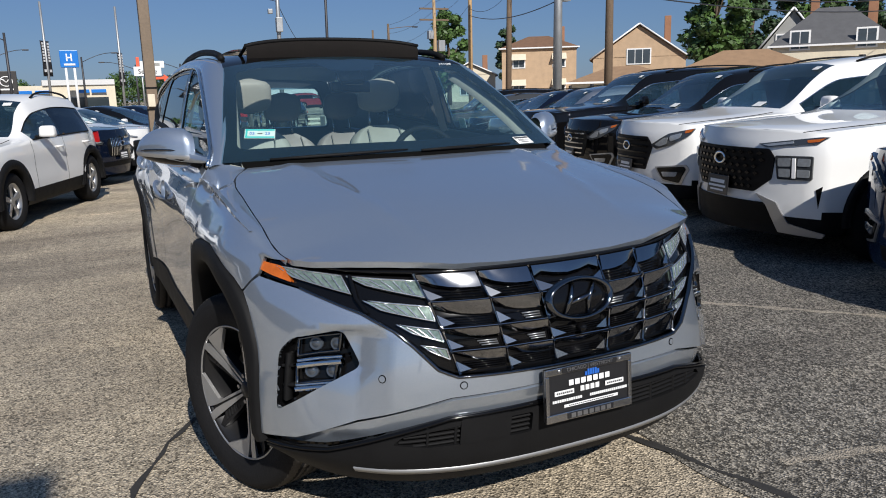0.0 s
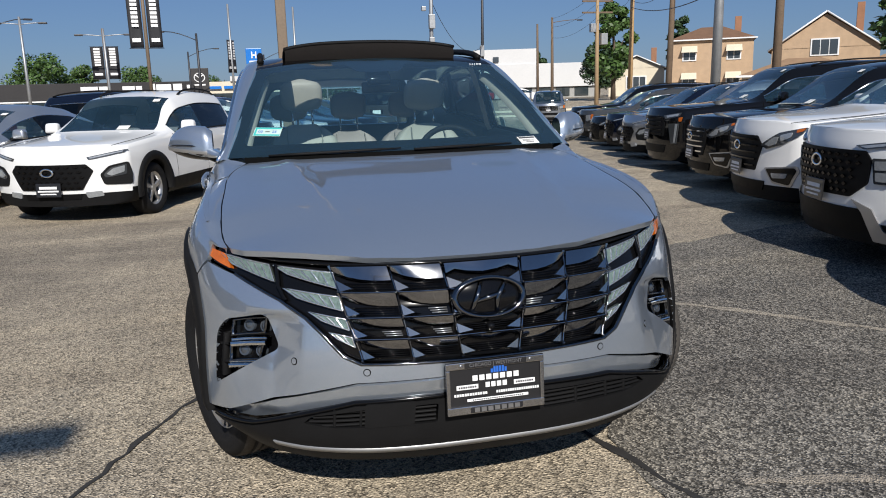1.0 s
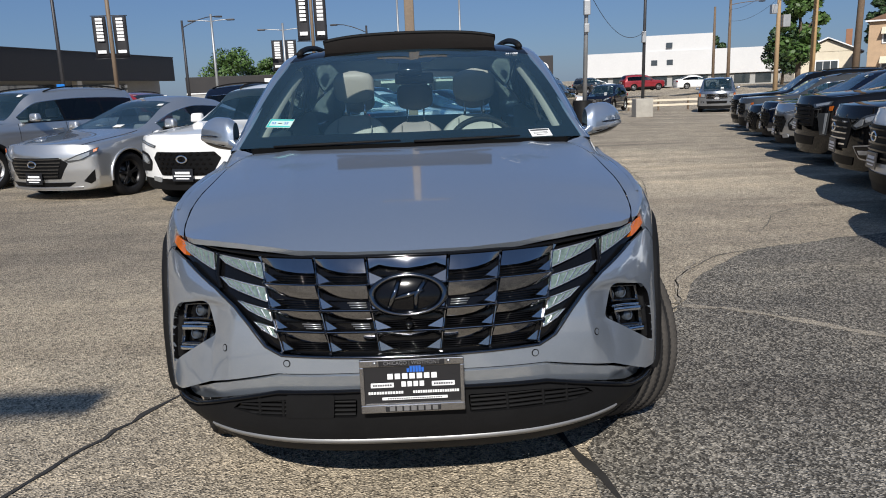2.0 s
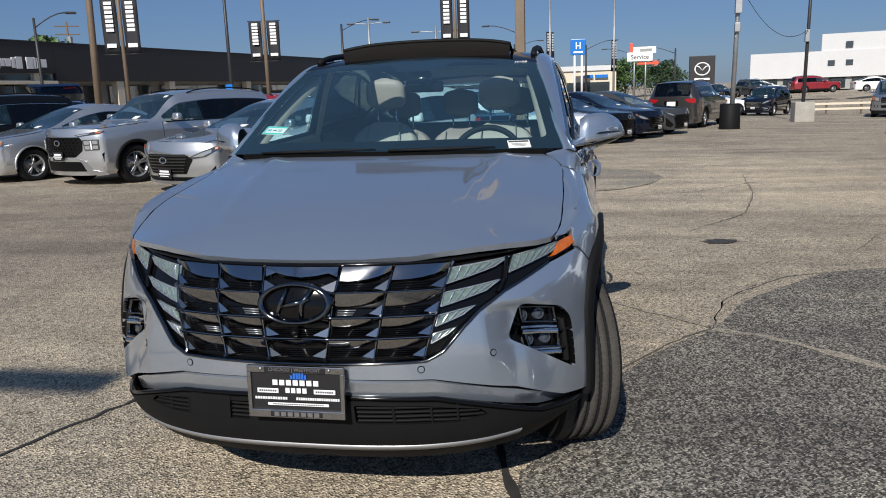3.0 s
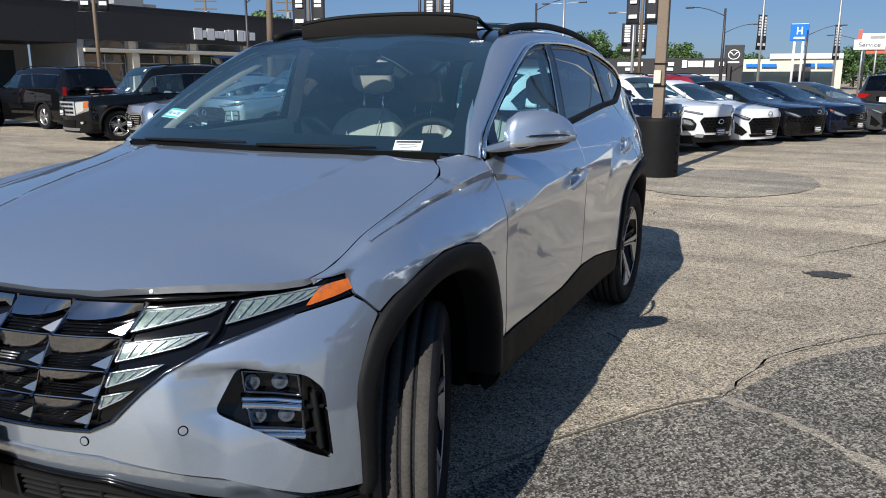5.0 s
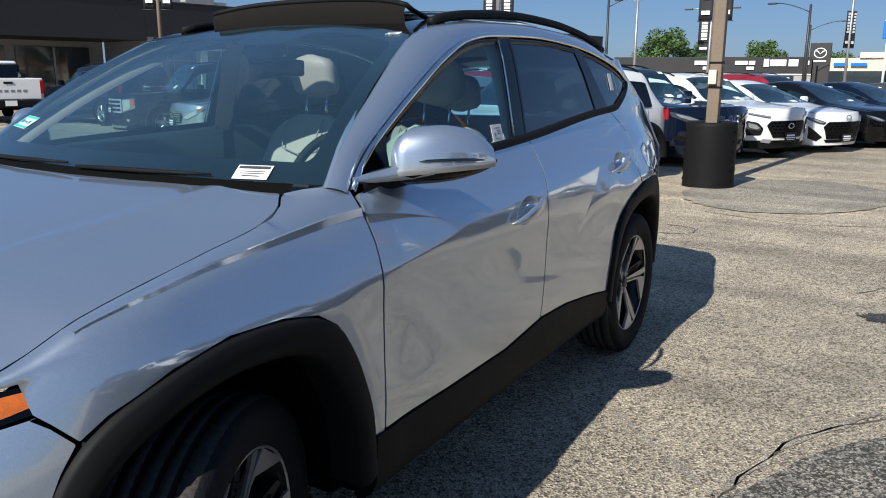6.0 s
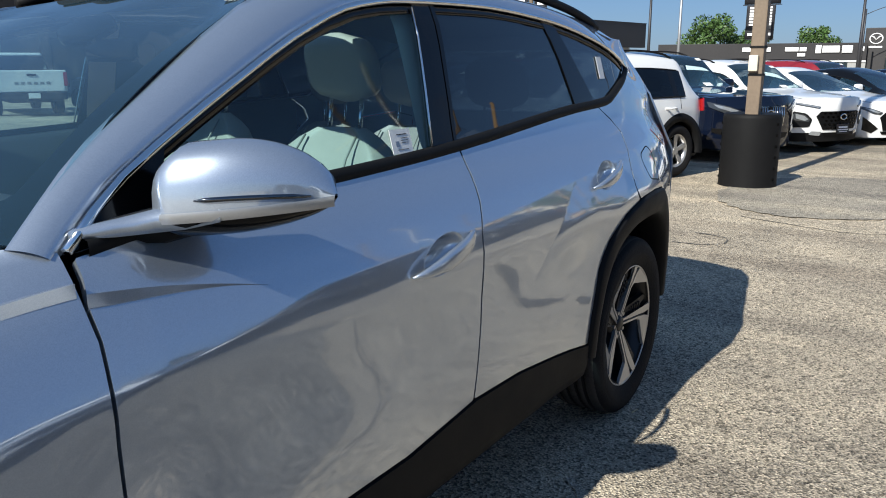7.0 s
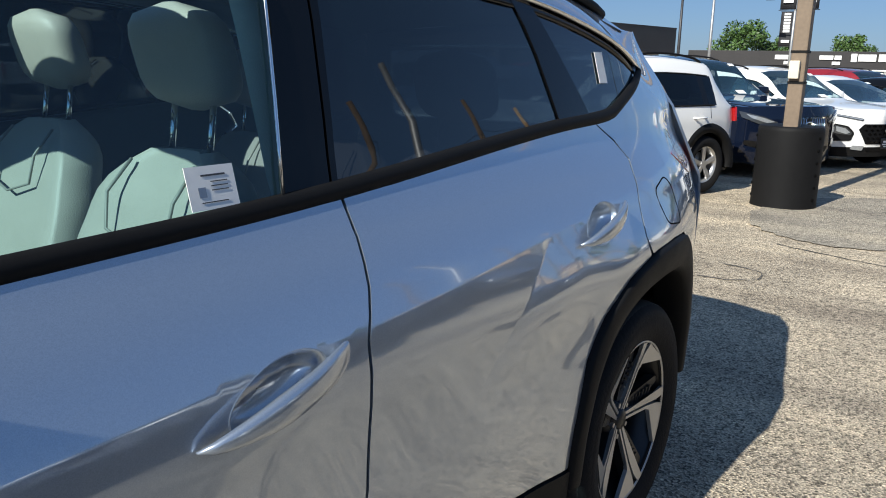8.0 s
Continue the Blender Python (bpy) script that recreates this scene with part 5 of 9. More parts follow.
lower_mid = [(-0.80, 0.345), (-0.66, 0.362), (-0.57, 0.375), (-0.40, 0.432), (-0.25, 0.478), (0, 0.492), (0.25, 0.478), (0.40, 0.432), (0.57, 0.375), (0.66, 0.362), (0.80, 0.345)]


def recess_pt(u, z):
    p, n = nose(u, z)
    return p - n * 0.022


strip_fn = normal_of(lambda u, z: recess_pt(u, z) - V3((0, (z - 0.47) * 0.35, 0)))
panel("bumper_undercut", smooth_loop(lower_top + lower_mid[::-1], 0.0, True, 0.03), strip_fn, BODY, hero, 0.03, 0.01)
strip_on(nose, [(u, z - 0.004) for u, z in lower_mid], 0.012, -0.004, 0.03, "bumper_moulding", GLOSS_BLACK, hero)
vent_r = smooth_loop([(0.075, 0.462), (0.22, 0.456), (0.36, 0.430), (0.385, 0.405), (0.30, 0.393), (0.075, 0.398)], 0.008, True, 0.02)
vent_l = [V3((-p.x, p.y)) for p in vent_r]
low = [(-0.80, 0.335), (-0.66, 0.350), (-0.57, 0.363), (-0.40, 0.420), (-0.25, 0.466), (0, 0.480), (0.25, 0.466), (0.40, 0.420), (0.57, 0.363), (0.66, 0.350), (0.80, 0.335), (0.80, 0.285), (0.6, 0.262), (0.3, 0.25), (0, 0.25), (-0.3, 0.25), (-0.6, 0.262), (-0.80, 0.285)]
bum = panel("lower_bumper", smooth_loop(low, 0.01, True, 0.03), nose, PLASTIC, hero, 0.03, 0.03, holes=(vent_r, vent_l), label="black plastic lower bumper with slatted vents")
for sg in (1, -1):
    panel("vent_backing", [V3((sg * p.x, p.y)) for p in vent_r], nose, LINER, bum, 0.03, 0.0, proud=-0.05)
    for k in range(4):
        zz = 0.405 + 0.015 * k
        strip_on(nose, [(sg * 0.078, zz), (sg * 0.22, zz - 0.001), (sg * (0.37 - 0.012 * abs(k - 1)), zz - 0.012)], 0.006, -0.006, 0.03, "vent_slat", PLASTIC, bum)
    for uu in (0.15, 0.235, 0.30):
        strip_on(nose, [(sg * uu, 0.395), (sg * uu, 0.455)], 0.006, -0.004, 0.03, "vent_post", PLASTIC, bum)
# flat sensor cover on one side of the vent
panel("radar_cover", smooth_loop([(-0.225, 0.472), (-0.118, 0.476), (-0.118, 0.398), (-0.225, 0.394)], 0.006, True, 0.03), nose, PLASTIC, bum, 0.04, 0.02, proud=0.003)
strip_on(nose, [(-0.50, 0.318), (-0.40, 0.311), (-0.22, 0.306), (0, 0.306), (0.22, 0.306), (0.40, 0.311), (0.50, 0.318)], 0.016, 0.004, 0.02, "skid_plate", mat("skid_silver", (0.30, 0.30, 0.30), 0.4, 0.6), hero, "silver skid plate strip under the bumper")

# licence plate with its frame
plate = put("licence_plate", None, hero, m=pose(0.002, -0.957, 0.517, -3))
bm = box((0.318, 0.012, 0.165), (0, 0.004, 0), 0.006)
part("plate_backing", bm, PLATE_BLACK, plate)
FRAME_CHROME = mat("frame_chrome", (0.42, 0.42, 0.43), 0.22, 1.0, vary=0.1, scale=20)
for ax_, az_, sx_ in ((0, 0.073, 0.20), (0, -0.071, 0.17)):
    part("frame_inlay", box((sx_, 0.002, 0.018), (ax_, -0.0105, az_), 0.002), PLATE_BLACK, plate)
for sx_, sz_, ax_, az_ in ((0.318, 0.022, 0, 0.073), (0.318, 0.026, 0, -0.071), (0.013, 0.122, 0.1525, 0.001), (0.013, 0.122, -0.1525, 0.001)):
    part("plate_frame", box((sx_, 0.012, sz_), (ax_, -0.004, az_), 0.003), FRAME_CHROME, plate)
def print_blocks(x0, x1, z, h, count, material, parent, y=-0.0065):
    """A word that is not spelt out: a row of plain blocks, one for each letter."""
    w = (x1 - x0) / count
    for k in range(count):
        part("print", box((w * 0.74, 0.0018, h), (x0 + w * (k + 0.5), y, z)), material, parent)


for x0, x1, z, h, count, mt in ((-0.078, 0.078, 0.030, 0.017, 7, WHITE_BAR), (-0.036, 0.038, 0.005, 0.016, 4, WHITE_BAR), (-0.136, -0.028, -0.021, 0.008, 13, WHITE_BAR), (0.0, 0.142, -0.021, 0.008, 19, WHITE_BAR), (-0.075, 0.078, -0.071, 0.014, 7, STEEL)):
    print_blocks(x0, x1, z, h, count, mt, plate, -0.0065 if z > -0.06 else -0.0118)
for bx, bz, bw, bh in ((-0.092, 0.003, 0.070, 0.015), (0.094, 0.003, 0.070, 0.015), (0.006, -0.040, 0.20, 0.009)):
    part("print", box((bw, 0.002, bh), (bx, -0.0065, bz), 0.0008, None, 1.0, 1), WHITE_BAR, plate)
    print_blocks(bx - bw * 0.42, bx + bw * 0.42, bz, bh * 0.4, 8 if bw < 0.1 else 24, INK, plate, -0.0068)
for k, hh in enumerate((0.012, 0.02, 0.03, 0.022, 0.026, 0.014)):
    part("skyline_print", box((0.007, 0.0018, hh), (-0.012 + 0.009 * k, -0.0064, 0.042 + hh / 2)), BLUE_PRINT, plate)
put("lettering", text_mesh("CHICAGO | WESTMONT", 0.0155, STEEL, 0.0005), plate, m=pose(0, -0.0122, 0.073, 90))
for sx_ in (-0.112, 0.112):
    v, f = lathe([(0.0, 0.003), (0.005, 0.0025), (0.006, 0.0)], 12, "z")
    put("plate_screw", mesh_of("plate_screw", v, f, STEEL), plate, m=pose(sx_, -0.011, 0.074, 90))

# hood
hl = [(0, -0.812), (0.2, -0.806), (0.36, -0.783), (0.5, -0.732), (0.6, -0.685), (0.68, -0.633), (0.735, -0.585), (0.777, -0.525)]
hl += [(shut_x(y) - 0.002 - 0.003 * (y > 0.2), y) for y in (-0.47, -0.40, -0.3, -0.2, -0.1, 0.0, 0.1, 0.16, 0.21, 0.25, 0.285, 0.32)]
hl += [(0.705, 0.343), (0.66, 0.325), (0.5, 0.285), (0.25, 0.25), (0, 0.24)]
hl = hl + [(-x, y) for x, y in hl[::-1] if x > 0]
panel("hood", smooth_loop(hl, 0.01, True, 0.03), normal_of(hood_pt), BODY, hero, 0.035, 0.02)

# fenders: flank below, rolled over a ridge towards the hood
rid_x = curve1([(-0.60, 0.77), (-0.517, 0.812), (-0.42, 0.845), (-0.3, 0.862), (0.0, 0.875), (0.5, 0.868)])
rid_z = curve1([(-0.60, 0.905), (-0.517, 0.935), (-0.42, 0.985), (-0.3, 1.028), (0.0, 1.070), (0.25, 1.082), (0.5, 1.087)])


def fender_pt(y, v):
    zr = rid_z(y)
    s, lo = 0.05, zr - 0.05
    if v <= lo:
        return V3((flank_x(y, v), y, v))
    p0 = V3((flank_x(y, lo), y, lo))
    t0 = (p0 - V3((flank_x(y, lo - 0.02), y, lo - 0.02))).normalized()
    sx = shut_x(y)
    hp = hood_pt(sx, y)
    far = hp.copy()
    if y > 0.2:
        far.z = edge_z(y) if y > 0.345 else far.z
        hp = V3((vedge_x(y), y, vedge_z(y)))
    b = ease((y - 0.12) / 0.34) * 0.85
    p1 = V3((rid_x(y), y, zr)) * (1 - b) + (p0 * 0.5 + hp * 0.5 + V3((0.008, 0, 0.006))) * b
    if y < -0.25:
        p1.z = min(p1.z, hp.z + 0.008 + 0.25 * max(0.0, y + 0.42))
    k = min((v - lo) / 0.13, 1.0)
    if v > lo + 0.13:
        return hp.lerp(far, min((v - lo - 0.13) / 0.05, 1.0))
    return p0 * (1 - k) ** 2 + p1 * (2 * k * (1 - k)) + hp * k * k


def fender_side(sg):
    return normal_of(lambda y, v: V3((sg * fender_pt(y, v).x, y, fender_pt(y, v).z)))


for sg in (1, -1):
    fl = [(AX_F - 0.34, 0.822)]
    fl += [(AX_F + a, b + 0.002) for a, b in ((-0.292, 0.852), (-0.17, 0.899), (-0.03, 0.922), (0.12, 0.917), (0.23, 0.895), (0.30, 0.852), (0.37, 0.747), (0.432, 0.60), (0.458, 0.50))]
    fl += [(0.456, 0.50), (0.459, 0.743), (0.456, 0.85), (0.456, 0.942), (0.463, 1.011), (0.460, rid_z(0.46) - 0.035), (0.458, rid_z(0.458) + 0.128), (0.40, rid_z(0.4) + 0.128), (0.375, rid_z(0.375) + 0.128), (0.345, rid_z(0.345) + 0.128)]
    fl += [(y, rid_z(y) + 0.128) for y in (0.32, 0.285, 0.25)]
    fl += [(y, rid_z(y) + 0.0785) for y in (0.2, 0.1, 0.0, -0.1, -0.2, -0.3, -0.40, -0.47, -0.515)]
    fl += [(-0.505, rid_z(-0.505) + 0.03), (-0.47, rid_z(-0.47) - 0.012), (-0.435, 0.935), (-0.430, 0.880), (-0.41, 0.858)]
    panel("front_fender", smooth_loop(fl, 0.003, True, 0.03), fender_side(sg), BODY, hero, 0.025, 0.016)

# cowl, windscreen, black edge of the glass
ws_base = curve1([(0, 0.262), (0.3, 0.28), (0.55, 0.325), (0.72, 0.375), (0.80, 0.41)])
ws_top = curve1([(0, 1.215), (0.3, 1.195), (0.5, 1.135), (0.64, 1.05)])


def screen_pt(a, b):
    """a from -1 to 1 across, b from 0 at the foot to 1 at the roof."""
    x0, x1 = 0.795 * a, 0.635 * a
    p0 = V3((x0, ws_base(abs(x0)), 1.165 - 0.010 * abs(a) ** 2))
    p1 = V3((x1, ws_top(abs(x1)), 1.607 - 0.055 * abs(a) ** 2.2))
    p = p0 + (p1 - p0) * b
    bul = math.sin(math.pi * b) * 0.028
    return p + V3((0, -bul * 0.4, bul * 0.9))


screen = normal_of(screen_pt)
sl = [(-1, 0), (-0.5, 0), (0, 0), (0.5, 0), (1, 0), (1, 0.5), (1, 1), (0.5, 1), (0, 1), (-0.5, 1), (-1, 1), (-1, 0.5)]
ob = panel("windshield", smooth_loop(sl, 0.0, True, 0.08), screen, GLASS_HERO, hero, 0.08, 0.0, label="clear windshield with a black printed edge")
inner = smooth_loop([(-0.925, 0.10), (0, 0.085), (0.925, 0.10), (0.90, 0.90), (0.6, 0.93), (0.25, 0.93), (0.17, 0.80), (-0.17, 0.80), (-0.25, 0.93), (-0.6, 0.93), (-0.90, 0.90)], 0.05, True, 0.06)
panel("windshield_frit", smooth_loop([(-0.995, 0.004), (0, 0.004), (0.995, 0.004), (0.995, 0.996), (0, 0.996), (-0.995, 0.996)], 0.0, True, 0.06), screen, GLOSS_BLACK, hero, 0.09, 0.0, holes=(inner,), proud=-0.004)
rows = []
for k in range(25):
    a = -0.91 + 1.82 * k / 24
    p = screen_pt(a, 0.015)
    h = hood_pt(0.745 * a, ws_base(abs(0.745 * a)) - 0.035)
    rows.append([p + V3((0, 0, -0.003)), p + V3((0, -0.03, -0.022)), h + V3((0, 0.0, -0.035)), h + V3((0, -0.05, -0.06))])
grid_mesh("cowl", rows, LINER, hero)
for x0, x1, yb in ((-0.62, -0.04, 0.05), (0.02, 0.50, 0.02)):
    pts = [screen_pt(x / 0.80, 0.002 + 0.012 * t) + V3((0, -0.012, 0.004)) for t, x in ((0, x0), (0.5, (x0 + x1) / 2), (1, x1))]
    v, f = tube([pts[0], (pts[0] + pts[1]) / 2, pts[1], (pts[1] + pts[2]) / 2, pts[2]], [0.005, 0.007, 0.007, 0.006, 0.003], 6)
    put("wiper", mesh_of("wiper", v, f, PLASTIC), hero)

# greenhouse side: window line, roof side, roof
win_top = curve1([(0.46, 1.135), (0.60, 1.235), (0.75, 1.318), (0.9, 1.392), (1.1, 1.484), (1.3, 1.548), (1.5, 1.572), (1.9, 1.582), (2.3, 1.560), (2.7, 1.495), (3.0, 1.405), (3.06, 1.385)])
belt_z = curve1([(0.46, 1.128), (0.7, 1.152), (1.5, 1.185), (2.4, 1.252), (2.69, 1.266), (2.80, 1.30), (3.06, 1.385)])


def upper_x(y, z):
    return flank_x(y, z)


roof_e = [(0.40, 0.80, 1.150), (0.56, 0.742, 1.275), (0.72, 0.704, 1.372), (0.90, 0.668, 1.475), (1.06, 0.637, 1.553), (1.2, 0.622, 1.590), (1.5, 0.615, 1.618), (1.9, 0.612, 1.630), (2.3, 0.605, 1.622), (2.7, 0.595, 1.596), (3.0, 0.58, 1.562), (3.25, 0.565, 1.52)]
re_x, re_z = curve1([(y, x) for y, x, z in roof_e]), curve1([(y, z) for y, x, z in roof_e])

def scoop(y, z, k):
    """Outline of the cup behind a door handle."""
    c, d = math.cos(radians(12)), math.sin(radians(12))
    return [(y + 0.004 + k * (0.088 * math.cos(a) * c - 0.042 * math.sin(a) * d), z + 0.002 + k * (0.088 * math.cos(a) * d + 0.042 * math.sin(a) * c)) for a in [2 * math.pi * j / 36 for j in range(36)]]


for sg in (1, -1):
    rows = []
    for k in range(48):
        y = 0.44 + (3.25 - 0.44) * k / 47
        yw = min(y + 0.02, 3.06)
        zw = win_top(yw) + max(0.0, y - 3.04) * 0.60
        p0 = V3((upper_x(max(yw, y), zw), y, zw))
        yb = 0.40 + (y - 0.44) * (3.25 - 0.40) / (3.25 - 0.44)
        p2 = V3((re_x(yb), yb, re_z(yb)))
        p1 = (p0 + p2) / 2 + V3((0.028, -0.01, 0.024)) * min(1, 0.35 + max(0, y - 0.6)) * (1 - ease((y - 2.55) / 0.5))
        rows.append([V3((sg * q.x, q.y, q.z)) for q in [p0 + V3((-0.008, 0.014, -0.014))] + [p0 * (1 - t) ** 2 + p1 * 2 * t * (1 - t) + p2 * t * t for t in (0, 0.15, 0.35, 0.5, 0.65, 0.85, 1)] + [p2 + V3((-0.012, 0, -0.012))]])
    grid_mesh("roof_side", rows, BODY, hero)
    # bright line over the windows, black rubber below them
    v, f = tube([V3((sg * (upper_x(y, win_top(y)) + 0.004), y, win_top(y) - 0.004)) for y in np.linspace(0.47, 3.04, 40)], 0.0085, 8)
    put("window_moulding", mesh_of("window_moulding", v, f, CHROME), hero, "thin bright line over the side windows")
    strip_on(flank(sg), [(y, win_top(y) - 0.018) for y in np.linspace(0.56, 2.98, 24)], 0.030, -0.005, 0.008, "window_seal", GLOSS_BLACK, hero)
    rows = []
    for y in np.linspace(0.50, 3.03, 50):
        z = belt_z(y)
        x = flank_x(y, z)
        rows.append([V3((sg * (x + dx), y, z + dz)) for dx, dz in ((-0.012, 0.020), (0.004, 0.018), (0.007, 0.004), (0.004, -0.010), (-0.01, -0.012))])
    grid_mesh("belt_moulding", rows, PLASTIC, hero)
    gl = flank(sg)
    # door windows and the quarter light
    for nm, lp, mt in (("front_side_window", [(0.66, belt_z(0.66) + 0.012), (1.485, belt_z(1.485) + 0.012), (1.527, 1.40), (1.548, win_top(1.548) - 0.010), (1.3, win_top(1.3) - 0.010), (1.1, win_top(1.1) - 0.010), (0.9, win_top(0.9) - 0.01), (0.70, win_top(0.70) - 0.012)], GLASS_SIDE),
                       ("rear_side_window", [(1.602, belt_z(1.602) + 0.012), (2.395, belt_z(2.395) + 0.012), (2.34, 1.42), (2.275, win_top(2.275) - 0.010), (1.9, win_top(1.9) - 0.010), (1.652, win_top(1.652) - 0.010)], TINTED_HERO),
                       ("quarter_window", [(2.575, belt_z(2.575) + 0.012), (2.68, belt_z(2.68) + 0.01), (2.80, 1.312), (3.02, 1.392), (2.7, win_top(2.7) - 0.010), (2.36, win_top(2.36) - 0.010)], TINTED_HERO)):
        panel(nm, smooth_loop(lp, 0.025, True, 0.04), gl, mt, hero, 0.06, 0.0, proud=-0.008)
    for nm, lp in (("pillar_cover", [(1.487, belt_z(1.487) + 0.008), (1.584, belt_z(1.584) + 0.008), (1.630, win_top(1.63) - 0.008), (1.55, win_top(1.55) - 0.008)]),
                   ("pillar_cover", [(1.590, belt_z(1.590) + 0.008), (1.603, belt_z(1.603) + 0.008), (1.655, win_top(1.655) - 0.008), (1.636, win_top(1.636) - 0.008)]),
                   ("pillar_cover", [(2.397, belt_z(2.397) + 0.008), (2.573, belt_z(2.573) + 0.008), (2.36, win_top(2.36) - 0.008), (2.278, win_top(2.278) - 0.008), (2.342, 1.42)]),
                   ("mirror_patch", [(0.47, belt_z(0.47) + 0.008), (0.66, belt_z(0.66) + 0.008), (0.70, win_top(0.70) - 0.008), (0.60, win_top(0.6) - 0.008)])):
        panel(nm, smooth_loop(lp, 0.003, True, 0.05), gl, GLOSS_BLACK, hero, 0.06, 0.01, proud=-0.003)
    v, f = tube([nose_p for nose_p in (gl(1.478 + 0.16 * (z - 1.18), z)[0] for z in np.linspace(belt_z(1.49) + 0.02, win_top(1.53) - 0.02, 6))], 0.003, 6)
    put("window_channel", mesh_of("window_channel", v, f, CHROME), hero)
    # doors and rear quarter
    fd = [(0.463, 0.505), (0.8, 0.497), (1.2, 0.497), (1.40, 0.518), (1.490, 0.528), (1.527, 0.74), (1.534, 0.88), (1.537, 0.98), (1.569, 1.053), (1.594, 1.13), (1.597, belt_z(1.597) - 0.004), (1.2, belt_z(1.2) - 0.004), (0.8, belt_z(0.8) - 0.004), (0.477, belt_z(0.477) - 0.002), (0.476, 1.10), (0.467, 1.06), (0.470, 1.011), (0.463, 0.942), (0.463, 0.85), (0.466, 0.743)]
    folds = ([(y, crease_f(y)) for y in np.arange(0.30, 3.2, 0.014)], [(1.97 + 1.2 * (z - 0.885), z) for z in np.arange(0.76, 1.05, 0.014)])
    folds = [[p for p in fo if math.hypot(p[0] - 1.359, p[1] - 0.962) > 0.105 and math.hypot(p[0] - 2.409, p[1] - 1.028) > 0.105] for fo in folds]
    near = lambda y0, y1: [[p for p in fo if y0 < p[0] < y1] for fo in folds]
    door = panel("front_door", smooth_loop(fd, 0.006, True, 0.03), gl, BODY, hero, 0.024, 0.016, folds=near(0.475, 1.525), holes=([V3(p) for p in scoop(1.355, 0.960, 1.02)],))
    rd = [(1.497, 0.53), (1.75, 0.520), (2.0, 0.49), (2.243, 0.455)]
    rd += [(AX_R + a - 0.004, b + 0.004) for a, b in ((-0.485, 0.55), (-0.44, 0.71), (-0.36, 0.80), (-0.235, 0.873), (-0.10, 0.905))]
    rd += [(2.625, 0.962), (2.662, 1.057), (2.730, 1.150), (2.680, 1.20), (2.575, belt_z(2.575) - 0.004), (2.0, belt_z(2.0) - 0.004), (1.604, belt_z(1.604) - 0.004), (1.601, 1.13), (1.576, 1.053), (1.544, 0.98), (1.541, 0.88), (1.534, 0.74)]
    rdoor = panel("rear_door", smooth_loop(rd, 0.006, True, 0.03), gl, BODY, hero, 0.022, 0.016, folds=near(1.56, 2.64), holes=([V3(p) for p in scoop(2.405, 1.026, 1.02)],))
    rq = [(2.657, 0.912), (2.70, 0.917), (AX_R + 0.10, 0.922), (AX_R + 0.25, 0.912), (AX_R + 0.36, 0.865), (AX_R + 0.44, 0.745), (AX_R + 0.49, 0.56), (3.36, 0.52), (3.50, 0.55), (3.56, 0.8), (3.55, 1.05), (3.42, 1.30), (3.25, 1.515), (3.06, 1.392), (2.82, 1.306), (2.70, 1.262), (2.582, belt_z(2.582) - 0.004), (2.687, 1.203), (2.738, 1.150), (2.669, 1.057), (2.632, 0.962)]
    panel("rear_quarter", smooth_loop(rq, 0.004, True, 0.03), gl, BODY, hero, 0.03, 0.016, folds=near(2.69, 3.2))
    lp = smooth_loop([(2.80, 1.06), (2.93, 1.085), (2.985, 1.05), (2.985, 0.965), (2.96, 0.945), (2.82, 0.965)], 0.03, True, 0.02)
    strip_on(gl, [tuple(p) for p in lp] + [tuple(lp[0])], 0.004, 0.0006, 0.004, "fuel_door", LINER, hero, "thin gap of the fuel flap")
    panel("tail_lamp", smooth_loop([(3.14, 1.13), (3.36, 1.15), (3.50, 1.12), (3.53, 1.02), (3.33, 1.05)], 0.01, True, 0.03), gl, RED_LENS, hero, 0.04, 0.012, proud=0.002)
    # handles: a bow over a scooped cup
    for drm, yh, zh in ((door, 1.355, 0.960), (rdoor, 2.405, 1.026)):
        rings = []
        for fr, dep in ((1.05, -0.001), (1.0, 0.0015), (0.96, 0.014), (0.86, 0.034), (0.66, 0.046), (0.34, 0.050), (0.02, 0.051)):
            ring = []
            for (cy, cz) in scoop(yh, zh, fr):
                q, n = gl(cy, cz)
                ring.append(q - n * dep)
            rings.append(ring)
        grid_mesh("handle_cup", rings, BODY, drm, closed=True)
        rows = []
        for k in range(19):
            t = k / 18
            y = yh - 0.140 + 0.276 * t
            z = zh - 0.024 + 0.056 * t
            out = 0.005 + 0.034 * math.sin(math.pi * t) ** 0.6
            hgt = 0.0012 + 0.0215 * min(1.0, t / 0.42) ** 0.62 * max(0.0, 1 - max(0.0, (t - 0.80) / 0.20) ** 2.2) ** 0.5
            th = 0.003 + 0.007 * math.sin(math.pi * t) ** 0.5
            x = gl(y, z)[0].x * sg + out
            rows.append([V3((sg * (x + th * math.copysign(abs(math.cos(a)) ** 0.6, math.cos(a))), y, z + hgt * math.sin(a))) for a in [2 * math.pi * j / 14 for j in range(14)]])
        rows = [[sum(rows[0], V3((0, 0, 0))) / 14] * 14] + rows + [[sum(rows[-1], V3((0, 0, 0))) / 14] * 14]
        grid_mesh("door_handle", rows, BODY, drm, closed=True)
    # sill and arch cladding
    sill = [(AX_F + 0.456, 0.50), (0.8, 0.491), (1.2, 0.491), (1.50, 0.524), (1.75, 0.514), (2.0, 0.484), (AX_R - 0.502, 0.450), (AX_R - 0.505, 0.30), (1.6, 0.27), (1.0, 0.27), (AX_F + 0.46, 0.29)]
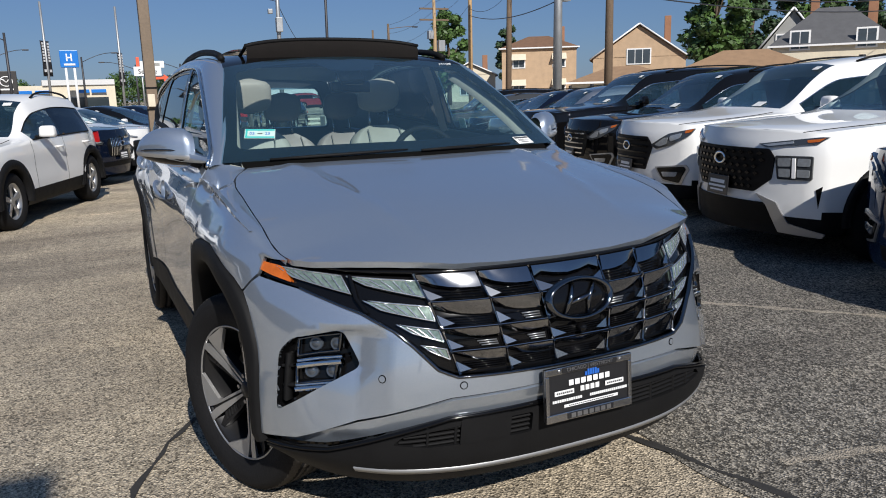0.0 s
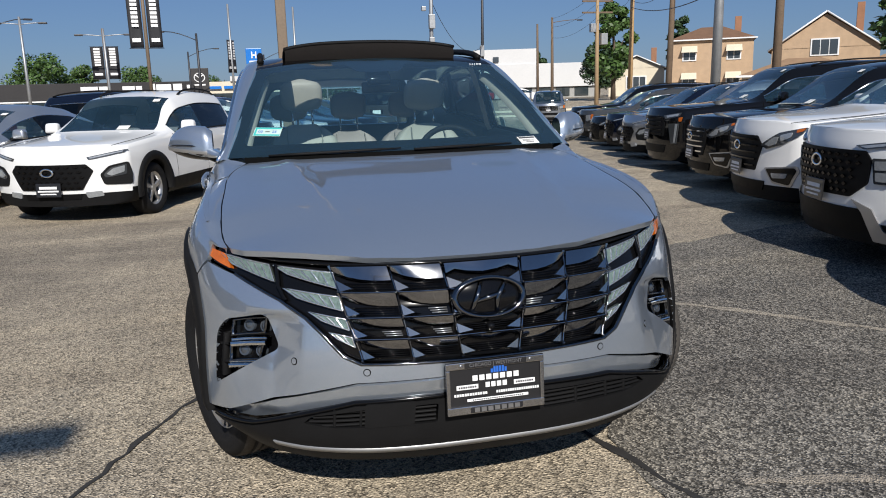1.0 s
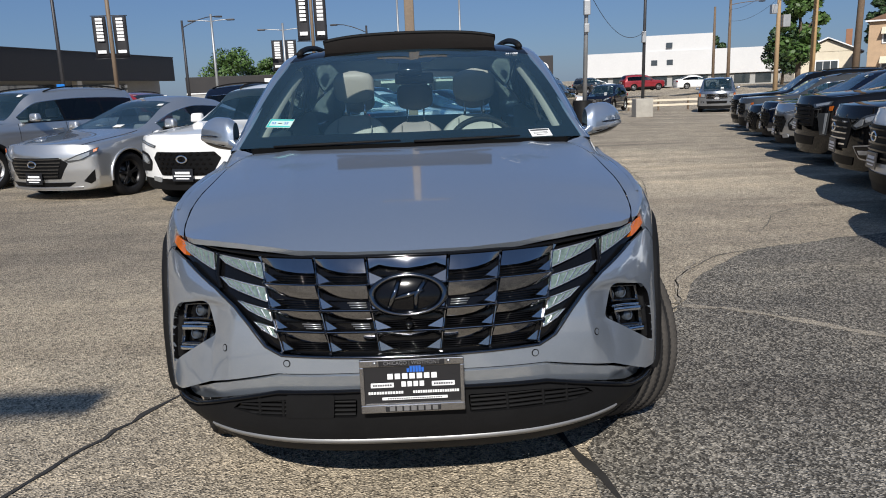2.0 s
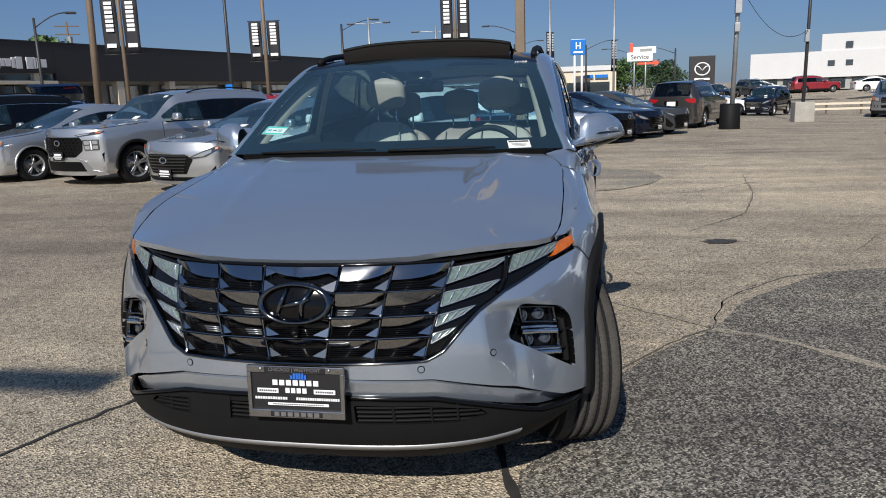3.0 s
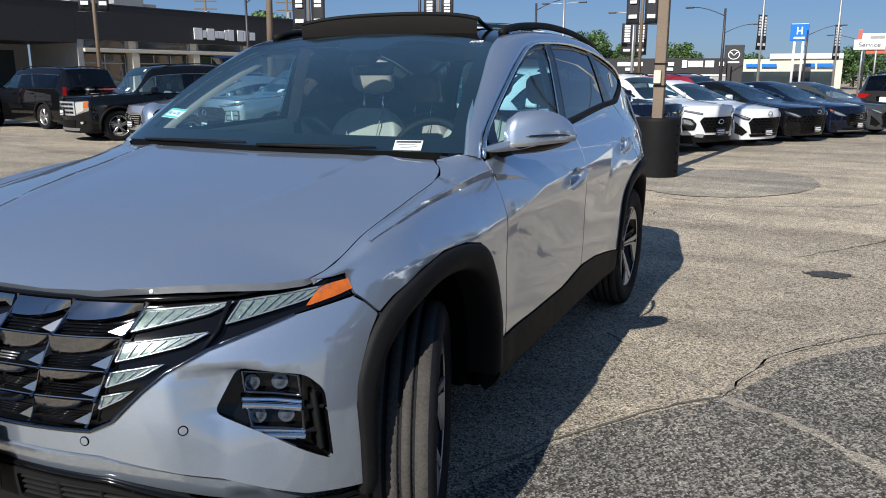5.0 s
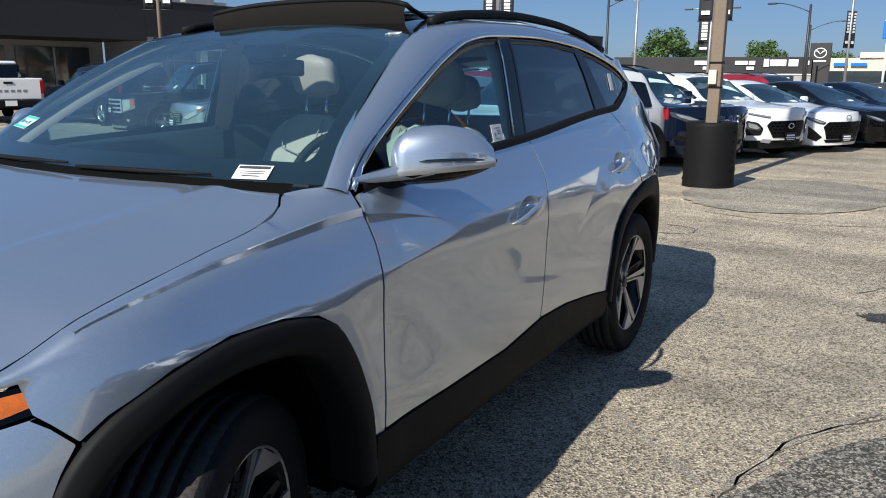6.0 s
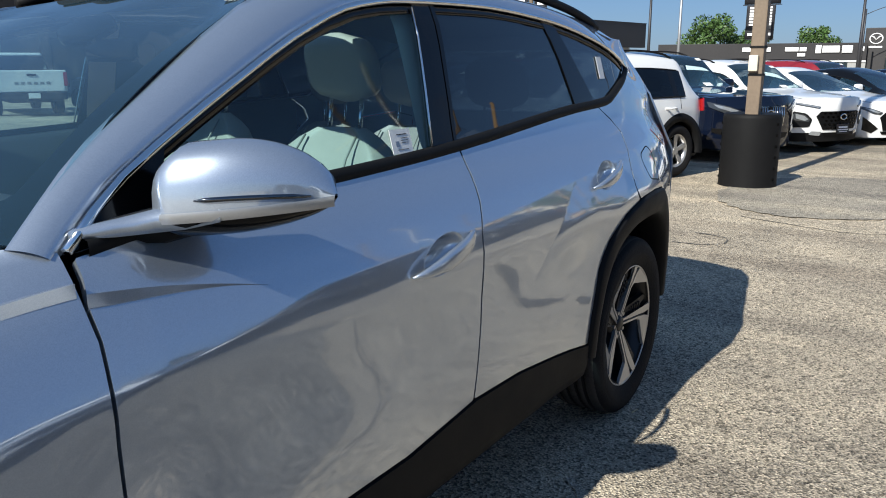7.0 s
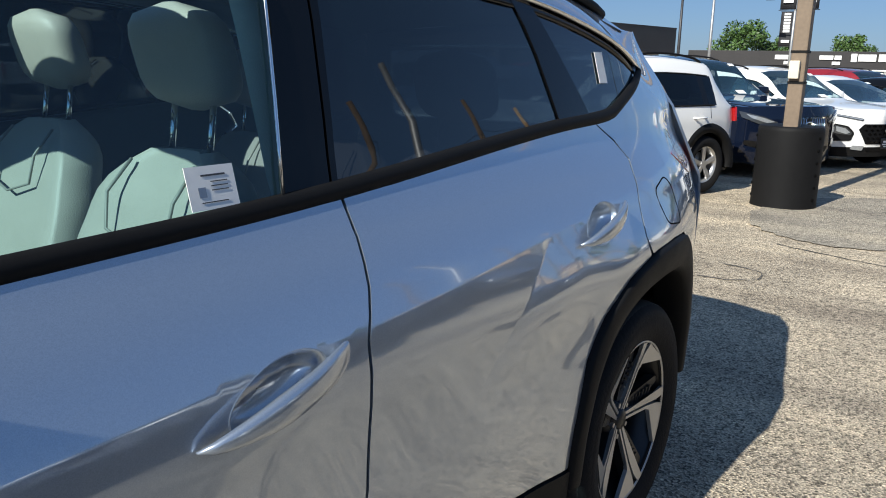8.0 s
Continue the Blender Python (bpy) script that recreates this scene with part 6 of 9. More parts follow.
    panel("sill_cladding", smooth_loop(sill, 0.004, True, 0.03), gl, PLASTIC, hero, 0.03, 0.03, proud=0.006)
    for ax, oo, ii in ((AX_F, arch_f, arch_fi), (AX_R, arch_r, arch_ri)):
        o = smooth_loop([(ax + a, b) for a, b in oo], 0.06, False, 0.03)
        i_ = smooth_loop([(ax + a, b) for a, b in ii], 0.06, False, 0.03)
        n = 60
        def along(l, t):
            q = t * (len(l) - 1)
            k = min(int(q), len(l) - 2)
            return l[k] + (l[k + 1] - l[k]) * (q - k)
        rows = []
        for k in range(n + 1):
            a, b = along(o, k / n), along(i_, k / n)
            r = []
            for t, pr in ((0, -0.012), (0.0, 0.010), (0.10, 0.015), (0.55, 0.017), (0.85, 0.012), (1.0, -0.002), (1.0, -0.05), (1.02, -0.10)):
                c = a + (b - a) * t
                p, nn = gl(c.x, c.y)
                r.append(p + V3((nn.x, 0, 0)).normalized() * pr)
            rows.append(r)
        grid_mesh("arch_cladding", rows, PLASTIC, hero)
        # dark wheel well
        rows = []
        for k in range(n + 1):
            b = along(i_, k / n)
            d = (b - V3((ax, 0.37)))
            b = V3((ax, 0.37)) + d * 1.03
            rows.append([V3((sg * xx, b.x, b.y)) for xx in (0.86, 0.7, 0.52)] + [V3((sg * 0.52, ax, 0.37))])
        grid_mesh("wheel_well", rows, LINER, hero)

# roof with a big glass panel, header, raised wind deflector
def roof_pt(a, y):
    xe, ze = re_x(y), re_z(y)
    crown = 0.034 * min(1, max(0.0, (y - 0.9) / 0.4))
    yy = y + (0.165 * (1 - abs(a) ** 2.0) * max(0.0, 1 - (y - 1.06) / 0.9) if y < 1.96 else 0)
    return V3((a * xe, yy, ze + crown * (1 - abs(a) ** 2.2)))


roofn = normal_of(roof_pt)
panel("roof", smooth_loop([(-1, 1.06), (0, 1.06), (1, 1.06), (1, 2.0), (1, 3.25), (0, 3.25), (-1, 3.25), (-1, 2.0)], 0, True, 0.08), roofn, GLOSS_BLACK, hero, 0.09, 0.01, holes=(smooth_loop([(-0.72, 1.24), (0, 1.24), (0.72, 1.24), (0.72, 1.78), (0, 1.78), (-0.72, 1.78)], 0.03, True, 0.06),), label="gloss black roof with an open sunroof")
panel("sunroof_glass", smooth_loop([(-0.70, 1.72), (0, 1.72), (0.70, 1.72), (0.70, 2.55), (0, 2.55), (-0.70, 2.55)], 0.04, True, 0.08), roofn, TINTED_HERO, hero, 0.1, 0.0, proud=0.03)
rows, top_b = [], []
for k in range(29):
    a = -1 + 2 * k / 28
    x = 0.475 * a
    y = 1.315 - 0.055 * abs(a) ** 2.5
    zb = roof_pt(x / 0.615, y).z
    lift = 0.072 - 0.010 * abs(a) ** 6
    rows.append([V3((x, y + 0.010, zb - 0.03)), V3((x, y, zb + lift * 0.5)), V3((x, y + 0.012, zb + lift - 0.012))])
    top_b.append(V3((x, y + 0.014, zb + lift - 0.006)))
grid_mesh("deflector_mesh", rows, MESH_BROWN, hero, "dark brown mesh wind deflector raised over the sunroof")
v, f = tube([top_b[0] + V3((0.0, 0.24, -0.062)), top_b[0] + V3((0, 0.04, -0.015))] + top_b + [top_b[-1] + V3((0, 0.04, -0.015)), top_b[-1] + V3((0.0, 0.24, -0.062))], 0.0095, 6)
put("deflector_bar", mesh_of("deflector_bar", v, f, PLASTIC), hero)
for sg in (1, -1):
    ys_ = np.linspace(1.22, 3.08, 30)
    v, f = tube([V3((sg * (re_x(y) - 0.012), y, re_z(y) + 0.008 + 0.026 * math.sin(math.pi * min(max((y - 1.22) / 1.86, 0), 1)) ** 0.5)) for y in ys_], 0.017, 8)
    put("roof_rail", mesh_of("roof_rail", v, f, PLASTIC), hero, "black roof rail")

# tail: hatch, rear bumper, rear glass (seen from above and through the cabin)
def tail_pt(a, z):
    n = 2.6
    y0, y1 = float(np.interp(z, (0.3, 0.6, 1.0, 1.3, 1.52, 1.6), (3.2, 3.5, 3.53, 3.40, 3.23, 3.20))), float(np.interp(z, (0.3, 0.6, 0.9, 1.1, 1.3, 1.52, 1.6), (3.55, 3.68, 3.66, 3.64, 3.52, 3.34, 3.28)))
    x = float(np.interp(z, (0.3, 0.55, 1.0, 1.3, 1.52, 1.6), (0.74, 0.80, 0.80, 0.70, 0.565, 0.50)))
    return V3((a * x, y1 - (y1 - y0) * abs(a) ** n, z))


tailn = normal_of(tail_pt)
panel("hatch", smooth_loop([(-1, 0.62), (0, 0.62), (1, 0.62), (1, 1.1), (1, 1.53), (0, 1.56), (-1, 1.53), (-1, 1.1)], 0, True, 0.08), tailn, BODY, hero, 0.09, 0.01, holes=(smooth_loop([(-0.86, 1.16), (0.86, 1.16), (0.84, 1.47), (-0.84, 1.47)], 0.05, True, 0.08),))
panel("rear_window", smooth_loop([(-0.88, 1.15), (0.88, 1.15), (0.86, 1.48), (-0.86, 1.48)], 0.05, True, 0.08), tailn, GLASS_SIDE, hero, 0.09, 0.0, proud=-0.006)
panel("rear_bumper", smooth_loop([(-1, 0.30), (0, 0.30), (1, 0.30), (1, 0.61), (0, 0.61), (-1, 0.61)], 0, True, 0.08), tailn, PLASTIC, hero, 0.09, 0.01)
part("underbody", box((1.04, 3.9, 0.05), (0, 1.35, 0.262), 0.02), LINER, hero)
part("cabin_floor", box((1.66, 1.78, 0.06), (0, 1.36, 0.30), 0.02), LINER, hero)
part("cabin_floor", box((1.60, 0.9, 0.06), (0, 3.0, 0.62), 0.02), LINER, hero)
part("bulkhead", box((1.58, 0.05, 0.72), (0, 0.43, 0.65), 0.01), LINER, hero)
# pressed line along the fender that fades out in the front door
band_z = curve1([(0.46, 1.080), (0.563, 1.068), (0.68, 1.047), (0.82, 1.014)])


for sg in (1, -1):
    for ys_, par in ((np.linspace(-0.34, 0.455, 38), hero), (np.linspace(0.465, 0.80, 18), hero)):
        v, f = [], []
        for y in ys_:
            y = float(y)
            if y < 0.46:
                k = ease((y + 0.34) / 0.22)
                a, b = (fender_pt(y, rid_z(y) - 0.05 + 0.13 * q) for q in (0.57, 0.40))
            else:
                k = ease((0.80 - y) / 0.36)
                zt = band_z(y)
                a, b = V3((flank_x(y, zt), y, zt)), V3((flank_x(y, zt - 0.016 * k - 0.001), y, zt - 0.016 * k - 0.001))
            lip = V3((b.x + 0.0015 * k, y, a.z + 0.002 * k))
            foot = V3((b.x + 0.003 * k, y, b.z - 0.003 * k))
            v += [V3((sg * q.x, q.y, q.z)) for q in (a, lip, lip, foot, foot, V3((b.x - 0.004, y, b.z - 0.012)))]
        for i in range(len(ys_) - 1):
            for j in (0, 2, 4):
                q = (6 * i + j, 6 * i + j + 1, 6 * i + j + 7, 6 * i + j + 6)
                f.append(q if sg < 0 else q[::-1])
        put("fender_crease", mesh_of("fender_crease", v, f, BODY), par)

# ---- its wheels ----
def hero_wheel():
    r, w, rr = R_W, 0.118, 0.2475
    prof = [(rr - 0.012, -w * 0.82), (rr + 0.01, -w * 0.95), (r - 0.05, -w * 1.02), (r - 0.022, -w * 0.95), (r - 0.008, -w * 0.84)]
    groove = []
    for c in (-0.058, -0.021, 0.021, 0.058):
        groove += [(r - 0.001, c - 0.0065), (r - 0.009, c - 0.0045), (r - 0.009, c + 0.0045), (r - 0.001, c + 0.0065)]
    out = [(r - 0.008, w * 0.84), (r - 0.022, w * 0.95), (r - 0.040, w * 1.01), (r - 0.046, w * 1.0), (r - 0.052, w * 1.02), (rr + 0.045, w * 1.0), (rr + 0.040, w * 0.985), (rr + 0.012, w * 0.93), (rr + 0.004, w * 0.86), (rr - 0.012, w * 0.8)]
    prof = prof + groove + out
    n, verts, faces, k = 90, [], [], len(prof)
    for i in range(2 * n):
        a = 2 * math.pi * ((i // 2) + (0.80 if i % 2 else 0.0)) / n
        cut = 0.0045 if i % 2 else 0.0
        for rad, h in prof:
            rad2 = rad - (cut if rad > r - 0.03 and abs(abs(h) - 0.04) > 0.012 else 0)
            tw = 0.10 * (h / w) if rad > r - 0.03 else 0
            verts.append((h, rad2 * math.cos(a + tw * 0.3), rad2 * math.sin(a + tw * 0.3)))
    m = 2 * n
    for i in range(m):
        a, b = i * k, ((i + 1) % m) * k
        faces += [(a + j, b + j, b + j + 1, a + j + 1) for j in range(k - 1)]
    tyre = mesh_of("tyre", verts, faces, RUBBER)
    tyre.materials.append(TREAD)
    for p in tyre.polygons:
        p.material_index = int(math.hypot(p.center.y, p.center.z) > r - 0.017 and min(abs(abs(p.center.x) - c) for c in (0.058, 0.021)) > 0.006)
    v, f = lathe([(rr, -w * 0.82), (rr - 0.02, -w * 0.7), (rr - 0.032, -w * 0.2), (rr - 0.03, w * 0.35), (rr - 0.016, w * 0.62), (rr - 0.004, w * 0.80), (rr + 0.002, w * 0.84)], 64)
    barrel = mesh_of("rim", v, f, DARK_ALLOY)

    def plate(pts, x, dep, material, nm):
        bm = bmesh.new()
        top = [bm.verts.new((x(rad), rad * math.cos(radians(p)), rad * math.sin(radians(p)))) for rad, p in pts]
        low = [bm.verts.new((x(rad) - dep, rad * 0.99 * math.cos(radians(p)), rad * 0.99 * math.sin(radians(p)))) for rad, p in pts]
        bm.faces.new(top)
        for i in range(len(pts)):
            j = (i + 1) % len(pts)
            bm.faces.new((top[i], low[i], low[j], top[j]))
        bmesh.ops.triangulate(bm, faces=[fc for fc in bm.faces if len(fc.verts) > 4])
        return bm_mesh(nm, bm, material, angle=25)
    fx = lambda rad: w * (0.52 + 0.36 * (rad / rr) ** 1.6)
    gx = lambda rad: w * (0.38 + 0.36 * (rad / rr) ** 1.6)
    def polar(pts):
        return [(math.hypot(p, q), math.degrees(math.atan2(q, p))) for p, q in pts]
    # each spoke: two thin machined ribs beside a dark groove, flaring at the rim
    blade = plate(polar([(0.030, -0.004), (0.160, -0.004), (0.210, -0.006), (0.2425, -0.014), (0.2085, -0.128), (0.1985, -0.137), (0.176, -0.022), (0.155, -0.0135), (0.100, -0.0115), (0.030, -0.0125)]), fx, 0.012, ALLOY, "spoke")
    edge = plate(polar([(0.030, 0.004), (0.030, 0.0125), (0.100, 0.0115), (0.155, 0.0125), (0.185, 0.0135), (0.2385, 0.044), (0.2425, 0.016), (0.210, 0.006), (0.160, 0.004)]), fx, 0.012, ALLOY, "spoke_edge")
    ridge = plate(polar([(0.030, -0.014), (0.236, -0.02), (0.236, 0.02), (0.160, 0.020), (0.225, 0.070), (0.208, 0.084), (0.090, 0.052), (0.040, 0.030)]), lambda rad: fx(rad) - 0.014, 0.030, DARK_ALLOY, "spoke_insert")
    fin = plate(polar([(0.100, 0.016), (0.106, 0.016), (0.112, 0.046), (0.106, 0.046)]), lambda rad: fx(rad) - 0.009, 0.01, DARK_ALLOY, "insert_rib")
    v, f = lathe([(0.0, w * 0.60), (0.026, w * 0.59), (0.031, w * 0.55), (0.034, w * 0.50), (0.065, w * 0.44), (0.072, w * 0.20), (0.06, -w * 0.2)], 32)
    hub = mesh_of("hub_cap", v, f, DARK_ALLOY)
    v, f = lathe([(0.055, -w * 0.05), (0.16, -w * 0.05), (0.162, -w * 0.22), (0.055, -w * 0.22)], 40)
    disc = mesh_of("brake_disc", v, f, STEEL)
    bm = bmesh.new()
    for k in range(5):
        a = radians(72 * k + 36)
        hv = bmesh.ops.create_cone(bm, cap_ends=True, segments=8, radius1=0.009, radius2=0.008, depth=0.02)["verts"]
        bmesh.ops.transform(bm, matrix=Matrix.Translation((w * 0.46, 0.052 * math.cos(a), 0.052 * math.sin(a))) @ Matrix.Rotation(radians(90), 4, "Y"), verts=hv)
    nuts = bm_mesh("wheel_nuts", bm, STEEL)
    return tyre, barrel, blade, ridge, fin, edge, hub, disc, nuts


HW = hero_wheel()
v, f = lathe([(0.2425, 0.098), (0.2445, 0.1015), (0.249, 0.1015), (0.2505, 0.097)], 72)
LIP = mesh_of("rim_lip", v, f, ALLOY)
for x, y, st, ph in ((0.797, AX_F, 21, -2), (-0.797, AX_F, 21, -6), (0.802, AX_R, 0, -2), (-0.802, AX_R, 0, 20)):
    wh = put("wheel", None, hero, "dark tyre on a machined five-spoke alloy rim", m=pose(x, y, R_W, 0, 0, (0 if x > 0 else 180) + st))
    put("rim_lip", LIP, wh)
    for nm, me in zip(("tyre", "rim", None, None, None, None, "hub_cap", "brake_disc", "wheel_nuts"), HW):
        if nm:
            put(nm, me, wh)
    for k in range(5):
        for nm, me in (("spoke", HW[2]), ("spoke_insert", HW[3]), ("spoke_edge", HW[5])):
            put(nm, me, wh, m=Matrix.Rotation(radians(72 * k + ph), 4, "X"))
        for j in range(6):
            put("insert_rib", HW[4], wh, m=Matrix.Rotation(radians(72 * k + ph), 4, "X") @ Matrix.Translation((0.0045 * (j - 1), 0.0165 * (j - 1), 0.004 * (j - 1))))

# ---- its mirrors ----
for sg in (1, -1):
    mi = put("door_mirror", None, hero, "silver mirror shell over a black foot")
    up, dn = [], []
    N, M = 15, 14
    for i in range(N):
        t = i / (N - 1)
        x = 0.862 + 0.214 * t
        e = max(0.0, 1 - max(0.0, (t - 0.36) / 0.642) ** 2.0) ** 0.60
        e0 = 0.80 + 0.20 * ease(t / 0.14)
        cy, cz = 0.672 + 0.140 * t ** 1.3, 1.209 + 0.020 * t
        ry, rzu, rzd = 0.080 * e * e0, 0.100 * e * e0, 0.058 * e * (0.6 + 0.4 * e0)
        rowu, rowd = [], []
        for j in range(M + 1):
            a = math.pi * j / M
            rowu.append(V3((sg * x, cy - ry * math.cos(a), cz - 0.034 + (rzu + 0.012 * e) * math.sin(a) ** 0.62)))
            rowd.append(V3((sg * x, cy - ry * 0.985 * math.cos(a), cz - 0.034 - rzd * 0.8 * math.sin(a) ** 0.8)))
        up.append(rowu), dn.append(rowd)
    grid_mesh("mirror_shell", up, BODY, mi)
    grid_mesh("mirror_underside", dn, GLOSS_BLACK, mi, "black underside of the mirror")
    rows = [[r[0] + V3((sg * 0.001, -0.0015, 0.002)), r[0] + V3((sg * 0.0015, -0.003, -0.006)), r[0] + V3((-sg * 0.001, 0.0, -0.016))] for r in up[1:]]
    grid_mesh("mirror_strip", rows, ALLOY, mi, "satin silver strip under the mirror shell")
    # inner face with the glass
    bm = bmesh.new()
    bm.faces.new([bm.verts.new(p) for p in up[0] + dn[0][::-1][1:-1]])
    bmesh.ops.triangulate(bm, faces=bm.faces)
    part("mirror_inner", bm, GLOSS_BLACK, mi)
    pts = [r[0].lerp(r[1], 0.45) + V3((sg * 0.001, -0.001, 0)) for r in up[5:-1]]
    v, f = tube(pts, [0.001] + [0.0045] * (len(pts) - 2) + [0.002], 6)
    put("turn_signal", mesh_of("turn_signal", v, f, DARK_CHROME), mi, "slim dark turn signal slit")
    arm = [(0.815, 0.495, 1.160, 0.006), (0.845, 0.555, 1.163, 0.013), (0.870, 0.610, 1.168, 0.018), (0.905, 0.640, 1.172, 0.018), (0.96, 0.665, 1.178, 0.010)]
    rows = [[V3((sg * (x + dx), y + dy, z + dz * h)) for dx, dy, dz in ((-0.02, 0.03, 1), (0.012, -0.012, 1), (0.014, -0.014, -1), (-0.02, 0.03, -1))] for x, y, z, h in arm]
    grid_mesh("mirror_arm", rows, BODY, mi, closed=True)
    v, f = tube([(sg * 0.80, 0.56, 1.14), (sg * 0.85, 0.63, 1.145), (sg * 0.89, 0.69, 1.165)], [0.02, 0.024, 0.03], 8)
    put("mirror_foot", mesh_of("mirror_foot", v, f, PLASTIC), mi)

# ---- its cabin ----
rows = []
for y, z in ((0.30, 1.135), (0.50, 1.128), (0.72, 1.110), (0.86, 1.085), (0.92, 1.02), (0.90, 0.80), (0.80, 0.60)):
    rows.append([V3((x, y + 0.06 * (abs(x) / 0.78) ** 2, z - 0.012 * (abs(x) / 0.78) ** 2)) for x in np.linspace(-0.775, 0.775, 17)])
grid_mesh("dashboard", rows, DASH, hero, "dark soft-touch dashboard")
bm = box((0.30, 0.20, 0.05), (0.37, 0.80, 1.105), 0.022)
part("instrument_hood", bm, DASH, hero, smooth=True)
sw = put("steering_wheel", None, hero, "black leather steering wheel", m=pose(0.375, 0.955, 1.055, 66))
v, f = lathe([(0.184 + 0.0165 * math.cos(a), 0.0165 * math.sin(a)) for a in [2 * math.pi * k / 12 for k in range(13)]], 48, "z")
put("wheel_ring", mesh_of("wheel_ring", v, f, PLASTIC), sw)
part("wheel_hub", box((0.16, 0.11, 0.05), (0, -0.01, -0.02), 0.02), DASH, sw, smooth=True)
for a in (0, 180, 270):
    c = Matrix.Rotation(radians(a), 3, "Z")
    part("wheel_spoke", box((0.13, 0.035, 0.018), c @ V3((0.12, 0, -0.01)), 0.006, c), PLASTIC, sw)


SEAM = mat("seam_leather", (0.24, 0.23, 0.20), 0.5)


def seat(x, y, zs, mat_back, front=True):
    st = put("front_seat" if front else "rear_seat", None, hero, "cream leather seat with a raised headrest", m=pose(x, y, zs))
    # backrest: padded loft
    rows = []
    for k in range(22):
        t = k / 21
        z = 0.08 + 0.60 * t
        hw = 0.245 * (1 - 0.45 * max(0.0, t - 0.62) ** 1.6 * 2.2) * (0.9 + 0.1 * math.sin(math.pi * min(t * 1.3, 1)))
        th = 0.075 - 0.02 * t
        # rounded shoulders and a closed foot
        r = max(0.0, (t - 0.80) / 0.20)
        hw, th = hw * (1 - 0.55 * r ** 2.6), th * max(0.15, 1 - r ** 3)
        if k == 0:
            hw, th = hw * 0.8, th * 0.25
        cy = 0.10 + 0.20 * t
        ring = []
        for j in range(20):
            a = 2 * math.pi * j / 20
            ca, sa = math.cos(a), math.sin(a)
            xx = hw * math.copysign(abs(ca) ** 0.45, ca)
            yy = th * math.copysign(abs(sa) ** 0.6, sa)
            yy += 0.035 * (abs(xx) / hw) ** 3 * (-1 if sa < 0 else 0.2)
            ring.append(V3((xx, cy + yy, z)))
        rows.append(ring)
    grid_mesh("backrest", rows, mat_back, st, closed=True)
    # seam panel at the shoulder
    v, f = tube([(-0.10, 0.235, 0.66), (-0.105, 0.18, 0.60), (-0.095, 0.165, 0.53), (0.0, 0.155, 0.505), (0.095, 0.165, 0.53), (0.105, 0.18, 0.60), (0.10, 0.235, 0.66)], 0.0035, 6)
    put("seat_seam", mesh_of("seat_seam", v, f, SEAM), st)
    rows = []
    for k in range(11):
        t = k / 10
        z = 0.755 + 0.20 * t
        e = math.sqrt(max(0.02, 1 - (2 * t - 1) ** 4 * 0.98))
        ring = []
        for j in range(18):
            a = 2 * math.pi * j / 18
            ca, sa = math.cos(a), math.sin(a)
            ring.append(V3((0.128 * e * math.copysign(abs(ca) ** 0.6, ca), 0.325 - 0.05 * t + 0.052 * e * math.copysign(abs(sa) ** 0.7, sa), z)))
        rows.append(ring)
    hr = grid_mesh("headrest", rows, mat_back, st, closed=True)
    for dx in (-0.06, 0.06):
        v, f = tube([(dx, 0.295, 0.64), (dx, 0.318, 0.79)], 0.0065, 8)
        put("headrest_post", mesh_of("headrest_post", v, f, CHROME), hr)
    bm = box((0.50, 0.52, 0.16), (0, -0.16, 0.06), 0.06, Matrix.Rotation(radians(6), 3, "X"), 0.95, 3)
    part("cushion", bm, mat_back, st, smooth=True)
    return st


seat(0.375, 1.34, 0.545, SEAT_CREAM)
seat(-0.37, 1.47, 0.56, SEAT_CREAM)
for x in (-0.42, 0.0, 0.42):
    seat(x, 2.18, 0.48, SEAT_GREY, False)
part("centre_console", box((0.22, 0.9, 0.32), (0, 1.12, 0.66), 0.05), DASH, hero, smooth=True)
for sg in (1, -1):
    for y0, y1, mt in ((0.52, 1.53, DASH), (1.60, 2.55, DASH)):
        rows = [[V3((sg * (flank_x(y, belt_z(y) - 0.01) - dx), y, z)) for dx, z in ((0.03, belt_z(y) - 0.002), (0.075, belt_z(y) - 0.02), (0.085, 0.95), (0.11, 0.80), (0.10, 0.36))] for y in np.linspace(y0, y1, 12)]
        grid_mesh("door_card", rows, mt, hero)
    rows = [[screen_pt(sg * a, b) + V3((0, 0.03, -0.035 - d)) for a, d in ((0.985, 0.005), (0.955, 0.0), (0.905, 0.012), (0.90, 0.04))] for b in np.linspace(0.05, 0.97, 12)]
    grid_mesh("pillar_trim", rows, SEAT_CREAM, hero)
    rows = [[V3((sg * (flank_x(y, z) - 0.05), y, z)) for y in (1.50, 1.535, 1.58, 1.61)] for z in np.linspace(1.16, 1.56, 8)]
    grid_mesh("pillar_trim", rows, SEAT_CREAM, hero)
rows = [[V3((x, y, re_z(min(max(y, 1.06), 3.2)) - 0.022 + 0.028 * (1 - (abs(x) / 0.6) ** 2))) for x in np.linspace(-0.60, 0.60, 9)] for y in (1.80, 2.2, 2.6, 3.0, 3.18)]
grid_mesh("headliner", rows, SEAT_GREY, hero)
for x0, x1, ya, yb in ((-0.60, 0.60, 1.13, 1.24), (-0.60, -0.46, 1.24, 1.80), (0.46, 0.60, 1.24, 1.80)):
    rows = [[roof_pt(x / 0.62, y) + V3((0, 0, -0.03)) for x in np.linspace(x0, x1, 7)] for y in np.linspace(ya, yb, 4)]
    grid_mesh("headliner", rows, SEAT_CREAM, hero)
p = screen_pt(0, 0.80)
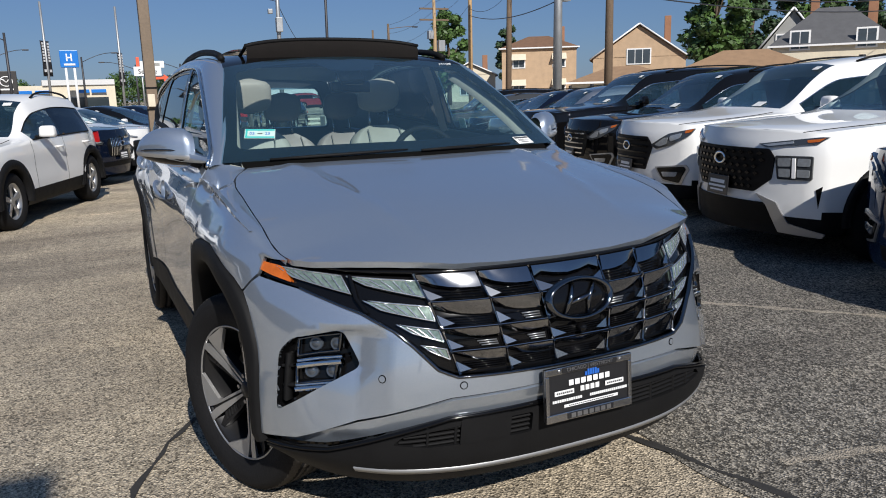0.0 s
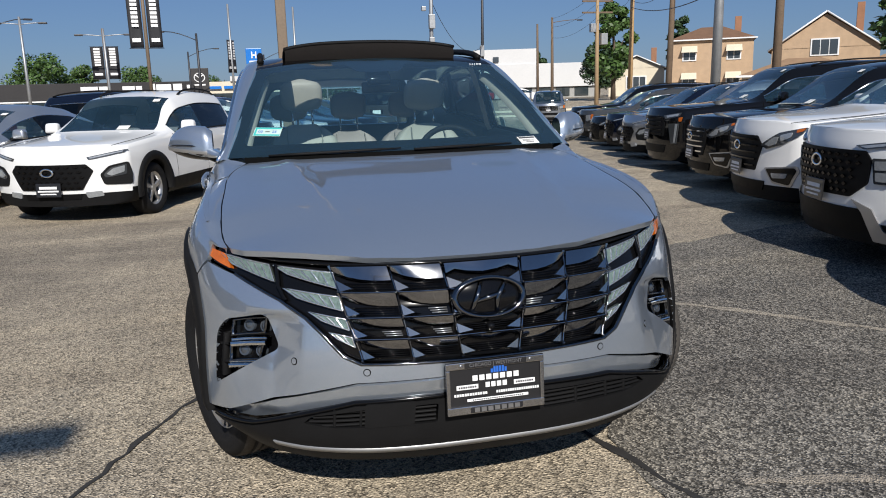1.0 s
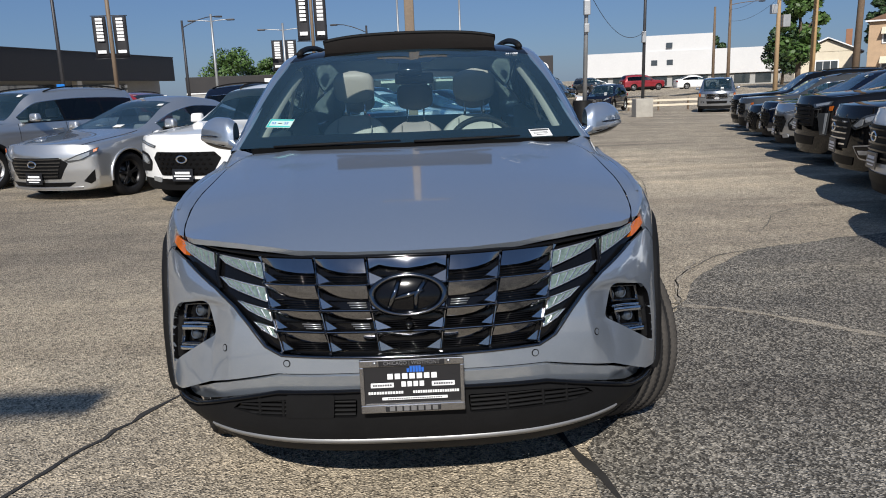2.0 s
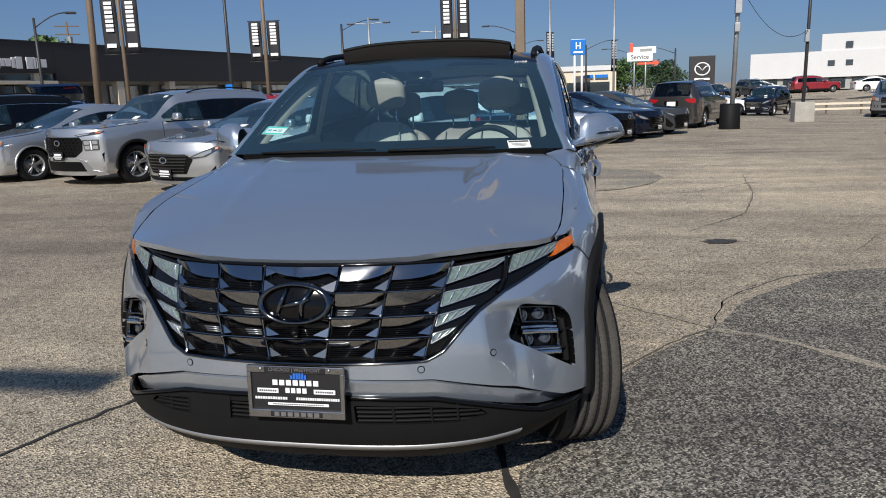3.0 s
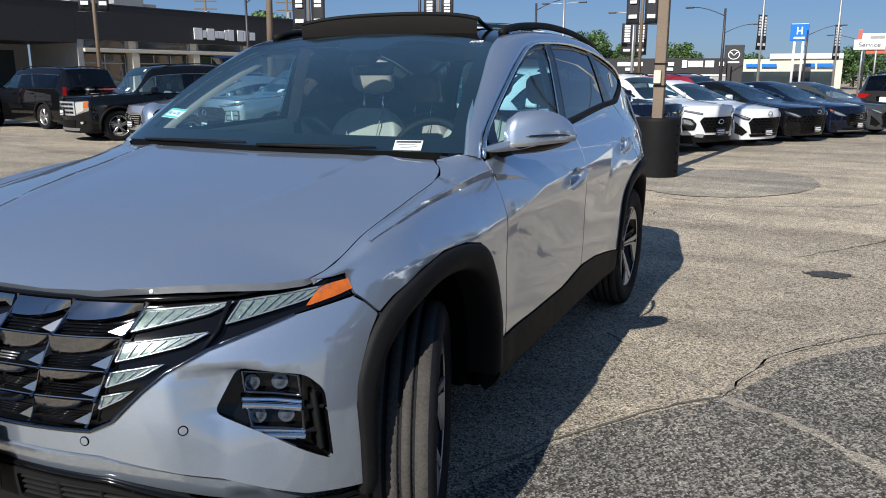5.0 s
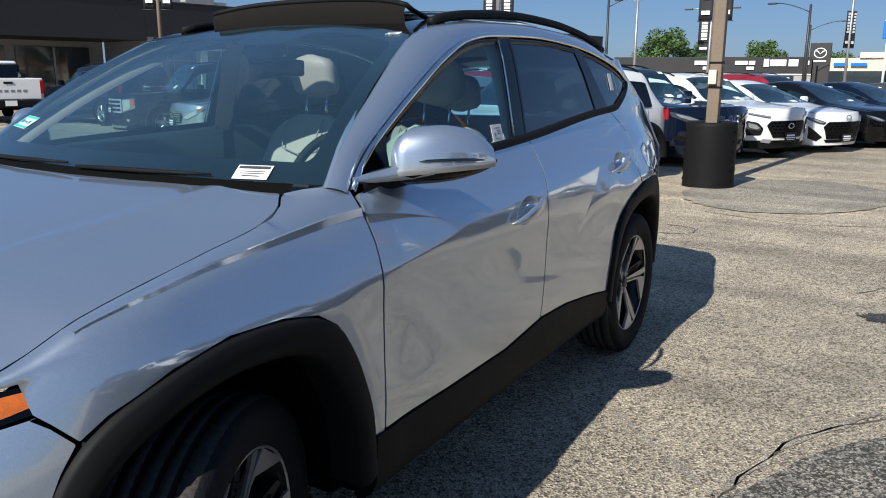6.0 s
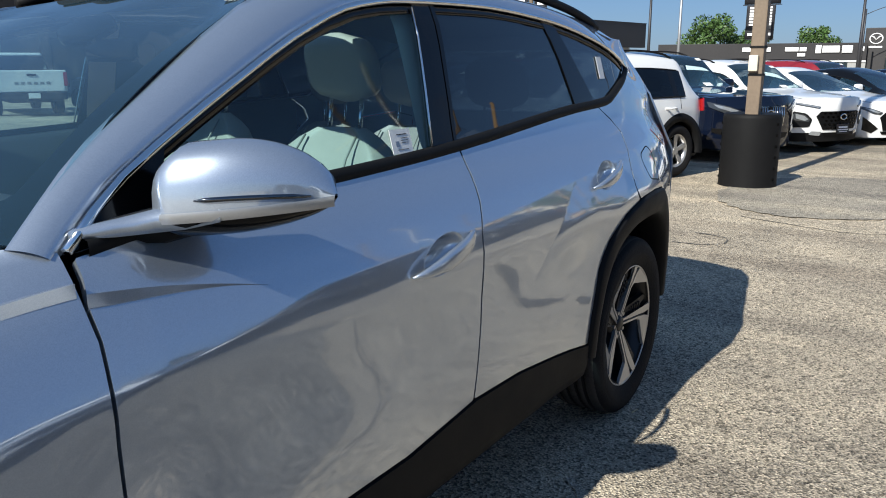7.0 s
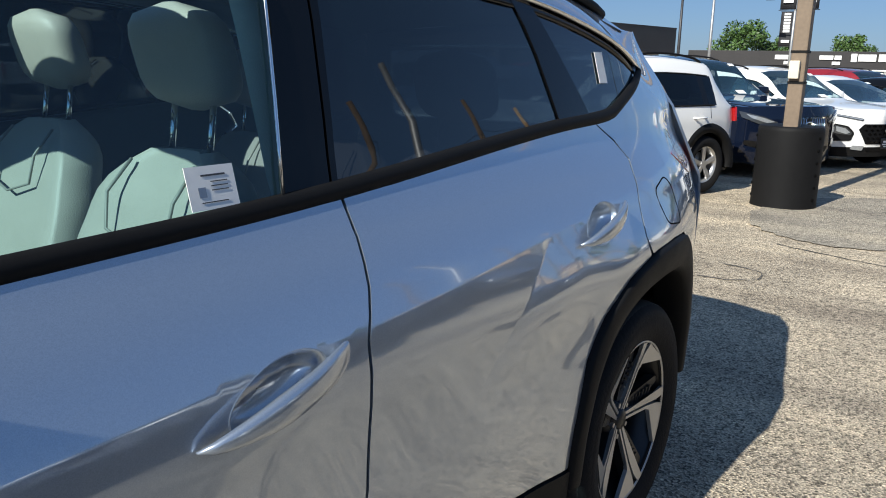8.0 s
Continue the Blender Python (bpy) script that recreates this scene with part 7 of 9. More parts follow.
part("mirror_console", box((0.13, 0.11, 0.05), p + V3((0, 0.05, -0.035)), 0.02, Matrix.Rotation(radians(25), 3, "X")), GLOSS_BLACK, hero, smooth=True)
part("rear_view_mirror", box((0.21, 0.03, 0.06), p + V3((0.02, 0.10, -0.085)), 0.013), GLOSS_BLACK, hero, smooth=True)

# papers and stickers on the glass
def on_glass(fn, u, v, w, h, material, name, spin=0.0, lift=-0.004, lab="", bars=()):
    pt, n = fn(u, v)
    q = n.to_track_quat("Z", "Y").to_matrix().to_4x4()
    st = put(name, bm_mesh(name, box((w, h, 0.0012)), material), hero, lab, m=Matrix.Translation(pt + n * lift) @ q @ Matrix.Rotation(radians(spin), 4, "Z"))
    for bx, by, bw, bh, mt in bars:
        put("print", bm_mesh("print", box((bw, bh, 0.0004), (bx, by, 0.0011)), mt), st)
    return st


PALE_TEAL = mat("pale_teal_print", (0.48, 0.62, 0.58), 0.5, vary=0.15, scale=30)
TEAL = mat("teal_print", (0.05, 0.45, 0.42), 0.5)
on_glass(screen, 0.755, 0.035, 0.10, 0.055, PAPER, "dealer_tag", 0, 0.003, "white paper tag with printed lines", [(0, 0.018, 0.09, 0.011, INK), (0, 0.002, 0.07, 0.003, INK), (0, -0.006, 0.07, 0.003, INK), (0, -0.016, 0.05, 0.004, INK)])
permit = on_glass(screen, -0.80, 0.205, 0.125, 0.066, PALE_TEAL, "permit_sticker", -4, 0.002, "pale teal permit sticker with printed edges", [(0, 0.026, 0.12, 0.011, TEAL), (0, -0.026, 0.12, 0.010, TEAL), (-0.055, 0, 0.008, 0.044, TEAL), (0.0, -0.001, 0.02, 0.006, INK)])
for dx, word in ((-0.032, "03"), (0.032, "25")):
    put("lettering", text_mesh(word, 0.022, BLUE_PRINT, 0.0004), permit, m=pose(dx, -0.001, 0.0014))
gl = flank(1)
on_glass(gl, 1.365, 1.228, 0.080, 0.060, PAPER, "window_tag", 0, -0.004, "small white printed window tag", [(0.004, 0.017, 0.040, 0.0025, INK), (0.012, 0.008, 0.028, 0.0015, INK), (0.012, 0.002, 0.028, 0.0015, INK), (0.012, -0.004, 0.028, 0.0015, INK), (-0.018, -0.006, 0.012, 0.014, STEEL), (0.0, -0.020, 0.044, 0.0015, INK)])
on_glass(gl, 2.69, 1.395, 0.05, 0.085, PAPER, "quarter_tag", 0, -0.004, "blank white tag on the quarter window")
pt, n = screen(0.86, 0.965)
put("lettering", text_mesh("H108", 0.030, WHITE_BAR, 0.0005), hero, m=Matrix.Translation(pt + n * 0.004) @ n.to_track_quat("Z", "Y").to_matrix().to_4x4())

# ---- ground ----
def asphalt(name, tone, dark, warm, scale=1.0, fleck=1.9, gap=0.22, uneven=()):
    """Worn asphalt: exposed stones, large blotches and fine relief."""
    m = bpy.data.materials.new(name)
    m.use_nodes = True
    nt = m.node_tree
    b = nt.nodes["Principled BSDF"]
    L = nt.links.new
    tc = nt.nodes.new("ShaderNodeTexCoord")

    def noise_at(s, d=4, r=0.55):
        n = nt.nodes.new("ShaderNodeTexNoise")
        n.inputs["Scale"].default_value, n.inputs["Detail"].default_value, n.inputs["Roughness"].default_value = s * scale, d, r
        L(tc.outputs["Object"], n.inputs["Vector"])
        return n.outputs[0]

    def ramp(src, stops):
        r = nt.nodes.new("ShaderNodeValToRGB")
        el = r.color_ramp.elements
        el[0].position, el[0].color = stops[0][0], (*stops[0][1], 1)
        el[1].position, el[1].color = stops[-1][0], (*stops[-1][1], 1)
        for p, c in stops[1:-1]:
            e = el.new(p)
            e.color = (*c, 1)
        L(src, r.inputs[0])
        return r.outputs[0]

    def mul(a, c, f=1.0):
        x = nt.nodes.new("ShaderNodeMix")
        x.data_type, x.blend_type = "RGBA", "MULTIPLY"
        x.inputs[0].default_value = f
        L(a, x.inputs[6]), L(c, x.inputs[7])
        return x.outputs[2]
    stones = nt.nodes.new("ShaderNodeTexVoronoi")
    stones.inputs["Scale"].default_value = 105 * scale
    L(tc.outputs["Object"], stones.inputs["Vector"])
    w = tuple(t * k for t, k in zip((tone,) * 3, warm))
    base = ramp(stones.outputs["Color"], [(0.0, tuple(c * dark for c in w)), (gap, tuple(c * dark * 1.6 for c in w)), (gap + 0.2, tuple(c * 0.85 for c in w)), (max(0.75, gap + 0.3), tuple(c * 1.15 for c in w)), (0.92, tuple(c * 1.25 for c in w)), (1.0, tuple(min(c * fleck, 1) for c in w))])
    # long wear streaks
    mp = nt.nodes.new("ShaderNodeMapping")
    mp.inputs["Scale"].default_value, mp.inputs["Rotation"].default_value = (0.16, 1.1, 1.0), (0, 0, radians(24))
    st = nt.nodes.new("ShaderNodeTexNoise")
    st.inputs["Scale"].default_value, st.inputs["Detail"].default_value, st.inputs["Distortion"].default_value = 1.6, 6, 0.6
    L(tc.outputs["Object"], mp.inputs["Vector"]), L(mp.outputs[0], st.inputs["Vector"])
    base = mul(base, ramp(st.outputs[0], [(0.32, (0.74, 0.73, 0.73)), (0.47, (0.95, 0.95, 0.95)), (0.60, (1.05, 1.04, 1.02)), (0.72, (1.32, 1.29, 1.24))]))
    base = mul(base, ramp(noise_at(0.35, 5), [(0.3, (0.72, 0.72, 0.74)), (0.55, (1, 1, 1)), (0.75, (1.15, 1.12, 1.06))]))
    base = mul(base, ramp(noise_at(2.3, 6, 0.65), [(0.3, (0.78, 0.78, 0.79)), (0.6, (1.06, 1.05, 1.04))]))
    base = mul(base, ramp(noise_at(120, 2, 0.6), [(0.38, (0.6, 0.6, 0.6)), (0.5, (1, 1, 1)), (0.62, (1.3, 1.28, 1.25))]))
    base = mul(base, ramp(noise_at(22, 5, 0.7), [(0.32, (0.58, 0.58, 0.59)), (0.46, (0.96, 0.96, 0.96)), (0.62, (1.12, 1.11, 1.10))]))
    for at, near, far, gain in uneven:
        # a wide soft-edged stretch multiplied by gain: paler above one, darker below
        vd = nt.nodes.new("ShaderNodeVectorMath")
        vd.operation = "DISTANCE"
        vd.inputs[1].default_value = at
        L(tc.outputs["Object"], vd.inputs[0])
        jit = nt.nodes.new("ShaderNodeMath")
        jit.operation, jit.inputs[1].default_value = "MULTIPLY_ADD", 2.5
        L(noise_at(0.8, 5, 0.6), jit.inputs[0]), L(vd.outputs["Value"], jit.inputs[2])
        mr = nt.nodes.new("ShaderNodeMapRange")
        mr.inputs[1].default_value, mr.inputs[2].default_value = near, far
        L(jit.outputs[0], mr.inputs[0])
        base = mul(base, ramp(mr.outputs[0], [(0.0, gain), (0.4, tuple(0.2 + 0.8 * c for c in gain)), (1.0, (1, 1, 1))]))
    L(base, b.inputs["Base Color"])
    b.inputs["Roughness"].default_value = 0.88
    b.inputs["Specular IOR Level"].default_value = 0.3
    bp = nt.nodes.new("ShaderNodeBump")
    bp.inputs["Strength"].default_value, bp.inputs["Distance"].default_value = 1.0, 0.007
    ad = nt.nodes.new("ShaderNodeMath")
    ad.operation = "ADD"
    L(noise_at(38, 3, 0.6), ad.inputs[0]), L(stones.outputs["Distance"], ad.inputs[1])
    L(ad.outputs[0], bp.inputs["Height"]), L(bp.outputs[0], b.inputs["Normal"])
    return m


ASPHALT = asphalt("worn_asphalt", 0.43, 0.22, (1.15, 1.0, 0.77), fleck=2.2, uneven=(((2.0, 9.2, 0.0), 2.5, 7.0, (1.36, 1.34, 1.30)), ((-5.5, 4.5, 0.0), 2.0, 6.5, (0.72, 0.72, 0.73))))
ASPHALT_DARK = asphalt("dark_asphalt", 0.315, 0.16, (1.08, 1.0, 0.86), fleck=2.7, gap=0.38)
SEALED = asphalt("sealed_asphalt", 0.085, 0.4, (1.0, 1.0, 1.0))
TAR = mat("crack_tar", (0.03, 0.028, 0.026), 0.8, vary=0.3, scale=20)
DUSTY = mat("dusty_crack", (0.11, 0.10, 0.085), 0.9, vary=0.4, scale=25)


def gz(x, y):
    """Height of the lot: level round the car, falling gently towards the far side."""
    fade = (1 - ease((y - 62) / 15)) * (1 - ease((x - 26) / 10)) * (1 - ease((-x - 26) / 10))
    return -(0.012 * max(0.0, y - 8) + 0.03 * max(0.0, min(x, 15.0) - 6.5) * ease((y - 5) / 6)) * fade


gx_ = sorted({round(float(v), 3) for v in (*np.linspace(-900, -40, 12), *np.arange(-40, 40.1, 1.6), *np.linspace(40, 900, 12))})
gy_ = sorted({round(float(v), 3) for v in (*np.linspace(-900, -20, 12), *np.arange(-20, 64.1, 1.6), *np.linspace(64, 900, 12))})
gv = [(x, y, gz(x, y)) for x in gx_ for y in gy_]
gf = [(i * len(gy_) + j, (i + 1) * len(gy_) + j, (i + 1) * len(gy_) + j + 1, i * len(gy_) + j + 1) for i in range(len(gx_) - 1) for j in range(len(gy_) - 1)]
ground = tagged(put("ground", mesh_of("ground", gv, gf, ASPHALT)), "worn sun-bleached grey asphalt of a car lot", "ground", kind="structure")


def sheet(name, loop, z, material, grid, kind="structure", label=""):
    v, f = patch(loop, lambda x, y: ((x, y, z + gz(x, y)), (0, 0, 1)), grid)
    ob = put(name, mesh_of(name, v, f, material, False))
    return tagged(ob, label, "ground", kind=kind)


def wobble(points, amp, step, seed):
    """An outline roughened like a broken edge."""
    rnd = random.Random(seed)
    pts = smooth_loop(points, 0.25, True, step)
    return [p + Vector((rnd.uniform(-amp, amp), rnd.uniform(-amp, amp))) for p in pts]


def crack(points, width, seed, material=None):
    """A tar-filled crack along points."""
    rnd = random.Random(seed)
    pts = smooth_loop(points, 0.2, False, 0.07)
    v, f = [], []
    for i, p in enumerate(pts):
        a, b = pts[max(i - 1, 0)], pts[min(i + 1, len(pts) - 1)]
        d = (b - a).normalized()
        s = Vector((-d.y, d.x))
        p = p + s * rnd.uniform(-0.012, 0.012)
        w = width * rnd.uniform(0.3, 1.0) / 2
        v += [(p.x - s.x * w, p.y - s.y * w, 0.006 + gz(p.x, p.y)), (p.x + s.x * w, p.y + s.y * w, 0.006 + gz(p.x, p.y))]
    f = [(2 * i, 2 * i + 1, 2 * i + 3, 2 * i + 2) for i in range(len(pts) - 1)]
    return tagged(put("crack", mesh_of("crack", v, f, material or TAR, False)), "crack in the worn asphalt of the lot", "crack", kind="structure")


tagged(sheet("pavement", wobble([(0.62, -0.55), (1.1, 0.75), (1.62, 1.42), (1.95, 2.1), (2.6, 2.85), (3.6, 3.2), (6.5, 4.0), (7.5, -6), (0.9, -6)], 0.02, 0.12, 3), 0.004, ASPHALT_DARK, 0.8), "darker coarse asphalt patch beside the parked car")
def stain(x, y, rx, ry, turn, seed, material=None, label="dark smooth stain on the worn asphalt"):
    c, q = math.cos(radians(turn)), math.sin(radians(turn))
    lp = [(x + c * rx * math.cos(a) - q * ry * math.sin(a), y + q * rx * math.cos(a) + c * ry * math.sin(a)) for a in [2 * math.pi * k / 14 for k in range(14)]]
    tagged(sheet("pavement", wobble(lp, 0.03, 0.15, seed), 0.005 + 0.0004 * seed, material or SEALED_WORN, 1.2), label)


SEALED_WORN = asphalt("old_patch_asphalt", 0.40, 0.24, (1.11, 1.0, 0.81), fleck=2.1)
stain(0.9, 9.2, 1.15, 1.75, -12, 5, None, "darker oval patch of older asphalt")
stain(2.1, 4.05, 0.16, 0.10, 10, 6, SEALED)
crack([(0.15, 6.35), (0.42, 6.30), (0.5, 6.1), (0.35, 5.92), (0.1, 5.9)], 0.02, 5, DUSTY)
crack([(0.3, 7.3), (1.2, 7.0), (2.3, 7.4), (3.4, 8.6)], 0.02, 6)
crack([(3.11, 3.67), (3.58, 4.49), (3.96, 4.72), (4.9, 4.95)], 0.016, 7, DUSTY)
crack([(1.9, 4.6), (2.6, 5.6), (3.0, 7.2), (3.3, 9.5)], 0.012, 8)
crack([(-0.9, 0.75), (-1.15, 0.36), (-1.45, -0.4), (-1.7, -1.2), (-2.1, -2.4)], 0.035, 1)
crack([(0.5, 0.0), (0.62, -0.55), (0.78, -1.1), (0.9, -2.0), (0.9, -3.0)], 0.05, 2)
crack([(0.85, 0.3), (1.1, 0.75), (1.4, 1.2), (1.62, 1.42)], 0.018, 3, DUSTY)
SAND = asphalt("sandy_crack", 0.40, 0.45, (1.12, 1.0, 0.82), 1.3)
crack([(1.62, 1.42), (1.9, 1.3), (2.3, 0.9), (2.9, 0.2), (3.6, -0.6)], 0.09, 9, SAND)
crack([(0.95, -0.9), (1.4, -1.0), (1.9, -1.35), (2.6, -1.6), (3.2, -1.5)], 0.07, 12, SAND)
crack([(1.62, 1.45), (1.78, 2.0), (2.1, 2.55)], 0.05, 10, SAND)
crack([(0.95, 2.1), (1.3, 1.75), (1.62, 1.45)], 0.05, 11, SAND)
crack([(1.62, 1.42), (1.8, 2.1), (2.35, 2.75), (3.0, 3.0), (4.2, 3.3)], 0.014, 4, DUSTY)

# ---- rough placing of the parked rows ----
def facing(x, y, hx, hy, s):
    """Pose of a car whose nose centre stands at x, y and which heads along hx, hy."""
    a = math.degrees(math.atan2(hx, -hy))
    L = math.hypot(hx, hy)
    mid = s["fo"] + s["wb"] / 2
    return pose(x - s["fo"] * hx / L, y - s["fo"] * hy / L, gz(x - mid * hx / L, y - mid * hy / L), 0, 0, a)


SF21 = suv_spec(L=4.79, W=1.9, H=1.71, wb=2.765, hn=1.0, hc=1.15, belt=1.12, face="mesh", clad=0.06, line_mat=PLASTIC)
SF17 = suv_spec(L=4.70, W=1.88, H=1.69, wb=2.70, hn=0.97, hc=1.13, face="hex", clad=0.0, dark_low=True)
SF19 = suv_spec(dark_low=False, L=4.77, W=1.89, H=1.68, wb=2.765, hn=0.99, hc=1.13, face="mesh", clad=0.05, twin=True)
TUC = suv_spec(dark_low=False, L=4.48, W=1.85, H=1.65, hn=0.93, hc=1.09, face="hex", clad=0.04, bar_mat=CHROME)
KONA = suv_spec(L=4.06, W=1.80, H=1.55, wb=2.60, fo=0.85, hn=0.88, hc=1.03, belt=1.0, hb=1.05, ht=1.0, face="wide", clad=0.10, yr1=2.75, yb=3.1, yg=2.75, r=0.33, rim=0.22, line_mat=PLASTIC, twin=False)
PALI = suv_spec(dark_low=False, L=4.98, W=1.97, H=1.75, wb=2.9, fo=0.95, hn=1.02, hc=1.17, belt=1.14, face="tall", yg=3.6)
VENUE = suv_spec(L=4.04, W=1.77, H=1.57, wb=2.52, hn=0.94, hc=1.07, face="box", yr1=2.75, yb=3.05, yg=2.75, clad=0.08, bar_mat=DARK_CHROME)
SED = sedan_spec(face="sport", line_mat=PLASTIC)
ELA = sedan_spec(machined=False, L=4.62, face="swept", bar_mat=DARK_CHROME)
SON = sedan_spec(L=4.82, W=1.835, H=1.47, hn=0.80, hc=1.0, belt=0.98, face="lens", bar_mat=CHROME)
ESC = suv_spec(L=4.44, W=1.81, H=1.74, hn=0.98, hc=1.10, face="chrome", wr=0.76, yc=0.40, yr0=0.95)
TWIN = suv_spec(L=4.70, W=1.89, H=1.66, hn=0.94, hc=1.08, face="twin", clad=0.0, dark_low=False)
for x, y, paint, sp, lab in ((3.09, -0.07, "blue", TUC, "dark blue SUV at the near end of the row"), (3.70, 2.12, "white", SF21, "white mid-size SUV with a dark mesh grille"), (4.45, 4.26, "white", SF17, "white SUV with a hexagonal barred grille"),
                            (5.20, 6.43, "black", TUC, "black compact SUV parked in the row"), (5.94, 9.0, "black", PALI, "black three-row SUV with tall day lamps"), (6.70, 11.45, "silver", KONA, "silver small crossover in the row"),
                            (7.50, 13.9, "navy", KONA, "dark blue small crossover in the row"), (8.25, 16.4, "black", SED, "black sedan in the row"), (9.0, 18.9, "grey", VENUE, "dark grey boxy small crossover"), (9.75, 21.3, "black", PALI, "black SUV at the end of the row")):
    build_car(sp, facing(x, y, -0.966, 0.26, sp), paint, lab)
for x, y, sp, paint, lab in ((-2.0, 7.2, KONA, "white", "white small crossover with black cladding"), (-4.4, 8.3, ELA, "light_silver", "silver sedan with amber corner lamps"),
                             (-7.2, 9.7, SF19, "light_silver", "silver SUV with a dark mesh grille"), (-9.8, 10.3, SON, "light_silver", "silver sedan with a chrome barred grille"), (-12.4, 10.8, ESC, "black", "black boxy compact SUV with amber lamp corners")):
    hx, hy = (-0.345, -0.94) if sp is KONA else (-0.39, -0.92)
    a = math.degrees(math.atan2(hx, -hy))
    rt = Vector((-hy, hx))
    o = Vector((x, y)) - rt * (sp["W"] / 2 - 0.1)
    build_car(sp, pose(o.x, o.y, gz(o.x, o.y + 1.2), 0, 0, a), paint, lab)
for k, (paint, sp, lab) in enumerate((("navy", TWIN, "navy SUV with a chrome twin grille"), ("white", KONA, "white crossover with black lower cladding"), ("white", SED, "white sporty sedan with black corner intakes"),
                                      ("black", SED, "black sedan in the far row"), ("navy", ELA, "dark blue sedan in the far row"), ("grey", SED, "dark grey sedan in the far row"))):
    on = (0.5, 0.2, 0, 0, 0, 0)[k]
    build_car(sp, facing(-0.9 + 0.98 * k + 0.87 * on, 12.3 + 2.05 * k - 0.49 * on, 0.87, -0.49, sp), paint, lab)
# cars that stand apart further off
LONG = dict(PALI, tall_tail=True)
BIG = suv_spec(L=5.1, W=2.0, H=1.89, wb=2.95, hn=1.12, hc=1.25, belt=1.22, face="box", bar_mat=CHROME, wr=0.78, yr0=1.0, yg=4.0, r=0.39, rim=0.25)
for x, y, hx, hy, sp, paint, lab in ((5.8, 31.0, 0.4, 1, PALI, "bronze", "dark bronze SUV showing its red tail lamps"), (10.1, 43.0, -0.55, -1, TUC, "navy", "dark blue SUV parked facing the lot"),
                                     (15.9, 39.0, -0.36, -0.93, BIG, "silver", "large silver SUV with a chrome grille"), (-21.4, 14.55, -0.988, 0.157, LONG, "black", "black three-row SUV showing its tall red tail lamps"),
                                     (-16.9, 21.7, -0.5, 0.86, SF17, "blue", "dark blue SUV with its tailgate raised"),
                                     (0.2, 24.5, 0.87, -0.49, SF17, "red", "red SUV behind the far row"), (-2.2, 26.2, 0.87, -0.49, SF21, "white", "white SUV behind the far row"),
                                     (-6.2, 19.0, 0.87, -0.49, SF17, "red", "red SUV behind the crossover"),
                                     (20.0, 78.0, 1, 0.2, SED, "white", "distant white sedan beside the street"), (25.5, 80.0, 1, 0.1, SF17, "red", "distant red SUV before the hall"), (31.0, 79.0, 1, 0.0, SED, "white", "distant white sedan before the hall"),
                                     (17.0, 72.0, 0.3, -1, TUC, "grey", "distant grey SUV before the hall"), (13.5, 70.0, 0.3, -1, SED, "black", "distant black sedan by the sign"), (10.5, 44.0, 0.9, -0.3, SED, "white", "white sedan behind the blue SUV")):
    car = build_car(sp, facing(x, y, hx, hy, sp), paint, lab)
    if "tailgate" in lab:
        gate = part("tailgate", box((1.45, 0.95, 0.09), (0, sp["L"] - sp["fo"] + 0.02, 2.02), 0.035, Matrix.Rotation(radians(14), 3, "X"), 0.9), PAINTS[paint], car, "raised tailgate")
        part("tail_lamp", box((0.34, 0.10, 0.02), (-0.42, sp["L"] - sp["fo"] + 0.30, 2.035), 0.008, Matrix.Rotation(radians(14), 3, "X")), RED_LENS, gate)

# ---- materials of the surroundings ----
FASCIA = mat("charcoal_fascia", (0.025, 0.023, 0.024), 0.55, vary=0.2, scale=0.6, bump=0.05, bscale=20)
CREAM = mat("cream_render", (0.66, 0.59, 0.46), 0.8, vary=0.12, scale=1.2)
WHITE_WALL = mat("white_wall", (0.60, 0.60, 0.60), 0.7, vary=0.05, scale=0.5)
GREY_WALL = mat("grey_wall", (0.33, 0.33, 0.32), 0.8, vary=0.12, scale=0.7)
SHOP_GLASS = mat("shop_glass", (0.03, 0.04, 0.045), 0.06, coat=1.0)
SIGN_BLUE = mat("sign_blue", (0.01, 0.16, 0.55), 0.35)
SIGN_WHITE = mat("sign_white", (0.8, 0.8, 0.8), 0.4)
SIGN_ORANGE = mat("sign_orange", (0.75, 0.10, 0.04), 0.5)
BANNER = mat("banner_cloth", (0.018, 0.018, 0.022), 0.7, vary=0.2, scale=2)
POLE_BROWN = mat("brown_steel", (0.17, 0.125, 0.085), 0.6, vary=0.2, scale=3)
POLE_WOOD = mat("weathered_pole", (0.15, 0.105, 0.07), 0.9, vary=0.3, scale=2, bump=0.4, bscale=30)
POLE_GREY = mat("galvanised", (0.38, 0.39, 0.40), 0.5, 0.7, vary=0.15, scale=3)
POLE_DARK = mat("dark_steel", (0.05, 0.05, 0.055), 0.5, 0.4, vary=0.2)
CONCRETE = mat("concrete", (0.36, 0.34, 0.30), 0.9, vary=0.2, scale=4, bump=0.3, bscale=60)
BRICK_TAN = mat("tan_brick", (0.46, 0.325, 0.21), 0.85, vary=0.18, scale=1.5, bump=0.2, bscale=30)
BRICK_RED = mat("brown_brick", (0.30, 0.15, 0.085), 0.85, vary=0.2, scale=1.5, bump=0.2, bscale=30)
SHINGLE_BROWN = mat("brown_shingle", (0.19, 0.105, 0.06), 0.9, vary=0.25, scale=2, bump=0.4, bscale=12)
SHINGLE_TAN = mat("tan_shingle", (0.30, 0.19, 0.11), 0.9, vary=0.2, scale=2, bump=0.4, bscale=12)
SHINGLE_GREY = mat("grey_shingle", (0.10, 0.10, 0.105), 0.9, vary=0.2, scale=2, bump=0.4, bscale=12)
PANE = mat("house_pane", (0.05, 0.06, 0.07), 0.08, coat=1.0)
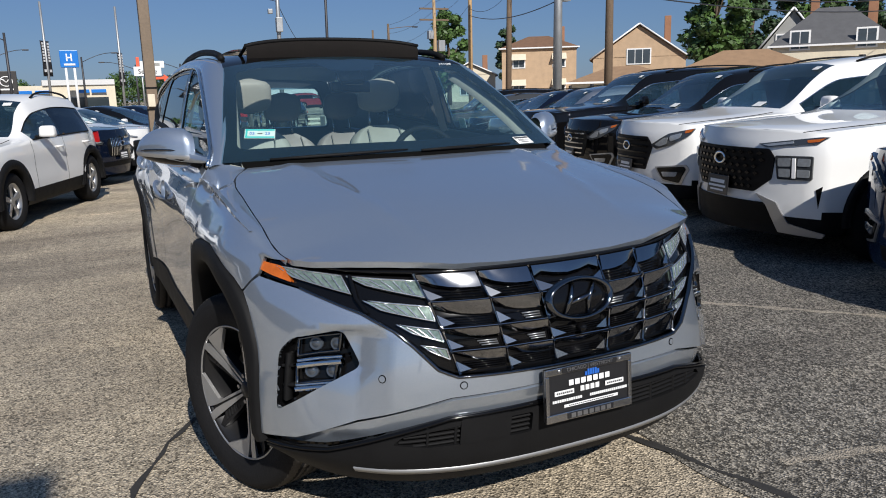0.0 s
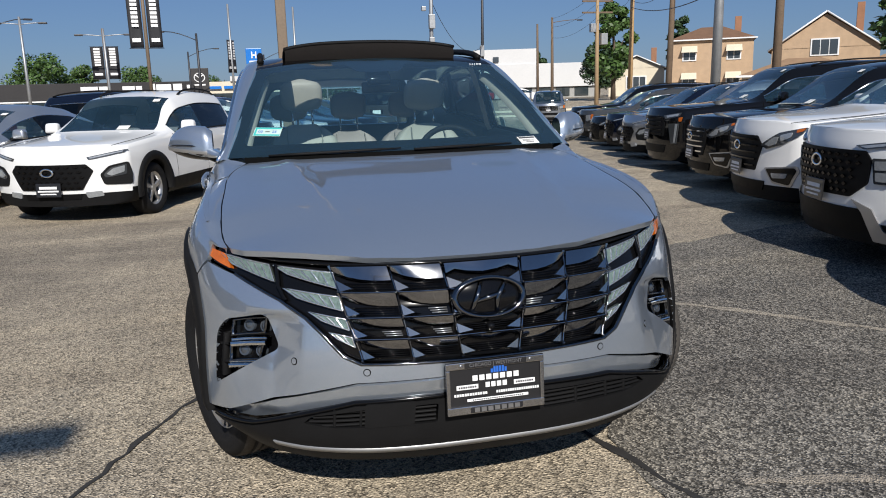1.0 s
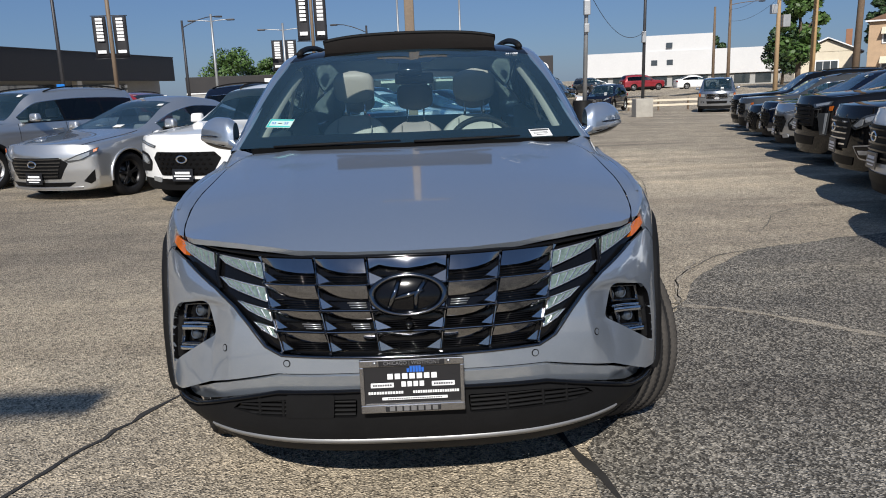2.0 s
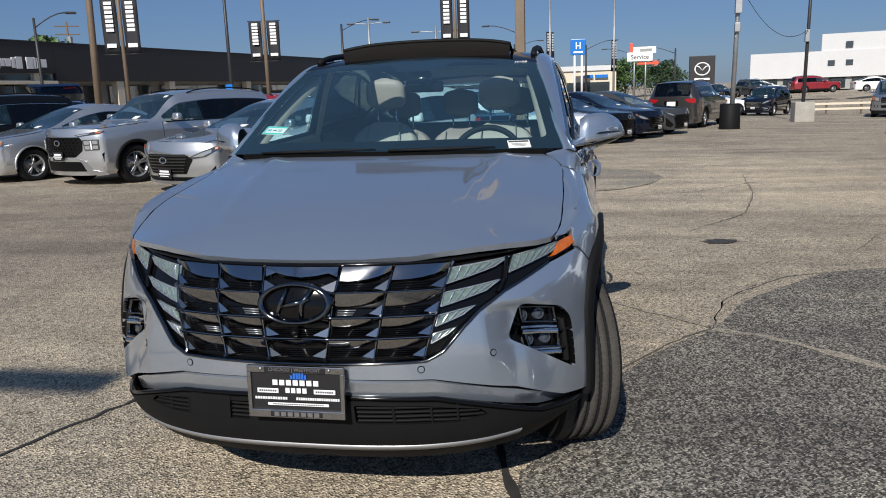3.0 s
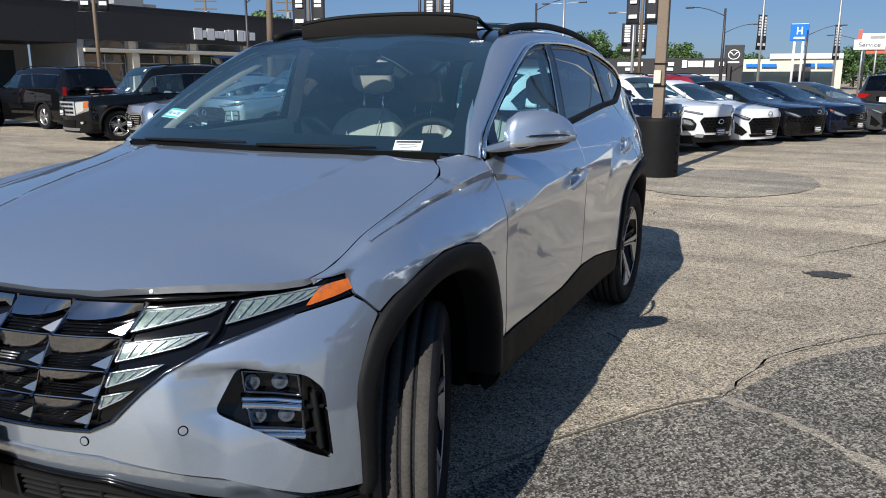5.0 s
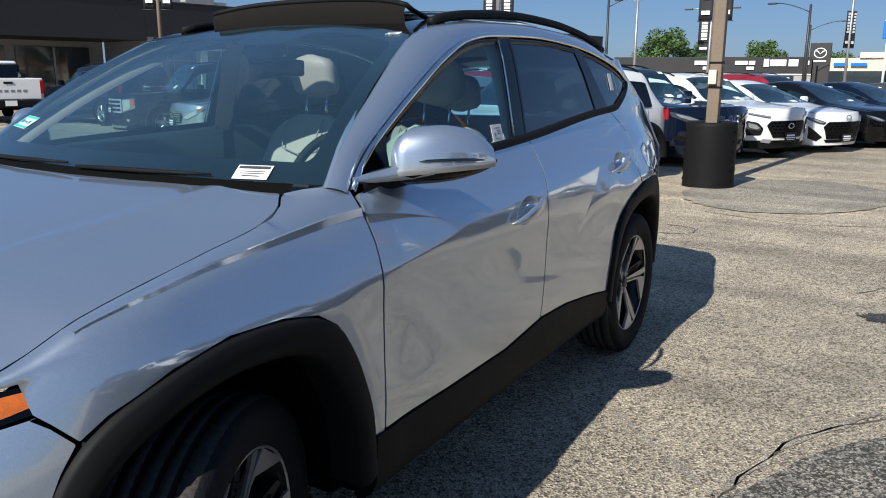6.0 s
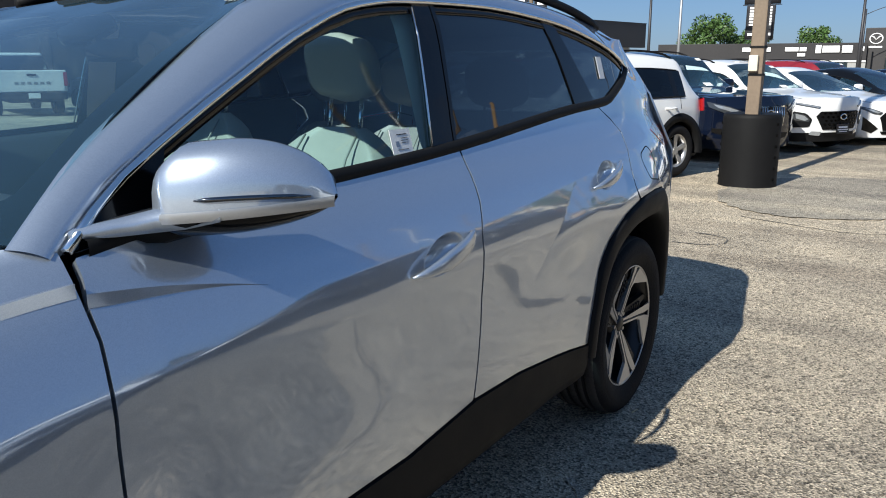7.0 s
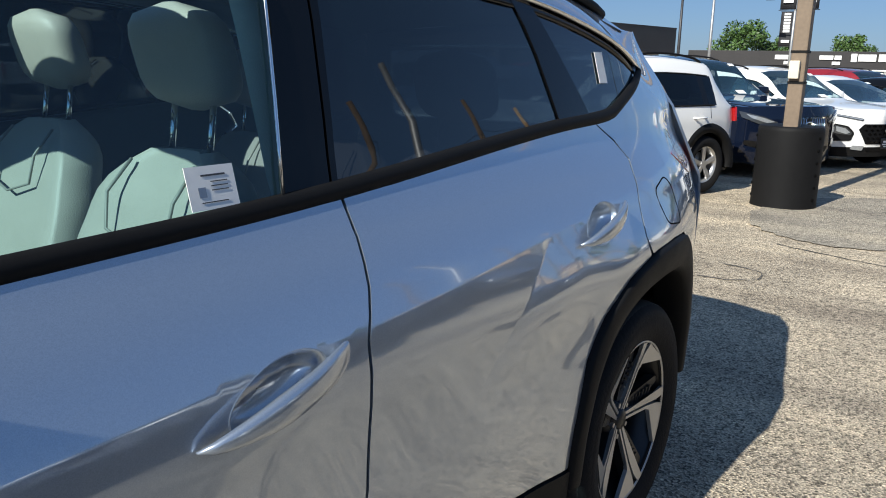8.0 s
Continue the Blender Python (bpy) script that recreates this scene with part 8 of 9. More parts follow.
BARK = mat("bark", (0.09, 0.065, 0.045), 0.95, vary=0.3, scale=5, bump=0.6, bscale=25)


def leaf_mat(name, base):
    m = mat(name, base, 0.55, vary=0.0)
    nt = m.node_tree
    b = nt.nodes["Principled BSDF"]
    gi = nt.nodes.new("ShaderNodeNewGeometry")
    mr = nt.nodes.new("ShaderNodeMapRange")
    mr.inputs[3].default_value, mr.inputs[4].default_value = 0.55, 1.5
    nt.links.new(gi.outputs["Random Per Island"], mr.inputs[0])
    sc = nt.nodes.new("ShaderNodeVectorMath")
    sc.operation, sc.inputs[0].default_value = "SCALE", base
    nt.links.new(mr.outputs[0], sc.inputs["Scale"])
    nt.links.new(sc.outputs[0], b.inputs["Base Color"])
    return m


LEAF = leaf_mat("leaves", (0.055, 0.105, 0.022))
LEAF_DARK = leaf_mat("dark_leaves", (0.03, 0.06, 0.02))


def strut(name, a, b, ra, rb, material, parent=None, sides=10, lab=""):
    v, f = tube([a, b], [ra, rb], sides)
    return put(name, mesh_of(name, v, f, material), parent, lab)


def wall_box(name, p, q, z0, z1, thick, material, parent, lab=""):
    """A slab standing on the line p-q, thick to its left."""
    p, q = V3((p[0], p[1], 0)), V3((q[0], q[1], 0))
    d = (q - p)
    L = d.length
    c = (p + q) / 2
    a = math.degrees(math.atan2(d.y, d.x))
    bm = box((L, thick, z1 - z0), (0, thick / 2, 0), min(0.02, thick / 6))
    return part(name, bm, material, parent, lab, m=pose(c.x, c.y, (z0 + z1) / 2, 0, 0, a))


def bars(parent, p, q, z, words, h, material, out=0.05):
    """Unreadable or brand lettering: a row of plain blocks along p-q."""
    p, q = V3((p[0], p[1], 0)), V3((q[0], q[1], 0))
    d = (q - p).normalized()
    a = math.degrees(math.atan2(d.y, d.x))
    for s, w, k in words:
        c = p + d * (s + w / 2)
        part("sign_block", box((w, 0.06, h * k), (0, -out, 0), 0.012), material, parent, m=pose(c.x, c.y, z, 0, 0, a))


# ---- black-fronted showroom along the far side ----
def showroom():
    root = tagged(put("showroom_building", None), "long single-storey showroom with a charcoal fascia", "building")
    d = V3((0.157, 0.988))
    p0 = V3((-31.0, 23.9)) - d * 34
    L = 82.0
    n = V3((d.y, -d.x))  # towards the lot

    def P(s, o=0.0):
        return (p0.x + d.x * s + n.x * o, p0.y + d.y * s + n.y * o)
    for a, b, z in ((0, 35.4, 3.0), (35.4, 47.4, 3.18), (47.4, L, 2.75)):
        wall_box("fascia", P(a), P(b), z, 4.85, 0.5, FASCIA, root, "plain charcoal fascia band")
    wall_box("fascia_trim", P(0, 0.03), P(L, 0.03), 4.85, 4.93, 0.6, FASCIA, root)
    wall_box("soffit", P(0, -0.5), P(35.4, -0.5), 3.0, 3.06, 4.0, FASCIA, root)
    wall_box("side_wall", P(35.4, -0.02), P(35.7, -0.02), 0.0, 3.18, 4.4, GREY_WALL, root)
    wall_box("back_wall", P(0, -4.6), P(35.4, -4.6), 0.0, 4.4, 0.4, GREY_WALL, root)
    wall_box("back_wall", P(35.4, -1.6), P(L, -1.6), 0.0, 4.4, 0.4, GREY_WALL, root)
    wall_box("roof_deck", P(0, -0.5), P(L, -0.5), 4.4, 4.6, 14, GREY_WALL, root)
    # cream beam on columns, a band of upper lights over it and shop windows below
    wall_box("beam", P(35.7, 0.12), P(47.4, 0.12), 2.58, 2.76, 0.62, CREAM, root)
    wall_box("upper_wall", P(35.7, -0.22), P(47.4, -0.22), 2.76, 3.18, 0.3, GREY_WALL, root)
    for k in range(3):
        s = 38.3 + 3.85 * k
        wall_box("column", P(s, 0.10), P(s + 0.42, 0.10), 0.0, 2.58, 0.6, CREAM, root)
        wall_box("pier", P(s, -0.16), P(s + 0.42, -0.16), 2.76, 3.18, 0.06, CREAM, root)
    for s in (35.8, 38.8, 42.65, 46.5):
        e = min(s + 3.25, 47.3) if s > 36 else 38.2
        wall_box("upper_light", P(s + 0.1, -0.2), P(e - 0.1, -0.2), 2.82, 3.14, 0.05, SHOP_GLASS, root)
        wall_box("shop_window", P(s, -0.42), P(e, -0.42), 0.45, 2.5, 0.05, SHOP_GLASS, root)
        wall_box("window_plinth", P(s, -0.36), P(e, -0.36), 0.0, 0.45, 0.2, GREY_WALL, root)
        n_bar = max(1, round((e - s) / 1.1))
        for j in range(n_bar + 1):
            q = s + (e - s - 0.06) * j / n_bar
            wall_box("window_bar", P(q, -0.36), P(q + 0.06, -0.36), 0.45, 2.5, 0.06, POLE_GREY, root)
        wall_box("window_bar", P(s, -0.35), P(e, -0.35), 2.02, 2.08, 0.06, POLE_GREY, root)
    for k in range(8):
        wall_box("shop_window", P(1.5 + 4.2 * k, -4.5), P(5.2 + 4.2 * k, -4.5), 0.3, 2.7, 0.06, SHOP_GLASS, root)
        wall_box("window_bar", P(3.3 + 4.2 * k, -4.44), P(3.4 + 4.2 * k, -4.44), 0.3, 2.7, 0.06, POLE_GREY, root)
    for a, b in ((48, 52), (53, 57), (58, 66), (68, 76)):
        wall_box("dark_entrance", P(a, -1.45), P(b, -1.45), 0.0, 2.5, 0.06, SHOP_GLASS, root)
    for s in (52.2, 57.2, 66.6):
        wall_box("column", P(s, -0.05), P(s + 0.6, -0.05), 0.0, 2.75, 0.45, CREAM, root)
    # name sign, as plain blocks
    bars(root, P(42.3, 0.02), P(50, 0.02), 3.72, [(0, 0.55, 1.25), (0.6, 0.25, 0.8), (0.9, 0.5, 1.25), (1.45, 0.25, 0.8), (1.75, 0.35, 0.8), (2.15, 0.22, 1.1), (2.42, 0.4, 1.25), (3.1, 0.45, 1.25), (3.6, 0.12, 1.2), (3.78, 0.22, 1.1), (4.05, 0.4, 0.9)], 0.5, SIGN_WHITE)
    for s, o, w, h in ((33, -4, 3.0, 0.6), (37.6, -4, 2.3, 0.65), (40.2, -4, 1.9, 0.85), (42.4, -4.5, 0.9, 0.6)):
        wall_box("roof_unit", P(s, o), P(s + w, o), 4.6, 4.6 + h + 0.35, 1.6, GREY_WALL, root)
    return root


showroom()


def emblem_sign(x0, x1, y, z0, z1, name, lab, leg=0.0):
    """A black pylon with a plain white ring and wing shape."""
    root = tagged(put(name, None), lab, "sign")
    w = x1 - x0
    cx = (x0 + x1) / 2
    part("pylon", box((w, 0.5, z1 - z0), (cx, y, (z0 + z1) / 2), 0.04), FASCIA, root)
    if leg:
        for dx in (-0.3, 0.3):
            part("leg", box((0.18, 0.3, z0), (cx + dx * w, y, z0 / 2)), FASCIA, root)
    r = w * 0.30
    zc = z1 - w * 0.52
    v, f = lathe([(r * 0.86, 0.0), (r * 0.9, 0.03), (r, 0.03), (r * 1.03, 0.0)], 32, "z")
    put("ring", mesh_of("ring", [(a, b * 0.86, c) for a, b, c in v], f, SIGN_WHITE), root, m=pose(cx, y - 0.26, zc, 90))
    for sg in (1, -1):
        v, f = tube([(cx, y - 0.28, zc - r * 0.2), (cx + sg * r * 0.45, y - 0.28, zc + r * 0.3), (cx + sg * r * 0.9, y - 0.28, zc + r * 0.42)], [0.05, 0.07, 0.03], 6)
        put("wing", mesh_of("wing", v, f, SIGN_WHITE), root)
    part("sign_block", box((w * 0.6, 0.04, w * 0.08), (cx, y - 0.26, zc - r * 1.35), 0.01), SIGN_WHITE, root)
    return root


def low_dealer():
    root = tagged(put("low_dealership", None), "low dealership with a black sign band", "building")
    P, Q = (-25.0, 79.6), (-6.5, 84.5)
    wall_box("wall", P, Q, 0, 1.7, 6, GREY_WALL, root)
    wall_box("sign_band", (P[0], P[1] - 0.05), (Q[0], Q[1] - 0.05), 1.55, 3.2, 6.3, FASCIA, root, "black band with white sign blocks")
    wall_box("band_edge", (P[0], P[1] - 0.1), (Q[0], Q[1] - 0.1), 1.42, 1.55, 6.4, SIGN_WHITE, root)
    bars(root, (-17.2, 81.65), (-6.5, 84.47), 2.62, [(0, 1.6, 1), (1.7, 0.9, 1), (3.9, 1.2, 0.9), (5.2, 0.6, 0.9), (6.6, 0.5, 1.8), (7.2, 1.5, 1.5), (8.9, 0.9, 1.6), (10.3, 0.5, 1.0)], 0.42, SIGN_WHITE, 0.12)
    bars(root, (-16.4, 81.85), (-6.5, 84.47), 2.1, [(0, 0.9, 1), (4.2, 0.7, 1)], 0.3, SIGN_WHITE, 0.12)
    for k in range(4):
        wall_box("shop_window", (-23 + 4 * k, 80.05 + 1.06 * k), (-20 + 4 * k, 80.85 + 1.06 * k), 0.2, 1.4, 0.1, SHOP_GLASS, root)


low_dealer()
emblem_sign(-6.85, -4.95, 85.3, 0.0, 4.55, "pylon_sign", "black pylon sign with a plain white emblem")
emblem_sign(11.7, 14.3, 84.0, 1.2, 4.15, "pylon_sign", "black pylon sign on two legs", leg=1.0)


def blue_sign():
    root = tagged(put("blue_sign", None), "blue square sign with white emblem on posts", "sign")
    part("panel", box((1.8, 0.4, 1.8), (0, 91, 5.95), 0.06), SIGN_BLUE, root)
    for dx in (-0.42, 0.42):
        strut("post", (dx, 91, 0), (dx, 91, 5.05), 0.13, 0.13, SIGN_WHITE, root)
    for dx in (-0.22, 0.22):
        part("emblem_block", box((0.14, 0.04, 0.78), (dx, 90.78, 6.1), 0.03), SIGN_WHITE, root)
    part("emblem_block", box((0.5, 0.04, 0.14), (0, 90.78, 6.08), 0.03), SIGN_WHITE, root)
    part("sign_block", box((1.1, 0.04, 0.2), (0, 90.78, 5.36), 0.03), SIGN_WHITE, root)
    b = tagged(put("pale_shop", None), "pale single-storey dealership with flat roof", "building")
    wall_box("wall", (-9.0, 96.7), (4.6, 96.9), 0, 3.3, 10, CREAM, b)
    wall_box("parapet", (-3.0, 96.5), (4.6, 96.7), 3.3, 3.9, 10, WHITE_WALL, b)
    wall_box("window_strip", (-7.5, 96.62), (3.8, 96.8), 0.3, 1.9, 0.1, SHOP_GLASS, b)
    bars(b, (-5.5, 96.55), (4, 96.6), 2.6, [(0, 1.4, 1), (1.7, 1.6, 1), (6.2, 1.1, 1.1), (7.5, 1.6, 1.1)], 0.35, SIGN_BLUE, 0.1)
    s = tagged(put("service_sign", None), "white service sign with orange arrows", "sign")
    part("panel", box((2.15, 0.16, 0.75), (5.45, 66.8, 3.75), 0.03), SIGN_WHITE, s)
    part("panel", box((1.9, 0.16, 0.55), (5.85, 66.86, 4.3), 0.03), SIGN_WHITE, s)
    part("arrow", box((1.5, 0.14, 0.24), (6.0, 66.95, 3.2), 0.02), SIGN_ORANGE, s)
    bm = bmesh.new()
    bm.faces.new([bm.verts.new(c) for c in ((6.7, 66.9, 2.9), (6.7, 66.9, 3.5), (7.15, 66.9, 3.2))])
    part("arrow", bm, SIGN_ORANGE, s)
    part("arrow", box((0.24, 0.14, 1.1), (4.75, 66.95, 4.35), 0.02), SIGN_ORANGE, s)
    put("lettering", text_mesh("Service", 0.52, POLE_DARK, 0.01), s, m=pose(5.45, 66.7, 3.72, 90))
    part("sign_block", box((1.0, 0.04, 0.22), (5.95, 66.76, 4.3)), GREY_WALL, s)
    for dx in (5.0, 5.95):
        strut("post", (dx, 66.9, 0), (dx, 66.9, 4.2), 0.07, 0.07, POLE_GREY, s)


blue_sign()


def white_hall():
    root = tagged(put("white_hall", None), "white flat-roofed commercial hall with dark glazing", "building")
    P, Q = (21.9, 104.8), (46.0, 97.2)
    wall_box("wall", P, Q, 1.5, 4.7, 14, WHITE_WALL, root)
    wall_box("upper_block", (29.8, 102.5), (38.2, 99.9), 4.7, 6.75, 8, WHITE_WALL, root)
    wall_box("base_wall", (P[0] + 0.3, P[1] + 0.4), (Q[0], Q[1] + 0.4), 0, 1.5, 13, GREY_WALL, root)
    d = (V3(Q) - V3(P)).normalized()
    for k in range(9):
        a = V3(P) + d * (1.5 + 2.6 * k)
        b = a + d * 1.9
        wall_box("shop_window", (a.x, a.y + 0.3), (b.x, b.y + 0.3), 0.2, 1.4, 0.1, SHOP_GLASS, root)
    for s, z in ((9.0, 3.2), (11.0, 3.2), (10.9, 5.4)):
        a = V3(P) + d * s
        b = a + d * 0.8
        wall_box("window", (a.x, a.y - 0.06), (b.x, b.y - 0.06), z - 0.35, z + 0.35, 0.1, PANE, root)


white_hall()


# ---- houses beyond the fence ----
def house(x, y, a, w, dep, eave, ridge, brick, shingle, lab, storeys=2, gable="front", awning=False, chim=True, name="house"):
    """A house whose front faces its own -y; gable front or hipped roof."""
    root = tagged(put(name, None, m=pose(x, y, 0, 0, 0, a)), lab, "house", "houses beyond the fence")
    part("wall", box((w, dep, eave), (0, dep / 2, eave / 2), 0.03), brick, root)
    o = 0.35
    bm = bmesh.new()
    if gable == "front":
        pts = [(-w / 2 - o, -o, eave - 0.15), (0, -o, ridge), (w / 2 + o, -o, eave - 0.15), (-w / 2 - o, dep + o, eave - 0.15), (0, dep + o, ridge), (w / 2 + o, dep + o, eave - 0.15)]
        vs = [bm.verts.new(p) for p in pts] + [bm.verts.new((p[0], p[1], p[2] - 0.18)) for p in pts]
        for q in ((0, 3, 4, 1), (1, 4, 5, 2), (6, 7, 10, 9), (7, 8, 11, 10), (0, 1, 7, 6), (1, 2, 8, 7), (3, 9, 10, 4), (4, 10, 11, 5), (0, 6, 9, 3), (2, 5, 11, 8)):
            bm.faces.new([vs[i] for i in q])
        roof = part("roof", bm, shingle, root)
        for yy in (0.0, dep):
            bm = bmesh.new()
            bm.faces.new([bm.verts.new(p) for p in ((-w / 2, yy, eave - 0.1), (w / 2, yy, eave - 0.1), (0, yy, ridge - 0.28))])
            part("gable", bm, brick, root)
        for sg in (1, -1):
            strut("bargeboard", (sg * (w / 2 + o), -o - 0.02, eave - 0.2), (0, -o - 0.02, ridge - 0.06), 0.09, 0.09, SIGN_WHITE, roof, 6)
    else:
        pts = [(-w / 2 - o, -o, eave - 0.1), (w / 2 + o, -o, eave - 0.1), (w / 2 + o, dep + o, eave - 0.1), (-w / 2 - o, dep + o, eave - 0.1), (-w * 0.14, dep / 2, ridge), (w * 0.14, dep / 2, ridge)]
        vs = [bm.verts.new(p) for p in pts]
        for q in ((0, 1, 5, 4), (1, 2, 5), (2, 3, 4, 5), (3, 0, 4), (0, 3, 2, 1)):
            bm.faces.new([vs[i] for i in q])
        roof = part("roof", bm, shingle, root)
        part("gutter", box((w + 2 * o, 0.12, 0.14), (0, -o, eave - 0.12)), SIGN_WHITE, roof)
    if chim:
        part("chimney", box((0.7, 0.7, ridge - eave + 1.6), (w * 0.32, dep * 0.45, eave + (ridge - eave) / 2 + 0.2), 0.03), BRICK_RED, root)
    for st in range(storeys):
        zc = 1.7 + 2.9 * st
        cols = (-0.27, 0.27) if gable != "front" or st < storeys - 1 else (0.0,)
        for c in cols:
            ww, hh = (1.3, 1.35) if len(cols) > 1 else (2.4, 1.5)
            win = put("window", None, root, m=pose(c * w, 0, zc))
            part("window_frame", box((ww + 0.2, 0.16, hh + 0.2), (0, -0.02, 0)), SIGN_WHITE, win)
            k = max(1, round(ww / 0.8))
            for j in range(k):
                part("pane", box((ww / k - 0.08, 0.04, hh - 0.06), (-ww / 2 + ww / k * (j + 0.5), -0.11, 0)), PANE, win)
            if awning:
                bm = bmesh.new()
                vs = [bm.verts.new(p) for p in ((-0.8, -0.05, 0.85), (0.8, -0.05, 0.85), (0.85, -0.75, 0.15), (-0.85, -0.75, 0.15), (-0.8, -0.03, 0.15), (0.8, -0.03, 0.15))]
                for q in ((0, 1, 2, 3), (0, 3, 4), (1, 5, 2)):
                    bm.faces.new([vs[i] for i in q])
                part("awning", bm, CREAM, win)
    return root


def polar(az, d, e=(-0.5, -3.0)):
    return e[0] + d * math.sin(radians(az)), e[1] + d * math.cos(radians(az))


for az, d, w, dep, ev, rd, br, sh, lab, stn, gb, aw in ((32.6, 92, 8.6, 10, 6.2, 7.7, BRICK_TAN, SHINGLE_BROWN, "tan brick house with awnings and hipped roof", 2, "hip", True),
                                                        (39.6, 88, 9.8, 11, 4.6, 8.1, BRICK_TAN, SHINGLE_BROWN, "tan brick house with a white-edged gable", 2, "front", False),
                                                        (51.8, 68, 8.6, 8, 4.3, 7.3, CREAM, SHINGLE_GREY, "cream house with grey shingle roof", 2, "hip", False),
                                                        (49.4, 73, 5.4, 9, 3.9, 7.6, GREY_WALL, SHINGLE_GREY, "grey-sided house with dark gable roof", 2, "front", False),
                                                        (57.0, 72, 7.0, 9, 4.2, 7.4, GREY_WALL, SHINGLE_BROWN, "grey house with brown roof", 2, "front", False),
                                                        (27.6, 105, 7.0, 9, 3.6, 5.2, CREAM, SHINGLE_GREY, "pale bungalow with dark roof", 1, "front", False)):
    x, y = polar(az, d)
    house(x, y, -az, w, dep, ev, rd, br, sh, lab, stn, gb, aw)
for az, d, w, ev, rd, lab in ((46.4, 56, 10.5, 2.0, 3.75, "long low garage with tan hipped roof"), (38.4, 60, 8.0, 1.9, 3.0, "small garage with brown roof")):
    x, y = polar(az, d)
    house(x, y, -az, w, 7, ev, rd, CREAM, SHINGLE_TAN, lab, 0, "hip", False, False, "garage")


# ---- trees ----
def tree(x, y, h, spread, seed, leaf=None, tall=False, lab="leafy green street tree"):
    rnd = random.Random(seed)
    root = tagged(put("tree", None, m=pose(x, y, 0, 0, 0, rnd.uniform(0, 360))), lab, "tree", "trees round the lot")
    th = h * 0.35
    v, f = tube([(0, 0, 0), (0.05, 0.02, th * 0.5), (0.0, 0.1, th), (0.1, 0.0, h * 0.7)], [h * 0.03, h * 0.024, h * 0.02, h * 0.008], 8)
    put("trunk", mesh_of("trunk", v, f, BARK), root)
    clumps = []
    n = 13 if not tall else 16
    for k in range(n):
        t = k / (n - 1)
        a = k * 2.4 + rnd.uniform(-0.4, 0.4)
        zz = th * 0.9 + (h * 0.93 - th * 0.9) * t
        rr = spread * (0.62 * math.sin(math.pi * (0.18 + 0.72 * t)) + 0.05) * rnd.uniform(0.6, 1.1)
        c = V3((rr * math.cos(a), rr * math.sin(a), zz))
        clumps.append((c, spread * rnd.uniform(0.30, 0.48) * (1.0 - 0.35 * t)))
        if k % 2 == 0:
            v, f = tube([(0, 0, max(th * 0.7, zz - h * 0.22)), c * 0.55 + V3((0, 0, zz * 0.40)), c], [h * 0.010, h * 0.006, h * 0.002], 5)
            put("limb", mesh_of("limb", v, f, BARK), root)
    verts, faces = [], []
    size = 0.019 * h + 0.085
    for c, r in clumps:
        for _ in range(330):
            d = V3((rnd.gauss(0, 1), rnd.gauss(0, 1), rnd.gauss(0, 1))).normalized()
            q = c + V3((d.x, d.y, d.z * 0.8)) * r * rnd.uniform(0.35, 1.08) ** 0.6
            u = V3((rnd.gauss(0, 1), rnd.gauss(0, 1), rnd.gauss(0, 0.6))).normalized()
            w = u.cross(d).normalized() if u.cross(d).length > 0.01 else V3((1, 0, 0))
            s = size * rnd.uniform(0.6, 1.3)
            k = len(verts)
            verts += [q - u * s, q + w * s * 0.55, q + u * s, q - w * s * 0.55]
            faces.append((k, k + 1, k + 2, k + 3))
    put("crown", mesh_of("crown", verts, faces, leaf or LEAF, False), root)
    return root


for az, d, h, sp, sd, dk in ((44.6, 72, 11.5, 3.5, 1, 0), (47.0, 96, 13.5, 4.0, 2, 1), (50.5, 98, 14.0, 5.0, 3, 0), (55.0, 96, 13.0, 4.8, 4, 1), (26.0, 82, 9.8, 2.6, 5, 0), (25.0, 95, 6.0, 3.0, 6, 1),
                         (30.5, 125, 11.5, 2.6, 7, 1), (3.5, 112, 4.6, 4.2, 8, 0), (6.0, 118, 4.4, 4.0, 9, 1), (1.8, 120, 4.0, 3.5, 10, 0), (-13.4, 100, 6.4, 4.5, 11, 0), (-11.0, 108, 5.6, 3.0, 12, 0), (-3.0, 125, 4.2, 4.0, 13, 0),
                         (-36.0, 84, 7.8, 4.6, 14, 0), (-39.0, 95, 7.4, 4.0, 15, 1), (-7.4, 130, 6.2, 4.5, 16, 0), (20.5, 125, 7.0, 3.0, 17, 1), (23.0, 120, 4.5, 4.0, 18, 0)):
    x, y = polar(az, d)
    tree(x, y, h, sp, sd, LEAF_DARK if dk else LEAF)


